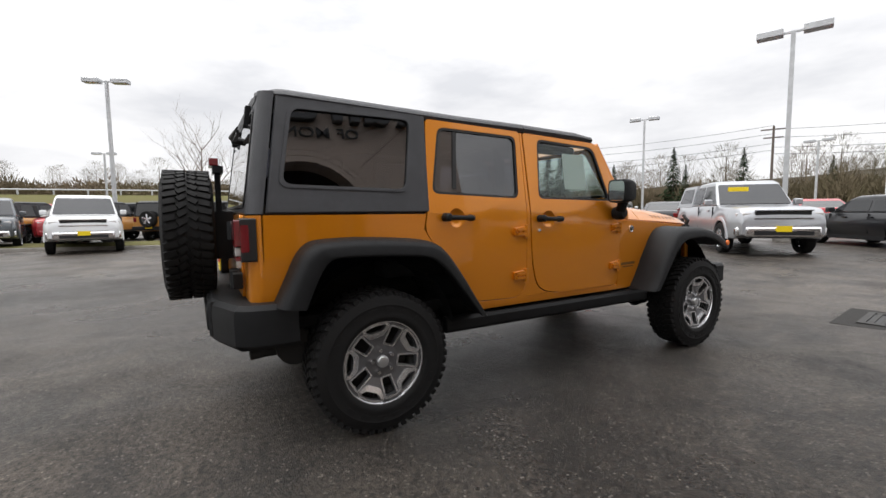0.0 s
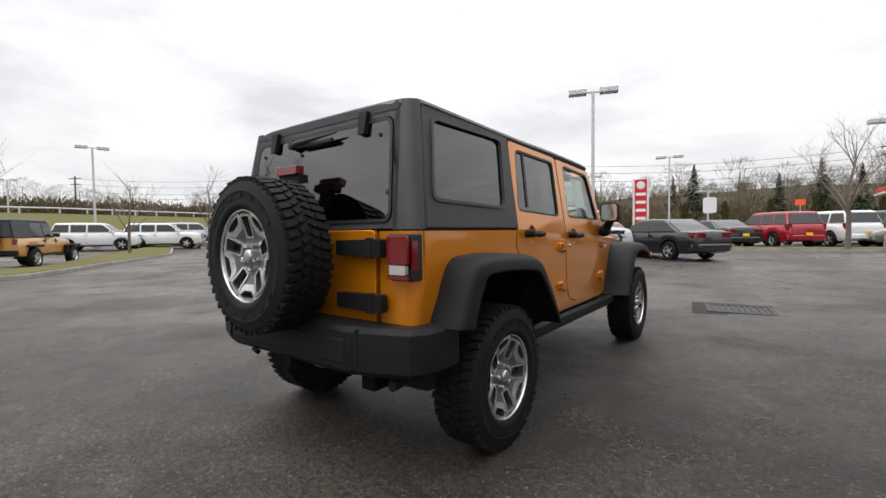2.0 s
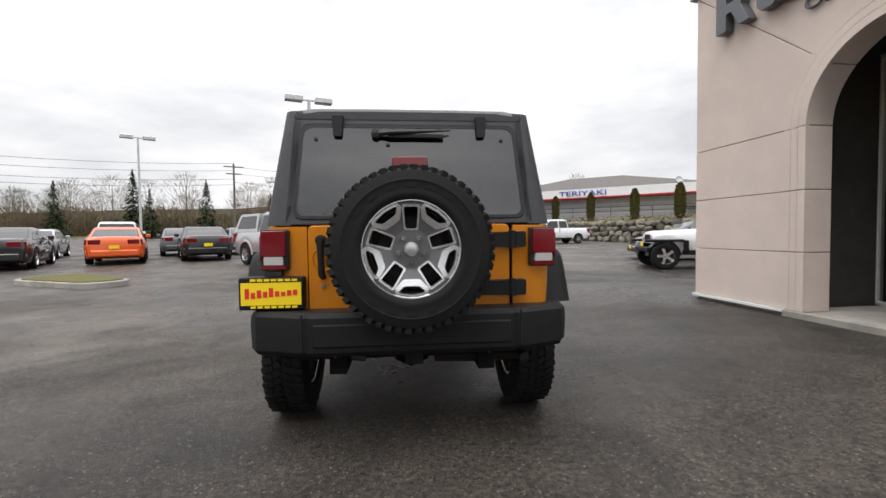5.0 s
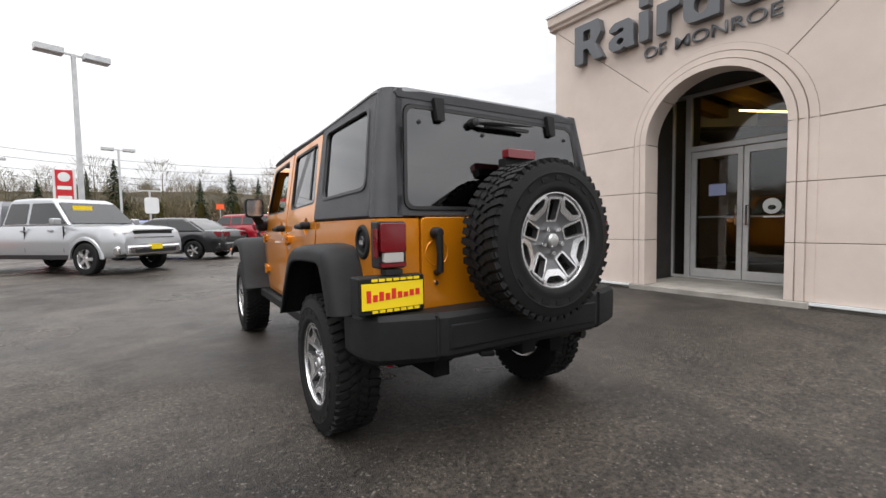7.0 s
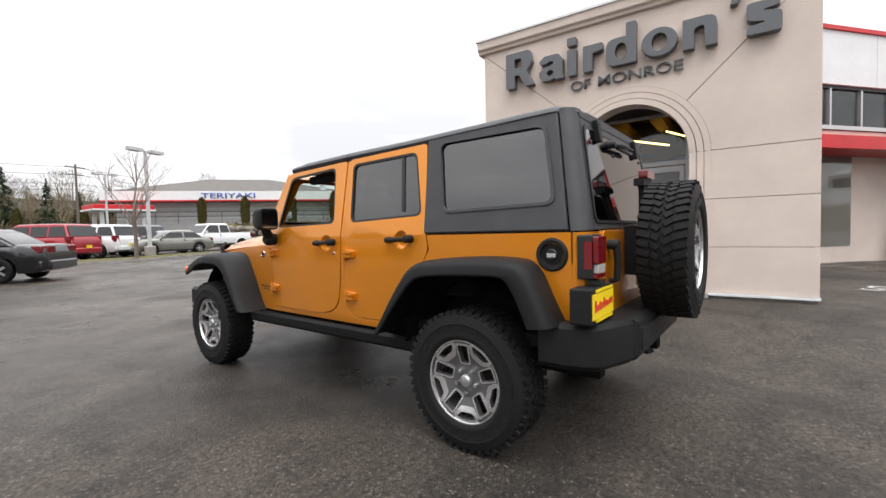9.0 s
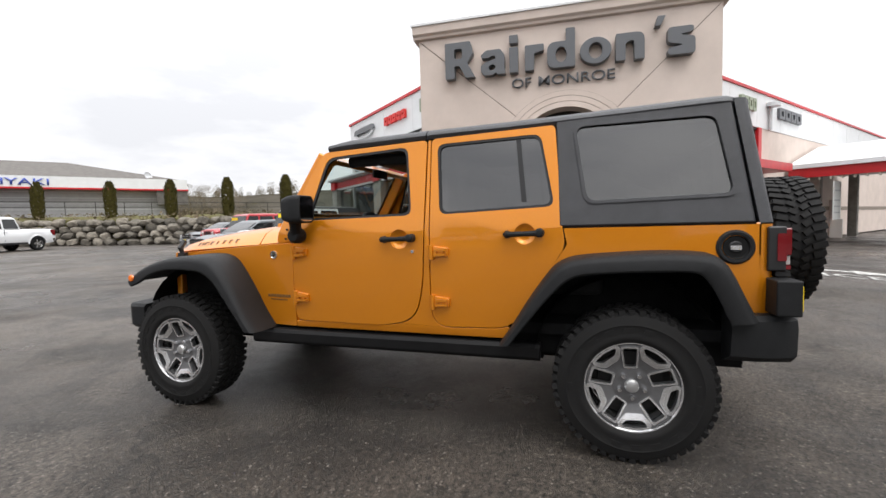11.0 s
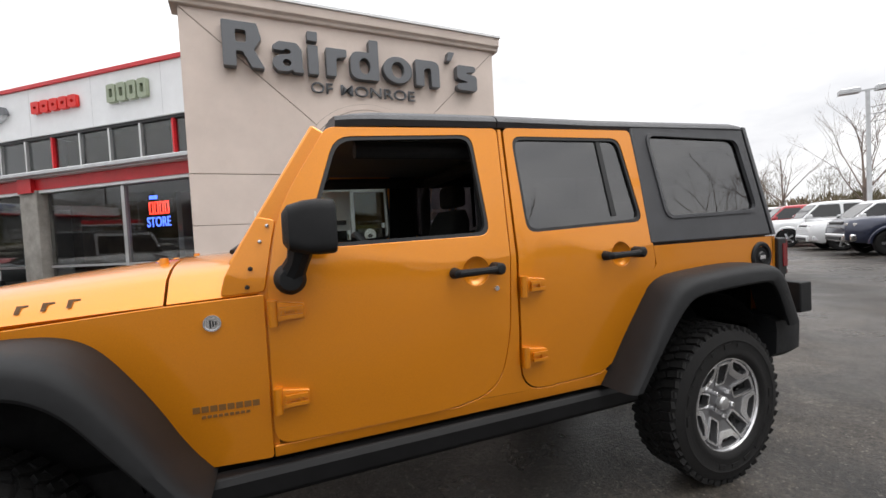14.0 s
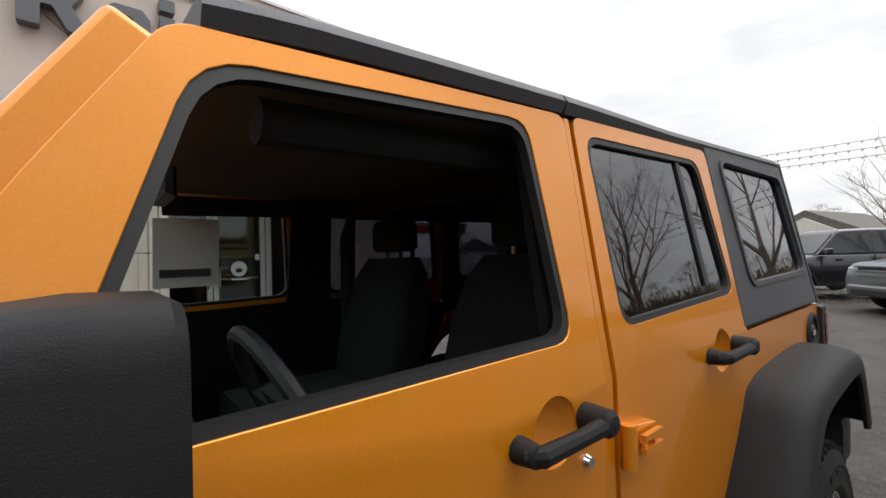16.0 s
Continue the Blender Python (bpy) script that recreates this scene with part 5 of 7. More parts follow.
glyph(rounded([(2.80, zb), (2.94, zb), (2.94, 3.92), (3.06, 3.95), (3.07, zb), (3.21, zb), (3.21, zx), (2.80, zx)], [0.01, 0.01, 0.05, 0.05, 0.01, 0.01, 0.12, 0.02], 3))
glyph([(3.35, 4.10), (3.43, 4.10), (3.50, zt), (3.39, zt)])
glyph(rounded([(3.53, zb), (3.90, zb), (3.90, 3.90), (3.68, 3.94), (3.88, 3.97), (3.88, zx), (3.53, zx), (3.53, 3.84), (3.75, 3.79), (3.53, 3.76)], 0.05, 3))


def fitted_text(name, text, origin, right, up, width, height, material, parent, deep=0.02, label=""):
    ob = letters(name, text, 1.0, Matrix(), material, parent, 0.0, label=label, bold=0.006)
    co = np.empty(len(ob.data.vertices) * 3)
    ob.data.vertices.foreach_get("co", co)
    co = co.reshape(-1, 3)
    lo, hi = co.min(0), co.max(0)
    r, u = Vector(right).normalized(), Vector(up).normalized()
    nrm = r.cross(u)
    flat = [Vector(origin) + r * ((p[0] - lo[0]) / (hi[0] - lo[0]) * width) + u * ((p[1] - lo[1]) / (hi[1] - lo[1]) * height) for p in co]
    bm = bmesh.new()
    bm.from_mesh(ob.data)
    for v, p in zip(bm.verts, flat):
        v.co = p
    if deep:
        ex = bmesh.ops.extrude_face_region(bm, geom=bm.faces[:])
        bmesh.ops.translate(bm, vec=nrm * deep, verts=[e for e in ex["geom"] if isinstance(e, bmesh.types.BMVert)])
    bmesh.ops.recalc_face_normals(bm, faces=bm.faces)
    bm.to_mesh(ob.data)
    bm.free()
    return ob


o = Vector(tower_at(1.20, 3.425, -0.02))
fitted_text("sign_word", "OF", o, (FD.x, FD.y, 0), (0, 0, 1), 0.311, 0.155, SIGN_GREY, sign, 0.02, "small grey lettering")
o = (o[0] + FD.x * 0.427, o[1] + FD.y * 0.427, o[2])
fitted_text("sign_word", "MONROE", o, (FD.x, FD.y, 0), (0, 0, 1), 1.173, 0.155, SIGN_GREY, sign, 0.02, "small grey lettering")

# the two wings
P0 = Vector((7.58, 0.76))
WL, WR = Vector((math.cos(radians(50.9)), math.sin(radians(50.9)))), Vector((math.cos(radians(-37.6)), math.sin(radians(-37.6))))
NL, NR = Vector((-WL.y, WL.x)), Vector((WR.y, -WR.x))


def on_wing(e, n):
    return lambda s, z, off: ((P0 + e * s + n * off).x, (P0 + e * s + n * off).y, z)


AL, AR_ = on_wing(WL, NL), on_wing(WR, NR)


def wbox(at, s0, s1, z0, z1, o0, o1):
    return loft([[at(s, z, o) for o, z in ((o0, z0), (o1, z0), (o1, z1), (o0, z1))] for s in (s0, s1)])


def wing(name, at, s0, s1, label, glazed_to):
    w = thing(name, 0, 0, 0, 0, label, "building")
    part("fascia", wbox(at, s0, s1, 4.62, 5.94, -0.3, 0.0), WHITE_METAL, w, "white metal fascia", 0.01)
    s = s0 + 2.4
    while s < s1 - 0.5:
        part("fascia_seam", wbox(at, s, s + 0.012, 4.63, 5.93, 0.0, 0.003), POLE_GREY, w)
        s += 2.4
    part("red_coping", wbox(at, s0, s1 + 0.05, 5.94, 6.04, -0.35, 0.05), RED_PAINT, w, "red metal coping")
    part("back_wall", wbox(at, s0, s1, 0, 5.9, -6.2, -6.0), WHITE_METAL, w)
    part("end_wall", wbox(at, s1 - 0.2, s1, 0, 5.94, -6.0, -0.02), WHITE_METAL, w)
    part("flat_roof", wbox(at, s0, s1, 5.5, 5.6, -6.0, -0.3), ROOF_SHINGLE, w)
    part("clerestory_head", wbox(at, s0, glazed_to, 4.54, 4.62, -0.25, -0.05), BLACK, w)
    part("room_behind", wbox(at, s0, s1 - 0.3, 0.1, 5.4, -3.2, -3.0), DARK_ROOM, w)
    s, k = s0, 0
    while s < glazed_to - 0.2:
        e = min(s + 1.08, glazed_to)
        win = part("clerestory_window", wbox(at, s, s + 0.06, 3.55, 4.54, -0.16, -0.04), RED_PAINT if k % 4 == 2 else ALU, w)
        part("window_pane", wbox(at, s + 0.06, e, 3.62, 4.54, -0.12, -0.112), SHOP_GLASS, win)
        part("window_sill", wbox(at, s, e, 3.52, 3.62, -0.16, 0.0), ALU, win)
        s, k = s + 1.08, k + 1
    if glazed_to < s1 - 0.3:
        part("beige_wall", wbox(at, glazed_to, s1, 0.0, 4.62, -0.25, -0.03), STUCCO, w)
        part("red_pier", wbox(at, glazed_to - 0.15, glazed_to + 0.15, 3.0, 4.62, -0.10, 0.02), RED_PAINT, w)
    return w


lw = wing("showroom_wing", AL, 2.0, 12.85, "white and red glazed showroom wing", 12.8)
part("lower_roof", loft([[AL(s, z, o) for o, z in ((-0.3, 3.56), (1.30, 3.28), (1.36, 3.26), (1.36, 3.14), (1.20, 3.12), (-0.3, 3.1))] for s in (1.5, 12.1)]), WHITE_METAL, lw, "white metal lean-to roof", 0.008)
part("gutter", wbox(AL, 1.5, 12.15, 3.17, 3.27, 1.36, 1.46), POLE_GREY, lw, bevel=0.02)
part("red_band", wbox(AL, 1.5, 12.05, 2.86, 3.13, 1.10, 1.24), RED_PAINT, lw, "red band over the shop windows")
part("white_rail", wbox(AL, 1.5, 12.0, 2.79, 2.86, 1.08, 1.22), WHITE_METAL, lw)
for s in (2.2, 4.45, 7.75, 9.9, 11.7):
    part("mullion", wbox(AL, s - 0.05, s + 0.05, 0.45, 2.80, 1.05, 1.15), ALU, lw)
for s0, s1 in ((1.5, 4.4), (4.5, 6.95), (7.8, 9.85), (9.95, 11.65)):
    part("shop_window", wbox(AL, s0, s1, 0.50, 2.79, 1.09, 1.097), SHOP_GLASS, lw, "large shop window")
    part("window_rail", wbox(AL, s0, s1, 0.98, 1.03, 1.05, 1.14), ALU, lw)
part("stall_riser", wbox(AL, 1.5, 12.0, 0.0, 0.5, 0.95, 1.12), STUCCO, lw)
for s in (7.35, 11.85):
    part("column", wbox(AL, s - 0.30, s + 0.30, 0.0, 2.86, 0.95, 1.28), CONCRETE, lw, "exposed concrete column", 0.02)
    part("red_bracket", wbox(AL, s - 0.24, s + 0.24, 2.80, 3.22, 1.20, 1.34), RED_PAINT, lw)
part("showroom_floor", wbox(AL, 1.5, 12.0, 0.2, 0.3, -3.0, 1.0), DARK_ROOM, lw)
part("showroom_ceiling", wbox(AL, 1.5, 12.0, 3.0, 3.08, -3.0, 1.1), HEADLINER, lw)
part("showroom_counter", wbox(AL, 2.6, 4.0, 0.3, 1.3, -1.6, -0.6), OCHRE, lw)
part("showroom_back", wbox(AL, 2.0, 5.5, 0.3, 2.9, -2.9, -2.7), OCHRE, lw)
part("end_glass", wbox(AL, 11.9, 11.93, 0.5, 2.8, -2.9, 0.9), SHOP_GLASS, lw)

rw = wing("service_wing", AR_, 2.0, 36.0, "white metal-clad service wing with a red coping", 11.9)
part("lower_wall", wbox(AR_, 2.0, 11.9, 0.0, 3.5, -0.22, -0.05), STUCCO, rw)
part("shop_window", wbox(AR_, 3.0, 6.0, 0.6, 3.0, -0.04, -0.03), SHOP_GLASS, rw)
part("red_band", wbox(AR_, 2.0, 12.5, 2.86, 3.15, -0.05, 0.9), RED_PAINT, rw)
part("dark_stripe", wbox(AR_, 12.1, 35.9, 1.35, 1.55, -0.03, -0.015), STUCCO_JOINT, rw)
for s in (17.0, 21.0):
    part("downpipe_box", wbox(AR_, s, s + 0.5, 0.0, 1.9, -0.03, 0.2), STUCCO, rw)

# wing signs: plain shapes in their colours
def wing_sign(name, at, s0, s1, z0, z1, material, label, holes=0, oval=False):
    t = thing(name, 0, 0, 0, 0, label, "sign")
    if oval:
        cu, cz = (s0 + s1) / 2, (z0 + z1) / 2
        part("sign_rim", slab(ring_pts(cu, cz, (s1 - s0) / 2, (z1 - z0) / 2, 28), [ring_pts(cu, cz, (s1 - s0) * 0.42, (z1 - z0) * 0.34, 28)], 0.1, lambda u, v, d: at(u, v, 0.11 - d)), POLE_GREY, t)
        part("sign_bar", slab(rounded([(s0 - 0.12, cz - 0.02), (s1 + 0.12, cz - 0.02), (s1, cz + 0.20), (s0, cz + 0.20)], 0.04, 2), [], 0.1, lambda u, v, d: at(u, v, 0.13 - d)), material, t)
    else:
        n = max(1, holes)
        w = (s1 - s0) / n
        for k in range(n):
            a, b = s0 + k * w + 0.03, s0 + (k + 1) * w - 0.03
            inner = [rounded([(a + (b - a) * 0.3, z0 + 0.12), (b - (b - a) * 0.3, z0 + 0.12), (b - (b - a) * 0.3, z1 - 0.12), (a + (b - a) * 0.3, z1 - 0.12)], 0.03, 2)] if (b - a) > 0.15 else []
            part("sign_shape", slab(rounded([(a, z0), (b, z0), (b, z1), (a, z1)], 0.05, 3), inner, 0.10, lambda u, v, d: at(u, v, 0.11 - d)), material, t)
    return t


wing_sign("maker_sign", AL, 10.1, 12.0, 5.08, 5.62, SIGN_GREY, "grey winged oval sign on white fascia", oval=True)
wing_sign("maker_sign", AL, 7.2, 9.0, 5.20, 5.52, RED_MARK, "red block sign on white fascia", 5)
wing_sign("maker_sign", AL, 4.75, 6.15, 5.12, 5.58, GREEN_SIGN, "pale green block sign on white fascia", 4)
wing_sign("maker_sign", AR_, 9.9, 11.3, 5.15, 5.62, GREEN_SIGN, "pale green block sign on white fascia", 4)
wing_sign("maker_sign", AR_, 13.6, 16.2, 5.15, 5.60, SIGN_GREY, "dark grey block sign on white fascia", 4)
vent = thing("wall_vent", 0, 0, 0, 0, "grey round vent pipe on white fascia", "vent")
part("pipe", tube([AR_(12.7, 4.6, 0.08), AR_(12.7, 5.55, 0.08)], 0.07, 10), POLE_GREY, vent)
part("cap", lathe([(0, 0.2), (0.25, 0.15), (0.27, 0.0), (0, 0)], 16, Matrix.Translation(AR_(12.7, 5.5, 0.15))), POLE_GREY, vent)

# neon sign in the shop window
neon = thing("neon_sign", 0, 0, 0, 0, "red and blue lit neon window sign", "sign")
a = Vector(AL(3.93, 1.80, 1.02))
r3 = Vector((-WL.x, -WL.y, 0))
fitted_text("neon_word", "STORE", a, r3, (0, 0, 1), 0.68, 0.22, NEON_BLUE, neon, 0.012)
for k in range(4):
    u0 = 3.30 + 0.15 * k
    part("neon_shape", slab([(u0, 2.08), (u0 + 0.12, 2.08), (u0 + 0.12, 2.36), (u0, 2.36)], [[(u0 + 0.03, 2.11), (u0 + 0.09, 2.11), (u0 + 0.09, 2.33), (u0 + 0.03, 2.33)]], 0.012, lambda u, v, d: AL(u, v, 1.012 - d)), NEON_RED, neon)
part("neon_stroke", wbox(AL, 3.62, 3.84, 2.42, 2.50, 1.00, 1.015), NEON_BLUE, neon)

# service canopy on the right wing
can = thing("service_canopy", 0, 0, 0, 0, "white drive-through canopy with a red fascia band", "canopy")
part("canopy_roof", loft([[AR_(s, z, o) for s, z in ((14.6, 3.28), (18.5, 4.35), (22.4, 3.28), (22.4, 3.1), (14.6, 3.1))] for o in (0.1, 6.2)]), WHITE_METAL, can, "low white pitched roof", 0.01)
part("red_fascia", wbox(AR_, 14.75, 14.95, 2.72, 3.10, 0.1, 5.0), RED_PAINT, can)
part("dark_fascia", wbox(AR_, 14.75, 14.95, 2.72, 3.10, 5.0, 6.1), BLACK, can)
part("front_fascia", wbox(AR_, 14.7, 22.3, 2.75, 3.12, 6.1, 6.25), WHITE_METAL, can)
for o in (0.6, 5.6):
    part("post", wbox(AR_, 15.6, 15.95, 0, 3.1, o, o + 0.35), CONCRETE, can, "dark canopy post", 0.02)
    part("post", wbox(AR_, 21.4, 21.75, 0, 3.1, o, o + 0.35), CONCRETE, can)
for k in range(16):
    s = AR_(14.85, 2.64, 0.4 + 0.36 * k)
    part("festoon_bulb", lathe([(0, -0.05), (0.05, -0.03), (0.05, 0.04), (0.02, 0.07), (0, 0.07)], 8, Matrix.Translation(s)), CREAM, can)
bn = thing("service_banner", *AR_(15.2, 0.0, 1.6)[:2], 0.2, 52, "white printed service banner on a stand", "banner")
part("sheet", boxes((-0.01, 0.01, -0.5, 0.5, 0.75, 2.3)), WHITE_PAPER, bn)
part("print_rule", boxes(*[(-0.016, 0.016, -0.4, 0.35, z, z + 0.06) for z in (1.0, 1.25, 1.5, 1.9)]), POLE_GREY, bn)
part("foot", boxes((-0.2, 0.2, -0.02, 0.02, 0, 0.76)), ALU, bn)
yb = thing("floor_sign", 14.6, -5.6, 0.12, 20, "yellow folding floor sign", "sign")
part("front_leaf", boxes((-0.02, 0.02, -0.3, 0.3, 0.0, 1.15), m=pose(-0.12, 0, 0, 0, 6, 0)), YELLOW, yb)
part("back_leaf", boxes((-0.02, 0.02, -0.3, 0.3, 0.0, 1.15), m=pose(0.12, 0, 0, 0, -6, 0)), YELLOW, yb)
# ---- parked vehicles: x points to the front while building, then turned ----
PAINTS = {}


def paint(name, colour, metal=0.2):
    if name not in PAINTS:
        PAINTS[name] = mat(name + "_car_paint", colour, 0.3, metal, 0.8, 120, 0.08)
    return PAINTS[name]


CAR_GLASS = mat("dark_car_glass", (0.012, 0.013, 0.014), 0.04, spec=0.75)
CABIN = mat("dark_cabin", (0.015, 0.015, 0.016), 0.9)
WHEELS = {}


def small_wheel(r, w):
    key = (r, w)
    if key not in WHEELS:
        tyre = mesh_of("tyre", lathe([(r * 0.62, -w / 2), (r * 0.70, -w / 2 - 0.01), (r * 0.93, -w / 2), (r, -w * 0.36), (r, w * 0.36), (r * 0.93, w / 2), (r * 0.70, w / 2 + 0.01), (r * 0.62, w / 2)], 28), RUBBER)
        bm = lathe([(r * 0.64, w * 0.45), (r * 0.62, w * 0.5), (r * 0.58, w * 0.3), (r * 0.55, -w * 0.4)], 28)
        for k in range(5):
            m = Matrix.Rotation(2 * math.pi * k / 5, 4, "Z")
            add_box(bm, r * 0.1, r * 0.6, -r * 0.10, r * 0.10, w * 0.26, w * 0.42, m=m)
        lathe([(0, w * 0.46), (r * 0.13, w * 0.44), (r * 0.15, w * 0.2), (0, w * 0.2)], 14, bm=bm)
        rim = mesh_of("rim", bm, SILVER)
        disc = mesh_of("brake_disc", lathe([(0, w * 0.05), (r * 0.56, w * 0.05), (r * 0.56, 0)], 20), SHADOW)
        WHEELS[key] = (tyre, rim, disc)
    return WHEELS[key]


KINDS = {
    # length, width, wheelbase, wheel radius, hood height, belt height, roof height, sill height; cabin stations from the rear: base back, roof back, roof front, base front; tail height
    "sedan": (4.85, 1.82, 2.85, 0.33, 0.96, 1.00, 1.44, 0.24, -1.75, -1.05, 0.35, 1.10, 1.02),
    "coupe": (5.0, 1.92, 2.95, 0.36, 1.00, 1.03, 1.45, 0.24, -1.65, -0.85, 0.30, 1.05, 1.08),
    "suv": (4.9, 1.93, 2.92, 0.38, 1.14, 1.18, 1.78, 0.30, -2.30, -2.05, 0.45, 1.20, 1.18),
    "pickup": (5.85, 2.0, 3.65, 0.40, 1.22, 1.26, 1.92, 0.42, -0.95, -0.80, 0.70, 1.35, 1.26),
    "van": (5.2, 1.95, 3.1, 0.36, 1.10, 1.12, 1.95, 0.28, -2.45, -2.35, 1.05, 1.85, 1.12),
    "jeep": (4.4, 1.66, 2.95, 0.39, 1.12, 1.18, 1.82, 0.48, -2.12, -2.06, 0.38, 0.66, 1.18),
}


def vehicle(kind, colour, x, y, turn, label, plate=True, canopy=False, soft_top=False, sheet=False, group="parked vehicles"):
    Lg, W, WB, r, hood_z, belt, roof, sill, cb, rb_, rf, cf, tail = KINDS[kind]
    names = {"sedan": "sedan", "coupe": "coupe", "suv": "sport_utility_vehicle", "pickup": "pickup_truck", "van": "van", "jeep": "off_road_vehicle"}
    t = thing(names[kind], x, y, ground_z(x, y), turn, label, "car" if kind != "pickup" else "pickup truck", group)
    h, hw = Lg / 2, W / 2
    fa, ra = WB / 2 + (0.06 if kind != "jeep" else 0.35), -WB / 2 + (0.06 if kind != "jeep" else 0.35)
    # lower body from a side outline with wheel arches
    R = r + 0.07

    def side_w(z):
        return hw - 0.06 * smooth01((z - 0.75) / 0.6) - 0.05 * smooth01((0.55 - z) / 0.3)
    nose_z = hood_z - (0.17 if kind in ("sedan", "coupe") else 0.07)
    if kind == "jeep":
        tops = [(-h + 0.10, belt - 0.02), (-h + 0.14, belt), (cf - 0.02, belt), (cf + 0.05, belt - 0.02), (h - 0.22, hood_z - 0.02), (h - 0.14, hood_z - 0.05), (h - 0.10, hood_z - 0.12)]
    else:
        tops = [(-h, tail - 0.26), (-h + 0.03, tail - 0.10), (-h + 0.09, tail - 0.03), (-h + 0.22, tail), (cb, max(belt, tail)), (cb + 0.1, belt), (cf - 0.1, belt), (cf + 0.15, hood_z), (cf + 0.55 * (h - cf), hood_z - 0.25 * (hood_z - nose_z)), (h - 0.36, nose_z + 0.35 * (hood_z - nose_z)), (h - 0.16, nose_z), (h - 0.05, nose_z - 0.09), (h, nose_z - 0.24)]

    def top_z(px):
        for (x0, z0), (x1, z1) in zip(tops, tops[1:]):
            if px <= x1:
                return z0 + (z1 - z0) * max(0.0, (px - x0) / (x1 - x0))
        return tops[-1][1]

    def low_z(px):
        z = sill + 0.10 * smooth01((abs(px) - h + 0.35) / 0.35)
        for c in (fa, ra):
            if abs(px - c) < R:
                z = max(z, r + math.sqrt(R * R - (px - c) ** 2))
        return min(z, top_z(px) - 0.10)
    lo_x, hi_x = tops[0][0], tops[-1][0]
    cols = {round(lo_x + (hi_x - lo_x) * k / 44, 4) for k in range(45)} | {round(p[0], 4) for p in tops}
    for c in (fa, ra):
        cols |= {round(c - R * 0.9999 * math.cos(math.pi * k / 14), 4) for k in range(15)} | {round(c - R - 0.004, 4), round(c + R + 0.004, 4)}
    rings = []
    for px in sorted(q for q in cols if lo_x <= q <= hi_x):
        zl, zt = low_z(px), top_z(px)
        end = max(0.0, (abs(px) - 0.74 * h) / (0.26 * h))
        narrow = (0.16 if kind != "jeep" else (0.10 if px > 0.7 else 0.02)) * end ** 2.6 * hw
        if kind == "jeep" and px > cf:
            narrow += 0.13 * (px - cf) / (h - cf)
        crown = 0.035 if px > cf else 0.02
        half = [(side_w(zl) - narrow - 0.02, zl)]
        for f in (0.06, 0.25, 0.45, 0.62, 0.72):
            z = zl + (zt - zl) * f
            half.append((side_w(z) - narrow + (0.012 if 0.4 < f < 0.7 else 0.0), z))
        yt, dz = side_w(zt) - narrow, min(0.10, (zt - zl) * 0.24)
        half += [(yt - 0.012, zt - dz * 0.62), (yt - 0.045, zt - dz * 0.22), (yt - 0.11, zt - 0.004), (yt * 0.72, zt + crown * 0.55), (yt * 0.36, zt + crown * 0.9)]
        rings.append([(px, y, z) for y, z in half] + [(px, 0.0, zt + crown)] + [(px, -y, z) for y, z in reversed(half)])
    bo = part("body", loft(rings), colour, t)
    if kind == "pickup":
        for s in (-1, 1):
            for c in (fa, ra):
                lip = [[(c + q * math.cos(a), s * (side_w(0.9) + o), r + q * math.sin(a)) for q, o in ((R - 0.01, 0.0), (R - 0.005, 0.028), (R + 0.05, 0.024), (R + 0.09, -0.01))] for a in [math.pi * (k / 12) for k in range(13)]]
                part("arch_lip", loft(lip), colour, bo)
    # cabin with glass
    top_in = 0.86
    low = [(cb, belt - 0.02), (rb_, roof), (rf, roof), (cf, belt - 0.02)]
    mid = [(rb_ * 0.5 + rf * 0.5, roof + 0.03)]

    def cab(px, pz, s, off=0.0):
        f = (pz - belt) / (roof - belt)
        return (px, s * ((side_w(belt) - 0.03) * (1 - f * 0.16) + off), pz)
    cabin = bmesh.new()
    rr = [[cab(cb, belt - 0.03, s), cab(rb_, roof - 0.04, s), cab(rb_ + 0.12, roof, s), cab((rb_ + rf) / 2, roof + 0.015, s), cab(rf - 0.12, roof, s), cab(rf + 0.02, roof - 0.04, s), cab(cf, belt - 0.03, s)] for s in (-1, -0.85, 0.85, 1)]
    rr[1] = [(p[0], p[1], p[2] + (0.03 if i in (2, 3, 4) else 0.0)) for i, p in enumerate(rr[1])]
    rr[2] = [(p[0], p[1], p[2] + (0.03 if i in (2, 3, 4) else 0.0)) for i, p in enumerate(rr[2])]
    loft(rr, bm=cabin)
    co = part("cabin", cabin, HARDTOP if soft_top and not sheet else colour, t, bevel=0.05, segments=3)
    if kind == "jeep" and soft_top:
        part("soft_top", loft([[cab(rb_ - 0.03, roof - 0.02, s), cab(rb_ + 0.10, roof + 0.035 * k, s), cab(rf - 0.16, roof + 0.035 * k, s), cab(rf - 0.10, roof - 0.02, s)] for s, k in ((-1.02, 0.3), (-0.85, 1.5), (0.85, 1.5), (1.02, 0.3))]), HARDTOP, co, "black soft top")
        for s in (-1, 1):
            part("quarter_top", slab([(cb - 0.02, belt - 0.01), (-1.06, belt - 0.01), (-1.06, roof), (rb_ - 0.02, roof)], [], 0.02, lambda u, v, d: cab(u, v, s, 0.012 - d)), HARDTOP, co)
    # side windows
    zb_, zt_ = belt + 0.03, roof - 0.10
    back_x = lambda z: cb + (rb_ - cb) * (z - belt) / (roof - belt) + 0.10
    front_x = lambda z: cf + (rf - cf) * (z - belt) / (roof - belt) - 0.10
    pill = {"sedan": [-0.42], "coupe": [-0.55], "suv": [-1.25, -0.35], "pickup": [-0.05], "van": [-1.3, 0.2], "jeep": [-1.05, -0.22]}[kind]
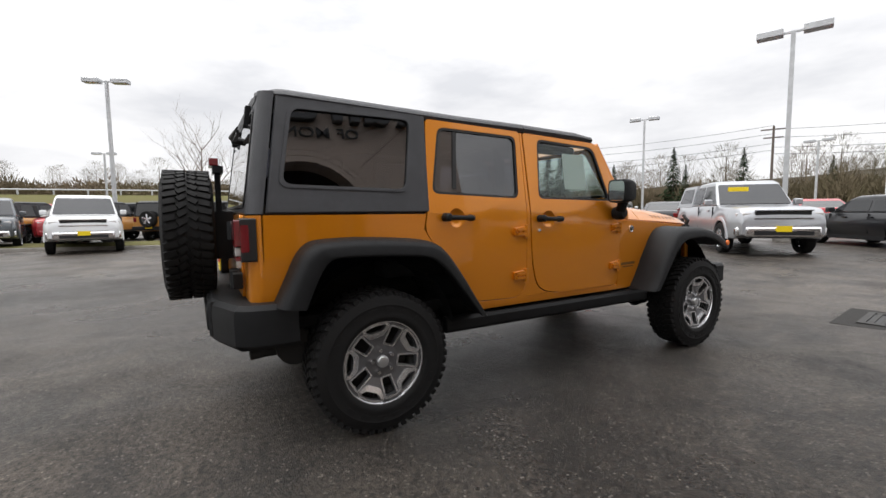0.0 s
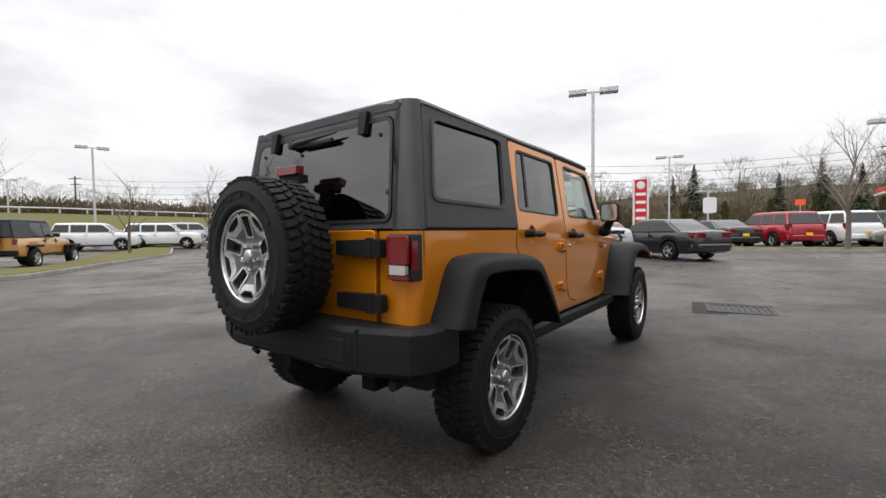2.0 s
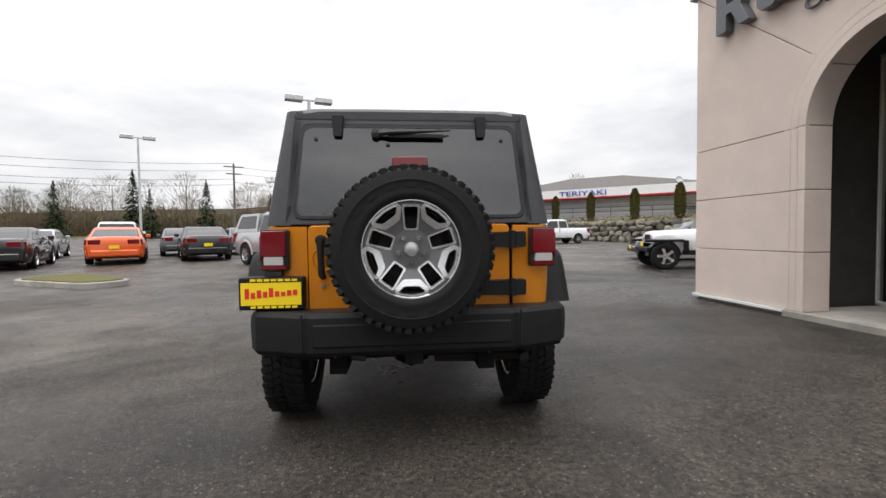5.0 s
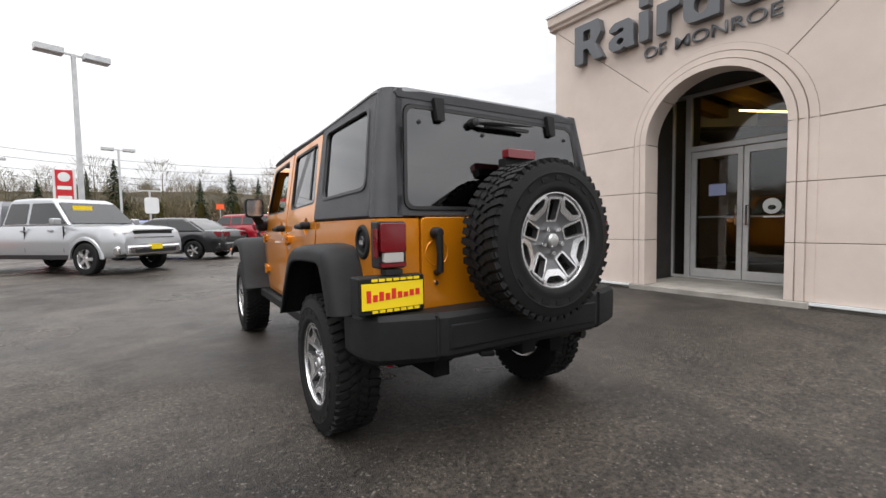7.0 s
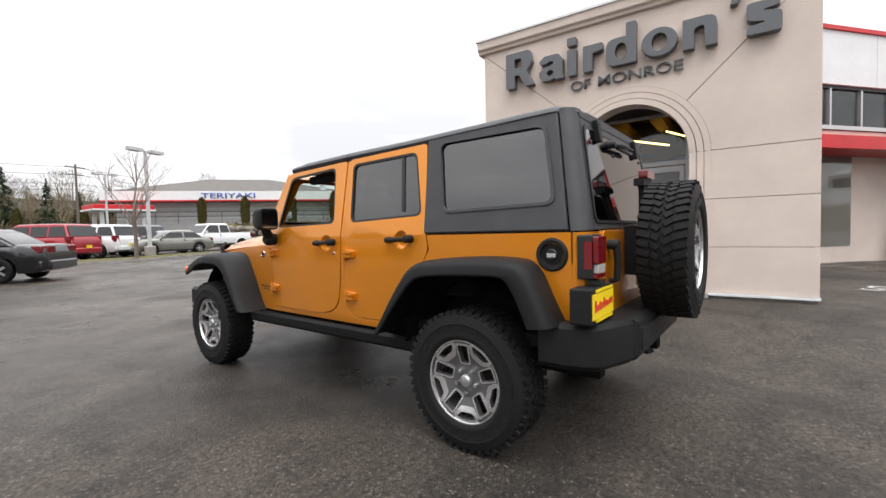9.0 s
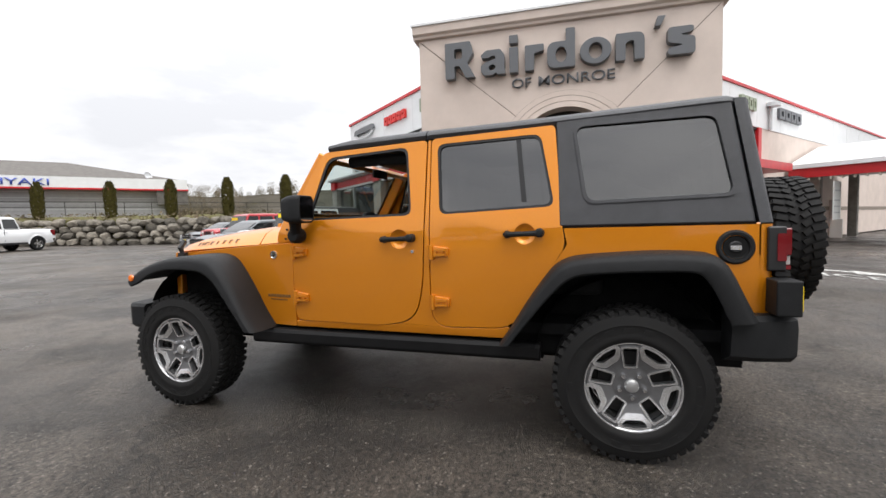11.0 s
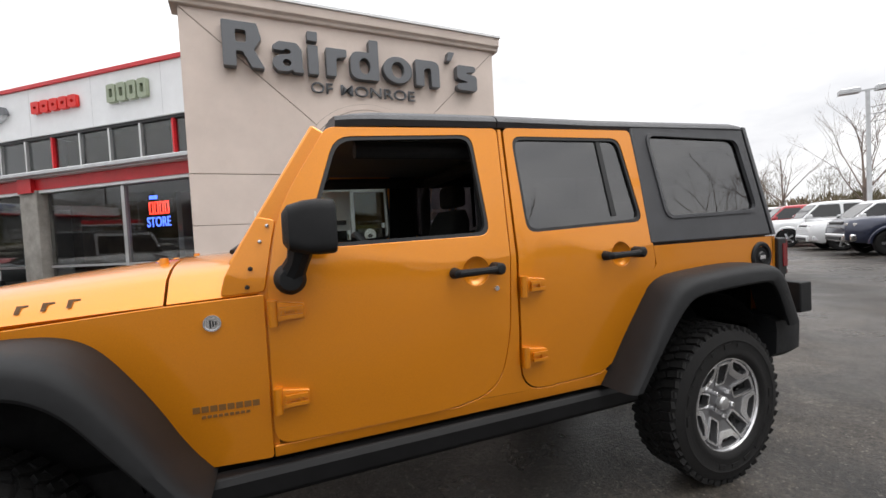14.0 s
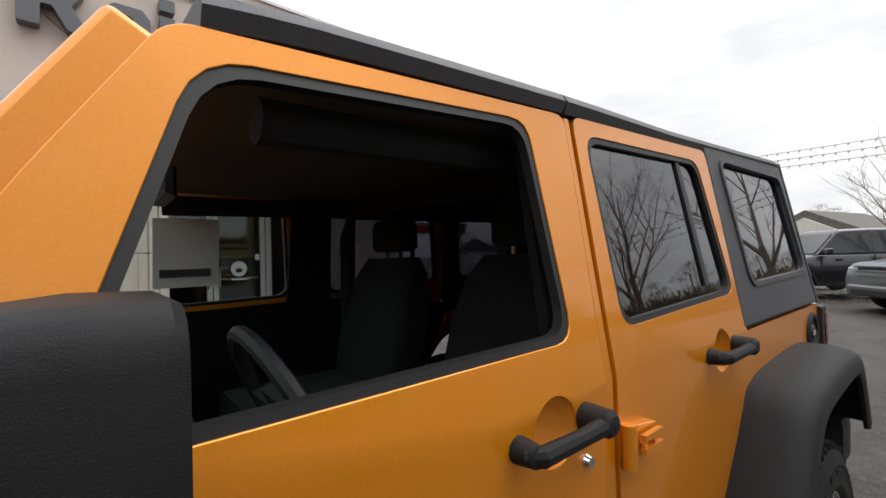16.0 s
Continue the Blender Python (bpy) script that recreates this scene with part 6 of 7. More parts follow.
    for s in (-1, 1):
        xs_ = [None] + pill + [None]
        for i in range(len(xs_) - 1):
            a0, a1 = xs_[i], xs_[i + 1]
            q = [((back_x(zb_) if a0 is None else a0 + 0.05), zb_), ((front_x(zb_) if a1 is None else a1 - 0.04), zb_), ((front_x(zt_) if a1 is None else a1 - 0.05), zt_), ((back_x(zt_) if a0 is None else a0 + 0.06), zt_)]
            if q[1][0] - q[0][0] < 0.15:
                continue
            part("side_window", slab(rounded(q, 0.04, 2), [], 0.02, lambda u, v, d: cab(u, v, s, 0.008 - d)), CAR_GLASS, co)
        for px in (pill[-1] - 0.15, pill[-1] + 0.75):
            part("door_handle", boxes((px, px + 0.16, *sorted((s * (side_w(belt - 0.15) - 0.01), s * (side_w(belt - 0.15) + 0.03))), belt - 0.17, belt - 0.13)), colour if kind != "jeep" else BLACK, bo)
        for px in (pill[-1], cf - 0.12):
            part("shut_line", boxes((px - 0.006, px + 0.006, *sorted((s * (side_w(0.8) - 0.03), s * (side_w(0.8) + 0.004))), sill + 0.15, belt - 0.04)), BLACK, bo)
        part("door_mirror", boxes((cf - 0.32, cf - 0.16, *sorted((s * (hw - 0.02), s * (hw + 0.17))), belt + 0.0, belt + 0.16)), colour if kind not in ("jeep",) else BLACK, bo, bevel=0.03)
        part("sill_trim", boxes((ra + R + 0.02, fa - R - 0.02, *sorted((s * (side_w(sill) - 0.02), s * (side_w(sill) + 0.015))), sill - 0.03, sill + 0.08)), BLACK, bo)
    slope = lambda x0, z0, x1, z1, w0, w1, off: slab(rounded([(-w0, 0.08), (w0, 0.08), (w1, 0.92), (-w1, 0.92)], 0.05, 2), [], 0.02, lambda u, v, d: (x0 + (x1 - x0) * v + (off if off > 0 else off) - (d if off > 0 else -d), u, z0 + (z1 - z0) * v))
    part("windscreen", slope(cf, belt - 0.02, rf + 0.03, roof - 0.03, hw * 0.84, hw * 0.74, 0.022), CAR_GLASS, co)
    part("rear_window", slope(cb, belt - 0.02, rb_ - 0.01, roof - 0.03, hw * 0.82, hw * 0.72, -0.022), CAR_GLASS, co)
    if sheet:
        part("price_sheet", boxes((rf + (cf - rf) * 0.35 + 0.05, rf + (cf - rf) * 0.35 + 0.06, -0.55, -0.05, roof - 0.32, roof - 0.16)), YELLOW, co, "yellow price sheet")
    # ends
    lamp_z = hood_z - 0.24
    for s in (-1, 1):
        if kind == "jeep":
            part("headlamp", lathe([(0, 0.02), (0.08, 0.01), (0.10, -0.02)], 16, pose(h - 0.09, s * 0.45, 0.92, 0, 90, 0)), CLEAR_LENS, bo)
            part("wheel_flare", boxes((ra - 0.48, ra + 0.52, *sorted((s * (hw - 0.03), s * (hw + 0.14))), r + R - 0.03, r + R + 0.05)), TRIM, bo, bevel=0.03)
            part("wheel_flare", boxes((fa - 0.5, fa + 0.55, *sorted((s * (hw - 0.03), s * (hw + 0.14))), r + R - 0.05, r + R + 0.03), (fa - 0.62, fa - 0.5, *sorted((s * (hw - 0.03), s * (hw + 0.12))), 0.5, r + R)), TRIM, bo, bevel=0.03)
            part("tail_lamp", boxes((-h + 0.08, -h + 0.16, *sorted((s * (hw - 0.16), s * (hw - 0.03))), 0.92, 1.12)), RED_LENS, bo)
        else:
            part("headlamp", boxes((h - 0.26, h - 0.035, *sorted((s * (hw - 0.46), s * (hw - 0.17))), lamp_z - 0.10, lamp_z + 0.08), (h - 0.45, h - 0.18, *sorted((s * (hw - 0.22), s * (hw - 0.085))), lamp_z - 0.09, lamp_z + 0.07)), CLEAR_LENS, bo, bevel=0.03)
            tz0, tz1 = (0.78, 0.98) if kind in ("sedan", "coupe") else ((0.85, 1.2) if kind != "van" else (0.8, 1.3))
            wide = 0.55 if kind in ("coupe", "sedan") else 0.2
            part("tail_lamp", boxes((-h - 0.002, -h + 0.16, *sorted((s * (hw - wide), s * (hw - 0.17))), tz0, tz1), (-h + 0.08, -h + 0.34, *sorted((s * (hw - 0.19), s * (hw - 0.055))), tz0 + 0.01, tz1)), RED_LENS, bo, bevel=0.02)
        for ax in (fa, ra):
            w = new("wheel")
            w.parent = t
            w.matrix_basis = pose(ax, s * (hw - 0.10 + (0.10 if kind == "jeep" else 0)), r, 90 * -s, 0, 0)
            for me in small_wheel(r, 0.23):
                ob = new(me.name.split(".")[0], me)
                ob.parent = w
            part("wheel_well", loft([[(ax + (R - 0.01) * math.cos(a), s * yy, r + (R - 0.01) * math.sin(a)) for yy in (hw - 0.03, hw - 0.40)] for a in [math.pi * k / 10 for k in range(11)]], closed=False, caps=False), BLACK, bo, smooth=False)
    gw = hw * 0.5 if kind != "pickup" else hw * 0.58
    gz0, gz1 = (lamp_z - 0.12, lamp_z + 0.10) if kind != "pickup" else (lamp_z - 0.26, lamp_z + 0.12)
    if kind == "jeep":
        part("grille", boxes(*[(h - 0.11, h - 0.085, q * 0.09 - 0.025, q * 0.09 + 0.025, 0.78, 1.02) for q in range(-3, 4)]), BLACK, bo)
        part("front_bumper", boxes((h - 0.12, h + 0.10, -hw + 0.05, hw - 0.05, 0.50, 0.64)), TRIM, bo, bevel=0.03)
        part("rear_bumper", boxes((-h - 0.02, -h + 0.16, -hw, hw, 0.54, 0.72)), TRIM, bo, bevel=0.03)
        sp = new("spare_wheel")
        sp.parent = t
        sp.matrix_basis = pose(-h - 0.03, 0.0, 1.05, 0, -90, 0)
        for me in small_wheel(0.38, 0.22):
            ob = new(me.name.split(".")[0], me)
            ob.parent = sp
    else:
        part("grille", boxes((h - 0.08, h - 0.005 if kind in ("sedan", "coupe") else h - 0.02, -gw, gw, gz0, gz1)), BLACK, bo, bevel=0.02)
        part("grille_bar", boxes(*[(h - 0.03, h + 0.012, -gw - 0.02, gw + 0.02, q - 0.014, q + 0.014) for q in (gz0, (gz0 + gz1) / 2, gz1)]), CHROME if kind in ("pickup", "sedan") else colour, bo)
        part("front_bumper", boxes((h - 0.14, h + 0.045, -hw + 0.22, hw - 0.22, sill + 0.05, sill + 0.30), (h - 0.42, h - 0.09, -hw + 0.06, hw - 0.06, sill + 0.06, sill + 0.29)), CHROME if kind == "pickup" else colour, bo, bevel=0.05)
        part("air_intake", boxes((h + 0.03, h + 0.065, -hw * 0.6, hw * 0.6, sill + 0.10, sill + 0.20)), BLACK, bo)
        part("rear_bumper", boxes((-h - 0.045, -h + 0.14, -hw + 0.22, hw - 0.22, sill + 0.08, sill + 0.34), (-h + 0.09, -h + 0.42, -hw + 0.06, hw - 0.06, sill + 0.09, sill + 0.33)), CHROME if kind == "pickup" else colour, bo, bevel=0.05)
    if plate:
        part("plate", boxes((h + 0.066, h + 0.072, -0.16, 0.16, sill + 0.18, sill + 0.32)), YELLOW, bo, "yellow dealer plate")
        part("plate", boxes((-h - 0.058, -h - 0.052, -0.16, 0.16, 0.62, 0.76)), YELLOW, bo, "yellow dealer plate")
    if kind == "pickup":
        part("load_bed", boxes((-h + 0.12, cb - 0.10, -hw + 0.18, hw - 0.18, belt - 0.012, belt + 0.003)), BLACK, bo)
        if canopy:
            cp = bmesh.new()
            loft([[cab(-h + 0.12, belt - 0.02, s), cab(-h + 0.42, roof - 0.06, s), cab(-h + 0.55, roof - 0.01, s), cab(cb - 0.12, roof - 0.01, s), cab(cb - 0.06, belt - 0.02, s)] for s in (-1, -0.85, 0.85, 1)], bm=cp)
            cpo = part("bed_canopy", cp, colour, t, "body-coloured bed canopy")
            for s in (-1, 1):
                q = [(-h + 0.36, zb_ + 0.06), (cb - 0.22, zb_ + 0.06), (cb - 0.26, zt_), (-h + 0.56, zt_)]
                part("side_window", slab(rounded(q, 0.06, 2), [], 0.02, lambda u, v, d: cab(u, v, s, 0.008 - d)), CAR_GLASS, cpo)
    return t


SILV, WHT, BLK, RED = paint("silver", (0.42, 0.43, 0.45), 0.5), paint("white", (0.72, 0.73, 0.74), 0.0), paint("black", (0.012, 0.012, 0.014), 0.2), paint("red", (0.40, 0.012, 0.02), 0.1)
GRY, TAN, ORG, BLU, CHM, MAR = paint("grey", (0.10, 0.11, 0.12), 0.5), paint("tan_orange", (0.55, 0.26, 0.06), 0.1), paint("bright_orange", (0.75, 0.11, 0.01), 0.1), paint("blue", (0.02, 0.07, 0.36), 0.3), paint("champagne", (0.26, 0.26, 0.23), 0.5), paint("dark_red", (0.33, 0.008, 0.02), 0.2)
vehicle("pickup", SILV, -3.95, 13.3, -45, "silver crew-cab pickup with a matching bed canopy", canopy=True, sheet=True)
vehicle("sedan", BLK, -1.45, 16.6, 144, "black four-door sedan parked in the aisle", plate=False)
for i, (kd, co, x, y, tn, lb) in enumerate((
        ("suv", MAR, 2.1, 27.4, 125, "dark red family SUV parked by the grass island"),
        ("suv", WHT, 4.4, 29.2, 125, "white family SUV parked by the grass island"),
        ("suv", GRY, 6.8, 31.6, 125, "dark grey SUV parked behind the island"),
        ("sedan", CHM, 8.1, 28.2, 190, "pale champagne old sedan beside the island"),
        ("pickup", WHT, 12.2, 31.6, 190, "white pickup truck with dark lower cladding"),
        ("coupe", BLK, -0.4, 26.3, 125, "black sports coupe with wide red lamps"),
        ("coupe", BLU, -3.0, 25.2, 125, "blue sports coupe in the parked row"),
        ("coupe", RED, -6.0, 24.2, 125, "red sports coupe in the parked row"),
        ("coupe", BLK, -9.4, 18.4, 118, "black sports coupe with yellow plate"),
        ("coupe", ORG, -12.2, 16.9, 118, "bright orange sports coupe with yellow plate"),
        ("coupe", BLK, -14.6, 14.6, 118, "black sports coupe beside an orange one"),
        ("sedan", GRY, -12.6, 22.8, 118, "dark grey sedan in the second row"),
        ("suv", WHT, -15.6, 22.6, 118, "white SUV in the second row"),
        ("sedan", GRY, -9.5, 23.5, 118, "grey sedan in the second row"),
        ("sedan", SILV, -18.5, 21.0, 118, "silver sedan in the second row"),
        ("sedan", RED, -17.6, 17.6, 118, "red sedan in the second row"),
        ("pickup", WHT, -17.4, -4.3, 8, "white heavy-duty pickup with chrome bumper"),
        ("pickup", GRY, -20.6, -7.9, 12, "dark grey heavy-duty pickup with chrome bumper"),
        ("suv", RED, -24.5, -6.5, 12, "red SUV behind the pickups"),
        ("suv", WHT, -34.0, 7.2, 60, "white SUV in the far western row"),
        ("suv", WHT, -33.0, 10.8, 60, "white SUV in the far western row"),
        ("suv", SILV, -38.0, 15.0, 60, "silver SUV in the far western row"),
        ("sedan", WHT, -36.5, 12.6, 60, "white sedan in the far western row"),
        ("sedan", WHT, -60.0, 41.0, 215, "white sedan on the far road"),
        ("sedan", RED, -46.0, 33.5, 125, "red sedan leaving on the far road"))):
    vehicle(kd, co, x, y, tn, lb, plate=kd in ("coupe", "suv", "pickup") and x > -30 and co is not CHM)
for k in range(5):
    vehicle("jeep", TAN, -21.6 - 0.75 * k, 1.6 - 3.0 * k, 146, "tan-orange off-roader with black top and rear spare wheel", soft_top=True, group="parked off-roaders")
vehicle("jeep", BLK, -31.5, 15.2, 150, "black off-roader with a rear spare wheel", soft_top=True, group="parked off-roaders")
vehicle("jeep", BLK, -25.5, -2.4, 146, "black off-roader with a rear spare wheel", soft_top=True, group="parked off-roaders")
vehicle("jeep", WHT, 9.6, 9.35, 163, "white off-roader with a black top and yellow sheet", soft_top=True, sheet=True, group="parked off-roaders")
vehicle("sedan", GRY, 11.3, 12.7, 163, "dark grey luxury sedan with chrome grille", group="parked vehicles")
vehicle("jeep", RED, 15.2, 16.6, 163, "red off-roader with a yellow sheet", sheet=True, group="parked off-roaders")
vehicle("sedan", GRY, 17.6, 20.2, 163, "dark blue-grey sedan by the stone wall")
for i, (kd, co, lb) in enumerate((("pickup", BLK, "black pickup truck with alloy wheels"), ("pickup", paint("dark_blue", (0.02, 0.025, 0.05), 0.3), "dark blue pickup truck with a grey bumper"), ("suv", WHT, "white SUV with roof rails"), ("pickup", WHT, "white pickup truck in the southern row"), ("pickup", RED, "red pickup truck in the southern row"), ("van", WHT, "white van at the end of the southern row"))):
    vehicle(kd, co, 1.3 + 2.55 * i, -15.3 - 2.05 * i, 42, lb, plate=False)
vehicle("suv", GRY, -1.6, -12.6, 42, "dark SUV in the southern row", plate=False)
vehicle("sedan", SILV, 26, -30, 60, "silver sedan by the far house", plate=False)
# ---- lamps, planting, walls, neighbours and distance ----
def at_ground(x, y):
    return (x, y, ground_z(x, y))


def lamp_post(x, y, top, turn, label="grey steel lot lamp with two box heads"):
    z = ground_z(x, y)
    t = thing("lot_lamp", x, y, z, turn, label, "street lamp", "lot lamps")
    h = top - z
    part("base", lathe([(0, 0), (0.28, 0), (0.28, 0.55), (0.24, 0.6), (0, 0.6)], 16), CONCRETE, t)
    part("pole", loft([[(a, b, zz) for a, b in ((-w, -w), (w, -w), (w, w), (-w, w))] for zz, w in ((0.6, 0.075), (h, 0.06))]), POLE_GREY, t)
    part("arm", boxes((-0.75, 0.75, -0.03, 0.03, h - 0.06, h)), POLE_GREY, t)
    for s in (-1, 1):
        head = part("lamp_head", loft([[(s * 0.62 + p[0], p[1], zz) for p in rounded([(-0.36 * g, -0.22 * g), (0.36 * g, -0.22 * g), (0.36 * g, 0.22 * g), (-0.36 * g, 0.22 * g)], 0.04, 2)] for zz, g in ((h - 0.10, 1.0), (h + 0.08, 1.0), (h + 0.14, 0.8))]), POLE_GREY, t, "box lamp head")
        part("lens", boxes((s * 0.62 - 0.28, s * 0.62 + 0.28, -0.16, 0.16, h - 0.112, h - 0.10)), CLEAR_LENS, head)
    return t


for x, y, top, turn in ((-4.0, 16.45, 7.0, 20), (-4.4, 36.2, 6.9, 10), (6.55, 26.6, 6.1, 20), (-17.4, 27.7, 7.75, 30), (-37.2, 7.9, 7.6, 80), (8.3, -22.9, 6.7, 40), (-23.7, -4.2, 7.7, 70), (-48.0, -7.8, 7.0, 70), (9.8, 46, 7.0, 10), (20.9, -33, 6.7, 40), (-42.0, 28.0, 8.2, 60), (-13, 44, 6.8, 0), (14, 55, 7, 0), (-70, 8, 8, 70), (-12, -13, 7.0, 30)):
    lamp_post(x, y, top, turn)


def branch(bm, p, d, length, rad, depth, rng, twigs):
    pts, r = [p.copy()], [rad]
    q, dd = p.copy(), d.copy()
    for k in range(3):
        dd = (dd + Vector((rng.uniform(-1, 1), rng.uniform(-1, 1), rng.uniform(-0.2, 0.6))) * 0.16).normalized()
        q = q + dd * (length / 3)
        pts.append(q.copy())
        r.append(rad * (1 - 0.25 * (k + 1)))
    tube(pts, r, 6 if depth > 1 else 3, bm)
    if depth <= 0:
        return
    for k in range(rng.randint(3, 4)):
        f = rng.uniform(0.35, 1.0)
        i = min(2, int(f * 3))
        base = pts[i].lerp(pts[i + 1], f * 3 - i)
        a = rng.uniform(0, 2 * math.pi)
        out = (dd + Vector((math.cos(a), math.sin(a), rng.uniform(0.0, 0.5))) * rng.uniform(0.55, 0.95)).normalized()
        branch(bm, base, out, length * rng.uniform(0.5, 0.75), rad * 0.42, depth - 1, rng, twigs)


def bare_tree(x, y, height, seed, label="leafless young maple with fine grey twigs", depth=4):
    rng = random.Random(seed)
    t = thing("bare_tree", x, y, ground_z(x, y), 0, label, "tree", "bare trees")
    trunk, crown = bmesh.new(), bmesh.new()
    tube([(0, 0, -0.1), (0.02, 0, height * 0.15), (0.0, 0.03, height * 0.34)], [height * 0.017, height * 0.014, height * 0.012], 8, trunk)
    for k in range(6):
        a = 2 * math.pi * k / 6 + rng.uniform(-0.3, 0.3)
        d = Vector((math.cos(a) * 0.75, math.sin(a) * 0.75, rng.uniform(0.7, 1.3))).normalized()
        branch(crown, Vector((0, 0.02, height * rng.uniform(0.22, 0.34))), d, height * rng.uniform(0.30, 0.38), height * 0.006, depth - 1, rng, crown)
    branch(crown, Vector((0, 0.03, height * 0.33)), Vector((0, 0, 1)), height * 0.40, height * 0.009, depth - 1, rng, crown)
    part("trunk", trunk, BARK, t)
    part("crown", crown, TWIG, t)
    return t


for k, (x, y, hh) in enumerate(((-19.5, -0.5, 6.0), (4.6, 22.5, 6.3), (-30.5, 12.8, 6.0), (11.5, -30, 8.5), (18, -34, 8), (-5, -32, 8), (2, -36, 9), (-26, 6.5, 5.5))):
    bare_tree(x, y, hh, 11 + k, depth=4 if k < 4 else 3)
for k, (x, y) in enumerate(((-12, -20), (-16, -9), (-22, -16), (-8.5, -14), (-5, -17))):
    bare_tree(x, y, 8.5, 41 + k, depth=3 if k < 3 else 4)


def conifer(x, y, height, seed, label="dark green fir tree"):
    rng = random.Random(seed)
    t = thing("fir_tree", x, y, ground_z(x, y), 0, label, "tree", "fir trees")
    part("trunk", tube([(0, 0, -0.1), (0, 0, height * 0.9)], [height * 0.018, 0.02], 6), BARK, t)
    bm = bmesh.new()
    for k in range(1100):
        f = 1 - (1 - rng.random()) ** 0.62 if rng.random() < 0.8 else rng.uniform(0.7, 1.0)
        z = height * (0.07 + 0.93 * f)
        tier = 0.82 + 0.18 * math.sin(f * 38 + seed)
        rad = height * 0.24 * (1 - f) ** 0.9 * tier * rng.uniform(0.35, 1.08)
        a = rng.uniform(0, 2 * math.pi)
        p = Vector((rad * math.cos(a), rad * math.sin(a), z - rad * 0.28))
        s = height * rng.uniform(0.012, 0.030) * (1.15 - 0.75 * f)
        u = Vector((math.cos(a), math.sin(a), rng.uniform(-0.7, -0.1))) * s * 1.7
        w = Vector((-math.sin(a), math.cos(a), rng.uniform(-0.6, 0.6))) * s * 0.7
        bm.faces.new([bm.verts.new(p - u), bm.verts.new(p + w), bm.verts.new(p + u), bm.verts.new(p - w)])
    part("crown", bm, CONIFER, t, smooth=False)
    return t


for k, (x, y, hh) in enumerate(((12, 80, 9.5), (16, 82, 8), (28, 84, 9), (34, 84, 8), (22, 90, 10), (-60, 62, 12), (-72, 70, 14), (-84, 60, 15), (-1, -29, 7.5), (-4.5, -27, 6.5), (13.4, -4.4, 2.8), (-8.9, 86.7, 12.2), (-19, 90, 9), (-13.5, 94.7, 11), (-33, 74, 10), (-41, 72, 8), (-47, 78, 12), (3, 80, 9), (40, 78, 9), (45, 84, 12), (52, 82, 10), (-26, 86, 9), (-54, 70, 9), (-62, 66, 7), (8, 83, 11))):
    conifer(x, y, hh, 70 + k)


def cypress(x, y, z, height, seed):
    rng = random.Random(seed)
    t = thing("cypress", x, y, z, 0, "narrow clipped olive-brown columnar cypress on the bank", "shrub", "columnar cypresses")
    bm = bmesh.new()
    for k in range(1300):
        f = rng.random()
        rad = (0.42 * min(1.0, 4 * (1.02 - f)) ** 0.5 * (0.75 + 0.25 * min(1, f * 5))) * rng.uniform(0.72, 1.05)
        a = rng.uniform(0, 2 * math.pi)
        p = Vector((rad * math.cos(a), rad * math.sin(a), 0.05 + f * height))
        s = rng.uniform(0.05, 0.10)
        u = Vector((math.cos(a) * 0.3, math.sin(a) * 0.3, 1)) * s * 1.4
        w = Vector((-math.sin(a), math.cos(a), rng.uniform(-0.5, 0.5))) * s * 0.7
        bm.faces.new([bm.verts.new(p - u), bm.verts.new(p + w), bm.verts.new(p + u), bm.verts.new(p - w)])
    part("foliage", bm, CYPRESS, t, smooth=False)
    part("stem", tube([(0, 0, -0.2), (0, 0, height * 0.8)], 0.05, 6), BARK, t)


# boulder retaining wall with planted top
WALL = [Vector((23.5, 12.0)), Vector((21.6, 20.0)), Vector((20.6, 28.0)), Vector((18.4, 36.0)), Vector((15.5, 43.0))]
rw_ = thing("stone_retaining_wall", 0, 0, 0, 0, "rough grey boulder retaining wall under a planted bank", "wall", kind="structure")
rng = random.Random(5)
stones = []
for v in range(6):
    bm = bmesh.new()
    bmesh.ops.create_icosphere(bm, subdivisions=2, radius=0.5)
    for q in bm.verts:
        nn = q.co.normalized()
        q.co = nn * (0.5 * (1 + 0.42 * noise.noise(nn * 2.6 + Vector((v * 7.3, 0, 0)))))
        q.co.x, q.co.y, q.co.z = max(-0.42, min(0.42, q.co.x)), max(-0.42, min(0.42, q.co.y)), max(-0.40, min(0.40, q.co.z))
    stones.append(mesh_of("stone", bm, STONE))
bank = bmesh.new()
rows_, lens = [], 0
pl = []
for a, b in zip(WALL, WALL[1:]):
    n = int((b - a).length / 0.85)
    pl += [a.lerp(b, k / n) for k in range(n)]
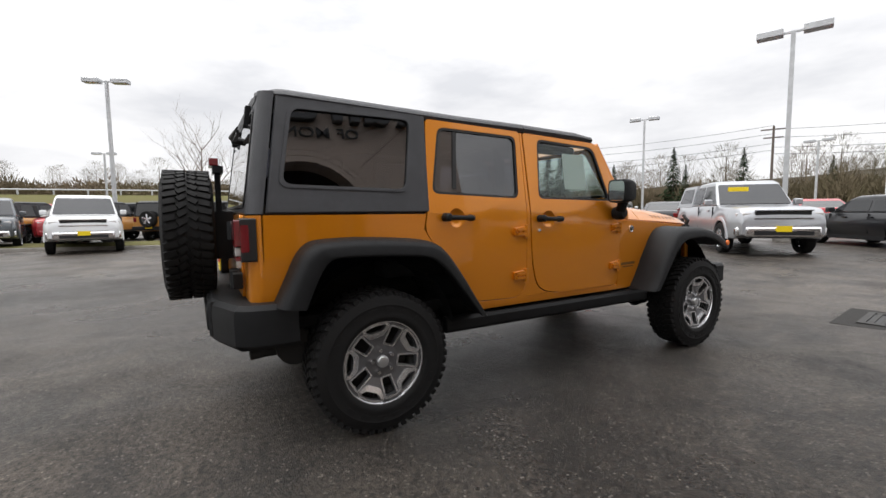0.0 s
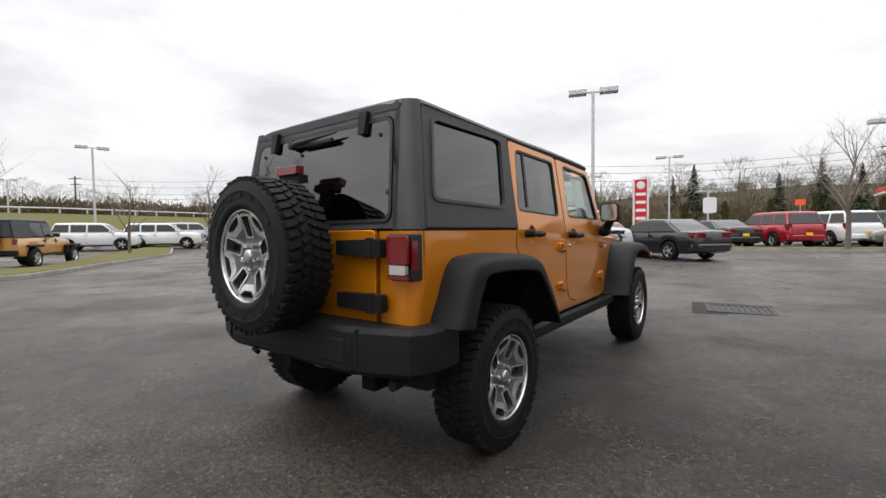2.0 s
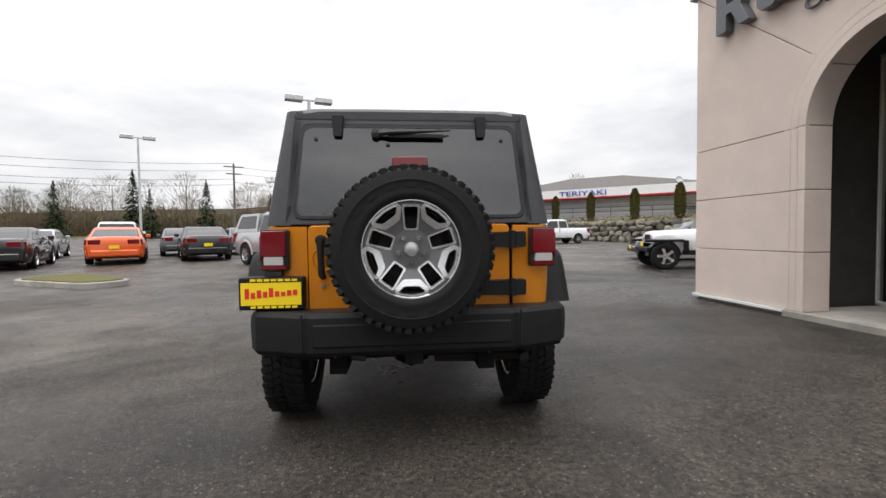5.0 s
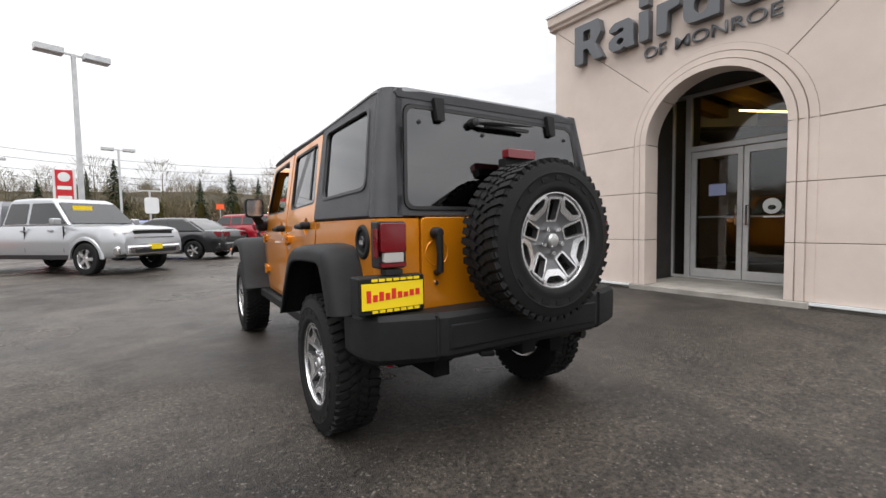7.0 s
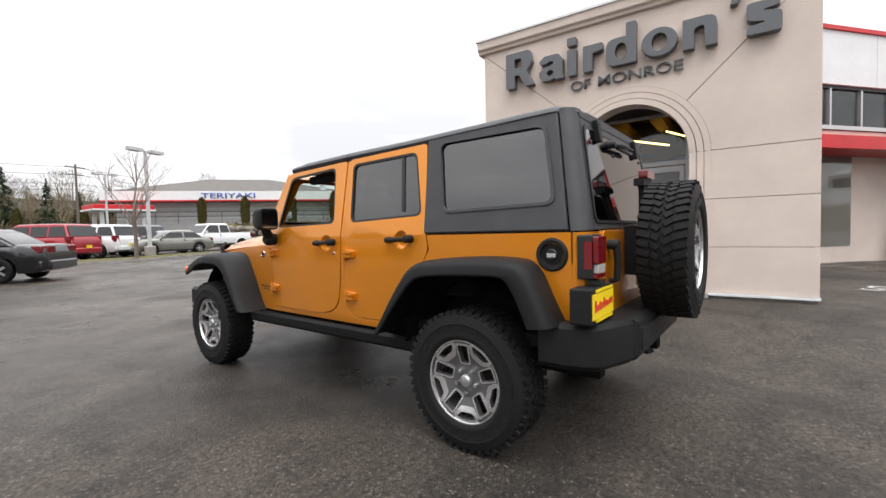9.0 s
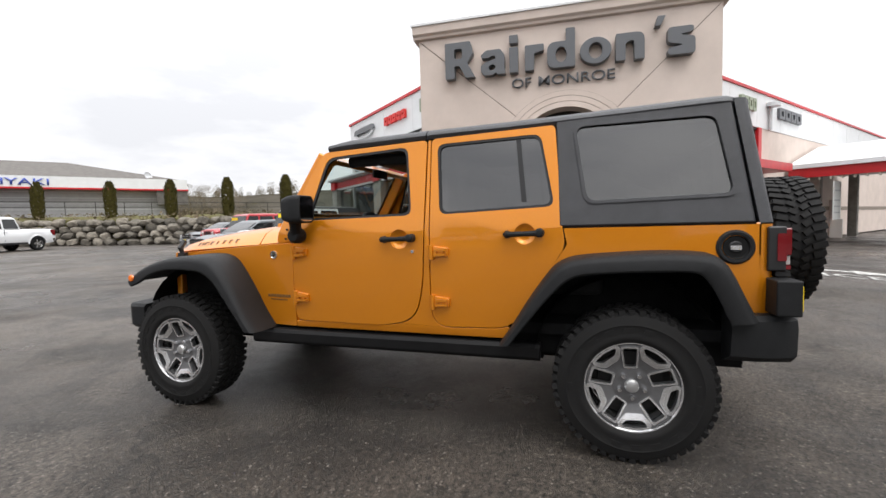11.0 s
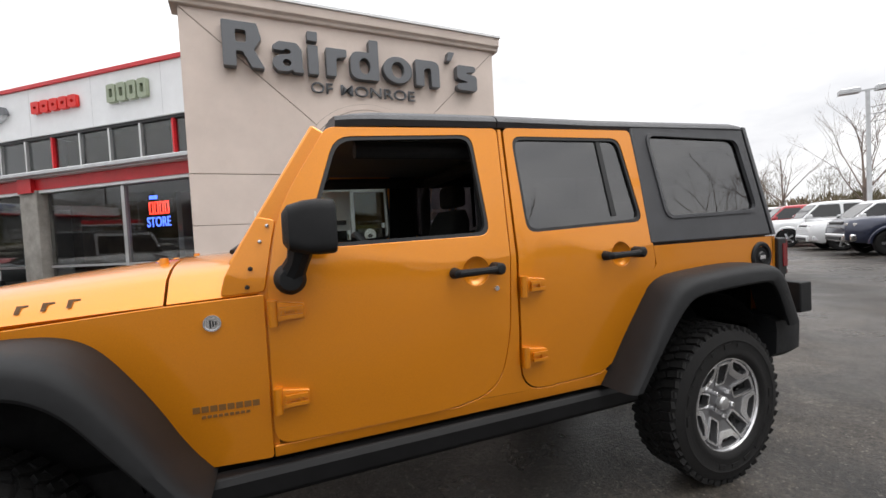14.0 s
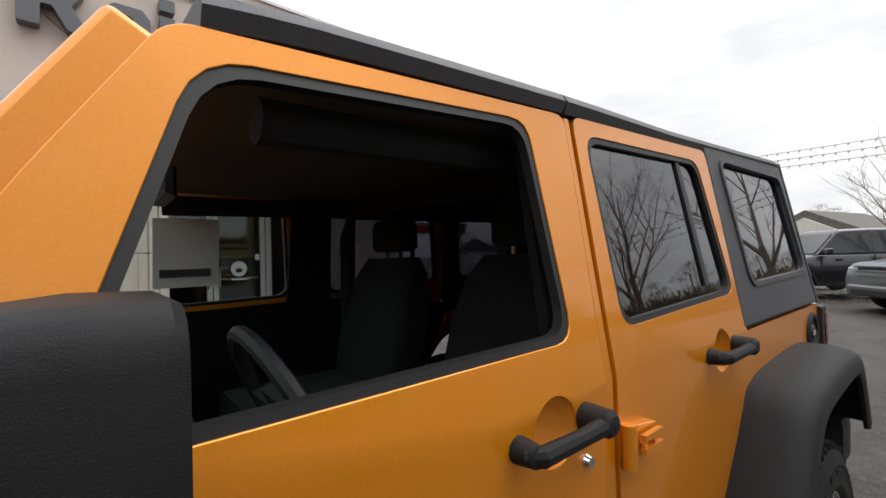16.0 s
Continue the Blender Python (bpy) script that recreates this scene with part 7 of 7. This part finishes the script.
for k, p in enumerate(pl):
    d = (pl[min(k + 1, len(pl) - 1)] - pl[max(k - 1, 0)]).normalized()
    back_ = Vector((d.y, -d.x)) * (1 if Vector((d.y, -d.x)).x > 0 else -1)
    g = ground_z(p.x, p.y)
    for row in range(4):
        ob = new("stone", stones[rng.randrange(6)])
        ob.parent = rw_
        q = p + d * (0.42 * (row % 2) + rng.uniform(-0.12, 0.12)) + back_ * (0.16 * row + rng.uniform(-0.05, 0.1))
        ob.matrix_basis = Matrix.LocRotScale((q.x, q.y, g + 0.22 + 0.46 * row + rng.uniform(-0.06, 0.06)), Euler((rng.uniform(-0.3, 0.3), rng.uniform(-0.3, 0.3), math.atan2(d.y, d.x) + rng.uniform(-0.4, 0.4))), (rng.uniform(0.8, 1.25), rng.uniform(0.8, 1.1), rng.uniform(0.55, 0.80)))
    rows_.append([(p + back_ * 0.55, g), (p + back_ * 0.7, g + 1.85), (p + back_ * 2.5, g + 2.15), (p + back_ * 40, g + 2.4)])
loft([[(q.x, q.y, z) for q, z in r] for r in rows_], closed=False, caps=False, bm=bank)
bk = part("planted_bank", bank, GRASS)
tagged(bk, "mossy winter planting bed on the raised bank", "ground", kind="structure")
for k, (x, y) in enumerate(((24.2, 14.6), (22.6, 19.8), (22.2, 24.5), (21.7, 29.3), (20.6, 34.0), (18.6, 38.6), (16.6, 43.0), (6, 60), (2, 62), (-2.5, 62), (-7, 63), (11, 58))):
    cypress(x, y, ground_z(x, y) + (1.95 if k < 7 else 0.0), 2.7 if k < 7 else 4.0, 100 + k)
shr = bmesh.new()
rng = random.Random(9)
for k in range(2600):
    p = pl[rng.randrange(len(pl))]
    q = p + Vector((rng.uniform(0.5, 2.2), rng.uniform(-0.6, 0.6)))
    z = ground_z(q.x, q.y) + 1.85 + rng.random() ** 2 * 0.5
    s = rng.uniform(0.05, 0.13)
    c = Vector((q.x, q.y, z))
    u, w = Vector((rng.uniform(-1, 1), rng.uniform(-1, 1), rng.uniform(-0.2, 1))) * s, Vector((rng.uniform(-1, 1), rng.uniform(-1, 1), rng.uniform(-0.5, 0.5))) * s
    shr.faces.new([shr.verts.new(c - u), shr.verts.new(c + w), shr.verts.new(c + u), shr.verts.new(c - w)])
tagged(part("low_shrubs", shr, WOODS, None, smooth=False), "low brown winter shrubs along the wall top", "shrubs", kind="stuff")

# grass islands with kerbs
def island(outline, label, h=0.13):
    t = thing("grass_island", 0, 0, 0, 0, label, "planting bed", "grass islands", kind="structure")
    o = rounded(outline, 0.6, 4)
    cen = sum(o, Vector((0, 0))) / len(o)
    inner = [cen + (p - cen) * (1 - 0.16 / max(0.5, (p - cen).length)) for p in o]
    up = lambda u, v, d: (u, v, ground_z(u, v) + h - d)
    part("kerb", slab(o, [inner], h + 0.15, up), CONCRETE, t, bevel=0.02)
    part("turf", slab(inner, [], 0.1, lambda u, v, d: (u, v, ground_z(u, v) + h + 0.02 - d)), GRASS, t)


island([(-20.8, -14.0), (-16.0, -3.2), (-14.6, 0.4), (-26.0, 8.6), (-34.5, 12.0), (-35.0, 11.0), (-18.2, 1.4), (-19.0, -4.5), (-24.0, -13.5)], "long grassed kerbed island before the off-roader row")
island([(-0.8, 21.9), (5.2, 22.3), (9.4, 25.0), (9.2, 26.0), (4.8, 24.0), (-1.4, 23.4)], "grassed kerbed island with a bare tree")
island([(-9.8, 8.6), (-7.0, 7.2), (-6.4, 8.0), (-9.0, 10.0)], "small kerbed island end")
island([(-33.5, 13.2), (-30.2, 12.2), (-29.2, 14.0), (-33.8, 16.6)], "kerbed grass island end with a tree")

# storm drain
dr = thing("storm_drain", 1.67, 5.5, ground_z(1.67, 5.5), 8, "square cast-iron storm drain in darker asphalt", "drain")
part("surround", boxes((-0.60, 0.60, -0.54, 0.54, -0.02, 0.006)), mat("dark_asphalt_patch", (0.026, 0.024, 0.022), 0.75, 0, 0, 30, 0.4, 0.8, 90, spec=0.25), dr)
part("grate_frame", slab([(-0.42, -0.36), (0.42, -0.36), (0.42, 0.36), (-0.42, 0.36)], [[(-0.36, -0.30), (0.36, -0.30), (0.36, 0.30), (-0.36, 0.30)]], 0.03, lambda u, v, d: (u, v, 0.018 - d)), IRON, dr)
for k in range(9):
    part("grate_bar", boxes((-0.34 + 0.08 * k, -0.30 + 0.08 * k, -0.30, 0.30, -0.01, 0.016)), IRON, dr)
# flat black sheet paints the shaded depth between the bars
part("grate_pit", boxes((-0.36, 0.36, -0.30, 0.30, -0.015, 0.0075)), BLACK, dr)

# road paint
mk = thing("road_marking", 0, 0, 0, 0, "worn white painted service lettering and arrow", "road marking", kind="structure")
o = Vector((6.15, -2.35))
rr_ = Vector((-0.30, -0.954))
fitted_text("painted_word", "SERVICE", (o.x, o.y, 0.012 + 0.0), (rr_.x, rr_.y, 0), (0.954, -0.30, 0), 2.3, 0.62, LINE_PAINT, mk, 0)
for v in mk.children[-1].data.vertices:
    v.co.z = ground_z(v.co.x, v.co.y) + 0.006
arrow = [(0, -0.12), (1.1, -0.12), (1.1, -0.42), (1.9, 0.0), (1.1, 0.42), (1.1, 0.12), (0, 0.12)]
part("painted_arrow", slab(arrow, [], 0.004, lambda u, v, d: (lambda q: (q.x, q.y, ground_z(q.x, q.y) + 0.008 - d))(Vector((7.2, -3.6)) + rr_ * u + Vector((0.954, -0.30)) * v)), LINE_PAINT, mk)
for k in range(6):
    a = Vector((-7.0 + 2.9 * k, 21.3 + 1.0 * k))
    part("stall_line", slab([(0, 0), (4.5, 0), (4.5, 0.1), (0, 0.1)], [], 0.004, lambda u, v, d: (lambda q: (q.x, q.y, ground_z(q.x, q.y) + 0.008 - d))(a + Vector((-0.57, 0.82)) * u + Vector((0.82, 0.57)) * v)), LINE_PAINT, mk)

# noodle shop on the raised neighbour lot
TB, TD = Vector((31.3, 40.0)), (Vector((12.5, 55.0)) - Vector((31.3, 40.0))).normalized()
TN = Vector((TD.y, -TD.x))
if TN.dot(Vector((0, 0)) - TB) < 0:
    TN = -TN
TG = 2.8


def shop_at(s, z, o):
    p = TB + TD * s + TN * o
    return (p.x, p.y, TG + z)


shop = thing("restaurant_building", 0, 0, 0, 0, "low white restaurant building with a red line and hipped roof", "building")
part("wall", wbox(shop_at, 0, 24, -2.0, 3.0, -12, -1.2), GREY_SIDING, shop, "grey clapboard wall")
for z in (0.55, 1.1, 1.65, 2.2):
    part("wall_seam", wbox(shop_at, 0.02, 23.9, z, z + 0.05, -1.2, -1.17), POLE_GREY, shop)
part("fascia", wbox(shop_at, -1.2, 25, 2.55, 3.55, -1.4, 0.0), WHITE_METAL, shop, "white sign fascia")
part("red_line", wbox(shop_at, -1.25, 25.05, 2.42, 2.56, -1.4, 0.04), RED_PAINT, shop)
part("hip_roof", loft([[shop_at(s, z, o) for s, z, o in ((-1.0, 3.5, -0.2), (25, 3.5, -0.2), (25, 3.5, -13), (-1.0, 3.5, -13))], [shop_at(s, z, o) for s, z, o in ((9.0, 5.6, -6.4), (16, 5.6, -6.4), (16, 5.6, -6.6), (9.0, 5.6, -6.6))]]), ROOF_SHINGLE, shop)
part("porch_end", wbox(shop_at, -1.2, 1.5, 1.0, 2.42, -1.4, -0.1), ROOF_SHINGLE, shop)
fitted_text("sign_word", "TERIYAKI", shop_at(15.2, 2.75, 0.02), (-TD.x, -TD.y, 0), (0, 0, 1), 5.6, 0.58, BLUE_TEXT, shop, 0.05, "blue sign word")
part("roof_dish", lathe([(0, 0.0), (0.3, 0.05), (0.42, 0.16)], 16, Matrix.Translation(shop_at(2.2, 3.9, -1.0)) @ Matrix.Rotation(1.2, 4, "X")), POLE_GREY, shop)
fence = thing("rail_fence", 0, 0, 0, 0, "thin dark metal rail fence on the bank", "fence")
for k in range(19):
    part("post", wbox(shop_at, -14 + 2.0 * k, -13.95 + 2.0 * k, -0.2, 1.0, 5.0, 5.05), IRON, fence)
for z in (0.5, 0.95):
    part("rail", wbox(shop_at, -14, 22, z, z + 0.05, 5.0, 5.05), IRON, fence)

# petrol station canopy and price sign
st = thing("petrol_station", 0, 0, 0, 0, "red and white flat petrol station canopy on posts", "canopy")
part("canopy_slab", boxes((9.6, 14.6, 49.0, 53.0, 4.1, 4.55)), RED_PAINT, st, bevel=0.05)
part("canopy_edge", boxes((9.5, 14.7, 48.9, 53.1, 3.98, 4.12)), WHITE_METAL, st)
for x in (10.4, 13.8):
    for y in (49.8, 52.2):
        part("post", boxes((x - 0.15, x + 0.15, y - 0.15, y + 0.15, 0, 4.0)), WHITE_METAL, st)
ps = thing("price_sign", -9.6, 50.2, ground_z(-9.6, 50.2), 10, "tall white and red roadside price sign", "sign")
for x in (-0.72, 0.72):
    part("post", boxes((x - 0.1, x + 0.1, -0.1, 0.1, 0, 6.5)), WHITE_METAL, ps)
part("panel", boxes((-0.62, 0.62, -0.15, 0.15, 1.6, 6.4)), RED_PAINT, ps)
part("panel_disc", lathe([(0, 0.03), (0.42, 0.02), (0.44, 0)], 20, pose(0, -0.15, 5.75, 90, 0, 0)), WHITE_METAL, ps)
part("panel_rule", boxes(*[(-0.5, 0.5, -0.17, -0.15, z, z + 0.32) for z in (1.9, 2.8, 3.7, 4.6)]), WHITE_PAPER, ps)
py = thing("pylon_sign", -40.5, 21.5, ground_z(-40.5, 21.5), 40, "tall silver dealership pylon sign", "sign")
part("pylon", loft([[(a, b, z) for a, b in ((-w, -0.3), (w, -0.3), (w, 0.3), (-w, 0.3))] for z, w in ((0, 0.9), (4.0, 1.0), (6.3, 0.7))]), WHITE_METAL, py, bevel=0.04)
part("pylon_mark", boxes(*[(-0.8, 0.8, -0.33, -0.30, z, z + 0.5) for z in (2.2, 3.1, 4.0)]), SIGN_GREY, py)
part("red_edge", boxes((-1.15, -0.95, -0.25, 0.25, 0, 4.6)), RED_PAINT, py)
og = thing("road_sign", 5.2, 73.0, ground_z(5.2, 73), 0, "orange diamond road-works sign on a post", "sign")
part("post", boxes((-0.04, 0.04, -0.03, 0.05, 0, 4.4)), POLE_GREY, og)
part("panel", boxes((-0.55, 0.55, -0.06, -0.03, 3.7, 4.5)), FLAG_ORANGE, og)
sg = thing("pole_sign", -3.1, 49.9, ground_z(-3.1, 49.9), 8, "small white hanging pole sign", "sign")
part("post", boxes((-0.08, 0.08, -0.06, 0.06, 0, 4.6), (-1.1, 0.9, -0.05, 0.05, 4.6, 4.72)), POLE_GREY, sg)
part("panel", slab(rounded([(-0.45, 2.4), (0.75, 2.4), (0.75, 4.0), (-0.45, 4.0)], 0.25, 3), [], 0.2, lambda u, v, d: (u, -0.1 + d, v)), WHITE_METAL, sg)

# house to the south
def house(x, y, turn, k):
    hs = thing("house", x, y, ground_z(x, y), turn, "cream gabled house with a grey shingle roof", "house", "far houses")
    hs.matrix_basis = hs.matrix_basis @ Matrix.Diagonal((k, k, k, 1))
    part("wall", boxes((-7, 7, -5, 5, 0, 3.2)), CREAM, hs)
    part("roof", loft([[(x, y, z) for y, z in ((-5.6, 3.0), (0, 5.8), (5.6, 3.0))] for x in (-7.5, 7.5)]), ROOF_SHINGLE, hs)
    part("gable", loft([[(x, y, z) for y, z in ((-3.5, 3.2), (0, 5.0), (3.5, 3.2))] for x in (-7.9, -7.4)]), CREAM, hs)
    for y in (-3, 2):
        wnd = part("window", boxes((-7.06, -7.0, y, y + 1.4, 1.0, 2.3)), BLACK, hs)
        part("window_frame", boxes((-7.1, -7.04, y - 0.1, y + 1.5, 2.3, 2.42), (-7.1, -7.04, y - 0.1, y + 1.5, 0.88, 1.0)), WHITE_METAL, wnd)


house(6.2, -46, -100, 0.75)
house(67.5, -62.5, 135, 0.9)

# overhead lines and utility poles
for k, (x, y, hh) in enumerate(((-24, 62, 11), (-62, 44, 11), (14, 74, 11), (-95, 20, 11))):
    up_ = thing("utility_pole", x, y, ground_z(x, y), 25, "brown timber utility pole with crossarms", "utility pole", "utility poles")
    part("pole", tube([(0, 0, 0), (0, 0, hh)], [0.18, 0.12], 8), BARK, up_)
    part("crossarm", boxes((-1.3, 1.3, -0.07, 0.07, hh - 0.5, hh - 0.35)), BARK, up_)
    part("crossarm", boxes((-1.0, 1.0, -0.07, 0.07, hh - 1.5, hh - 1.35)), BARK, up_)
PO = [(-95, 20), (-62, 44), (-24, 62), (14, 74), (60, 92)]
for zz in (10.6, 9.6, 8.4, 7.6):
    bm = bmesh.new()
    for (x0, y0), (x1, y1) in zip(PO, PO[1:]):
        pts = [(x0 + (x1 - x0) * f, y0 + (y1 - y0) * f, zz - 4.0 * f * (1 - f) * 0.9 + ground_z(x0, y0)) for f in [i / 8 for i in range(9)]]
        tube(pts, 0.028, 3, bm)
    cb_ = part("overhead_line", bm, BLACK)
    tagged(cb_, "thin black overhead power line", "cable", "overhead lines")
# pennant strings to the southern lamp
for k in range(3):
    t = thing("pennant_string", 0, 0, 0, 0, "string of small dark pennants across the lot", "bunting", "pennant strings")
    a, b = Vector((8.3, -22.9, 5.9 - 0.32 * k)), Vector((-22, -17.5, 5.9 - 0.32 * k))
    part("cord", tube([a.lerp(b, f) - Vector((0, 0, 2.2 * f * (1 - f))) for f in [i / 12 for i in range(13)]], 0.012, 3), BLACK, t)
    d = (b - a).normalized()
    if k == 0:
        bm = bmesh.new()
        vs_ = [bm.verts.new(q) for q in (Vector((0, 0, 0)), d * 0.11, d * 0.02 - Vector((0, 0, 0.12)))]
        bm.faces.new(vs_)
        flag = mesh_of("pennant", bm, POLE_GREY, False)
    for i in range(75):
        f = (i + 0.5) / 75
        ob = new("pennant", flag)
        ob.parent = t
        ob.matrix_basis = Matrix.Translation(a.lerp(b, f) - Vector((0, 0, 2.2 * f * (1 - f))))

# grass bank with guard rail to the west
def strip(name, material, pts, prof, label, cat):
    rings = []
    for i, p in enumerate(pts):
        d = (pts[min(i + 1, len(pts) - 1)] - pts[max(i - 1, 0)]).normalized()
        n_ = Vector((-d.y, d.x))
        rings.append([((p + n_ * o).x, (p + n_ * o).y, z) for o, z in prof])
    return tagged(part(name, loft(rings, closed=False, caps=False), material), label, cat, kind="structure")


bank_line = [Vector((-62, -75)), Vector((-60, -20)), Vector((-57, 10)), Vector((-62, 34)), Vector((-90, 60))]
strip("grass_bank", GRASS, bank_line, [(-14, -0.3), (-4, 2.5), (0, 3.6), (10, 3.9), (60, 4.1)], "olive winter grass bank beside the lot", "ground")
gr = thing("guard_rail", 0, 0, 0, 0, "galvanised guard rail along the bank", "guard rail")
for a, b in zip(bank_line, bank_line[1:]):
    part("rail", tube([(a.x, a.y, 4.15), (b.x, b.y, 4.15)], 0.09, 6), POLE_GREY, gr)
    for k in range(10):
        p = a.lerp(b, k / 10)
        part("post", boxes((p.x - 0.07, p.x + 0.07, p.y - 0.07, p.y + 0.07, 3.4, 4.2)), POLE_GREY, gr)
strip("far_verge", GRASS, [Vector((-60, 62)), Vector((-20, 70)), Vector((30, 82)), Vector((90, 110))], [(0, 0.3), (8, 1.2), (40, 2.5)], "rough grass verge before the woods", "ground")

# winter woods: leafless crowns over dense brown scrub, in clumps round the lot
def twig_set(seed, n, kind):
    """Twigs of one crown (kind 0) or one scrub clump (kind 1) of unit height, as quads."""
    r = np.random.RandomState(seed)
    a, rad = r.uniform(0, 2 * np.pi, n), r.uniform(0, 1, n) ** 0.5
    ca, sa = np.cos(a), np.sin(a)
    if kind == 0:
        f = r.uniform(-0.95, 1.0, n)
        env = np.sqrt(1 - f * f) * 0.30 * rad
        p = np.stack([ca * env, sa * env, 0.60 + 0.36 * f], 1)
        u = np.stack([ca * rad * 0.8, sa * rad * 0.8, r.uniform(0.4, 1.2, n)], 1) * r.uniform(0.035, 0.085, n)[:, None]
        w = r.uniform(0.0013, 0.0030, n)
    else:
        p = np.stack([ca * rad * 0.8, sa * rad * 0.8, (1 - 0.5 * rad ** 2) * r.uniform(0, 1, n) ** 0.8], 1)
        u = np.stack([ca * 0.4, sa * 0.4, r.uniform(0.4, 1.0, n)], 1) * r.uniform(0.10, 0.22, n)[:, None]
        w = r.uniform(0.02, 0.05, n)
    b = r.uniform(0, np.pi, n)
    v = np.stack([np.cos(b) * w, np.sin(b) * w, np.zeros(n)], 1)
    return np.stack([p - v, p + v, p + u + v * 0.4, p + u - v * 0.4], 1)


CROWNS = [twig_set(k, 750, 0) for k in range(5)]
for c in CROWNS:
    c[0] = [(-0.010, 0, 0), (0.010, 0, 0), (0.005, 0, 0.8), (-0.005, 0, 0.8)]
    c[1] = [(0, -0.010, 0), (0, 0.010, 0), (0, 0.005, 0.8), (0, -0.005, 0.8)]
SCRUB = [twig_set(20 + k, 230, 1) for k in range(5)]


def woods(name, seed, spots, hlo, hhi, label, trees=0.6, scrub=3, slo=2.2, shi=4.6):
    rng = random.Random(seed)
    out = []

    def put(base, x, y, z, wide, high):
        a = rng.uniform(0, 2 * math.pi)
        m = np.array([[math.cos(a) * wide, -math.sin(a) * wide, 0], [math.sin(a) * wide, math.cos(a) * wide, 0], [0, 0, high]])
        out.append(base @ m.T + np.array([x, y, z]))
    for x, y, z in spots:
        if rng.random() < trees:
            hh = hlo + (hhi - hlo) * rng.random() ** 1.5
            put(CROWNS[rng.randrange(5)], x, y, z - 0.2, hh * rng.uniform(0.8, 1.2), hh)
        for c in range(scrub):
            put(SCRUB[rng.randrange(5)], x + rng.uniform(-5, 5), y + rng.uniform(-5, 5), z - 0.2, rng.uniform(2.4, 4.0), rng.uniform(slo, shi))
    vs = np.concatenate(out).reshape(-1, 3)
    me = bpy.data.meshes.new(name)
    me.from_pydata(vs.tolist(), [], np.arange(len(vs)).reshape(-1, 4).tolist())
    me.materials.append(WOODS)
    tagged(new(name, me), label, "woods", kind="stuff")


rng = random.Random(21)
north = [(rng.uniform(-110, 110), rng.uniform(0, 26)) for _ in range(380)]
north = [(x, 82 + abs(x) * (0.12 if x > 0 else -0.05) + d, 0.8) for x, d in north]
woods("northern_woods", 31, north, 7, 14, "leafless brown winter woods beyond the lot", 0.5, 6, 3.0, 6.0)
west = [(-80 - rng.uniform(0, 30), rng.uniform(-80, 75), 3.9) for _ in range(230)]
woods("western_woods", 32, west, 4, 8, "leafless brown winter woods behind the bank", 0.45, 5, 1.6, 3.8)
south = [(rng.uniform(-90, 80), -64 - rng.uniform(0, 30), -0.2) for _ in range(210)]
south = [p for p in south if not (abs(p[0] - 11) < 7 and p[1] > -80)]
woods("southern_woods", 33, south, 5, 10, "leafless brown winter woods to the south", 0.7, 4, 2.4, 5.0)
# a low wooded ridge
HILL = mat("hazy_wooded_hill", (0.085, 0.076, 0.064), 1.0, 0, 0, 0.05, 0.35, spec=0.0, second=(0.050, 0.046, 0.036))
rings = []
rng = random.Random(3)
for k in range(61):
    a = radians(-20 + 200 * k / 60)
    hgt = (32 + 9 * noise.noise(Vector((k * 0.23, 0, 0))) + 2.5 * noise.noise(Vector((k * 1.3, 5, 0)))) * (1.0 if k < 34 else max(0.35, 1 - (k - 34) * 0.035))
    rings.append([((r * math.cos(a)), (r * math.sin(a)), z) for r, z in ((300, -2), (360, hgt * 0.75), (430, hgt), (600, hgt * 0.9))])
ridge = []
for k in range(260):
    a = radians(rng.uniform(-15, 110))
    f = rng.random()
    i = max(0, min(60, int((math.degrees(a) + 20) / 200 * 60)))
    p, q = Vector(rings[i][1]), Vector(rings[i][2])
    r_ = 362 + 66 * f
    ridge.append((r_ * math.cos(a), r_ * math.sin(a), p.z + (q.z - p.z) * f))
woods("hill_woods", 34, ridge, 7, 12, "distant leafless woods along the ridge", 1.0, 1, 4.0, 8.0)
tagged(part("wooded_hill", loft(rings, closed=False, caps=False), HILL), "low hazy wooded ridge on the horizon", "hill", kind="structure")
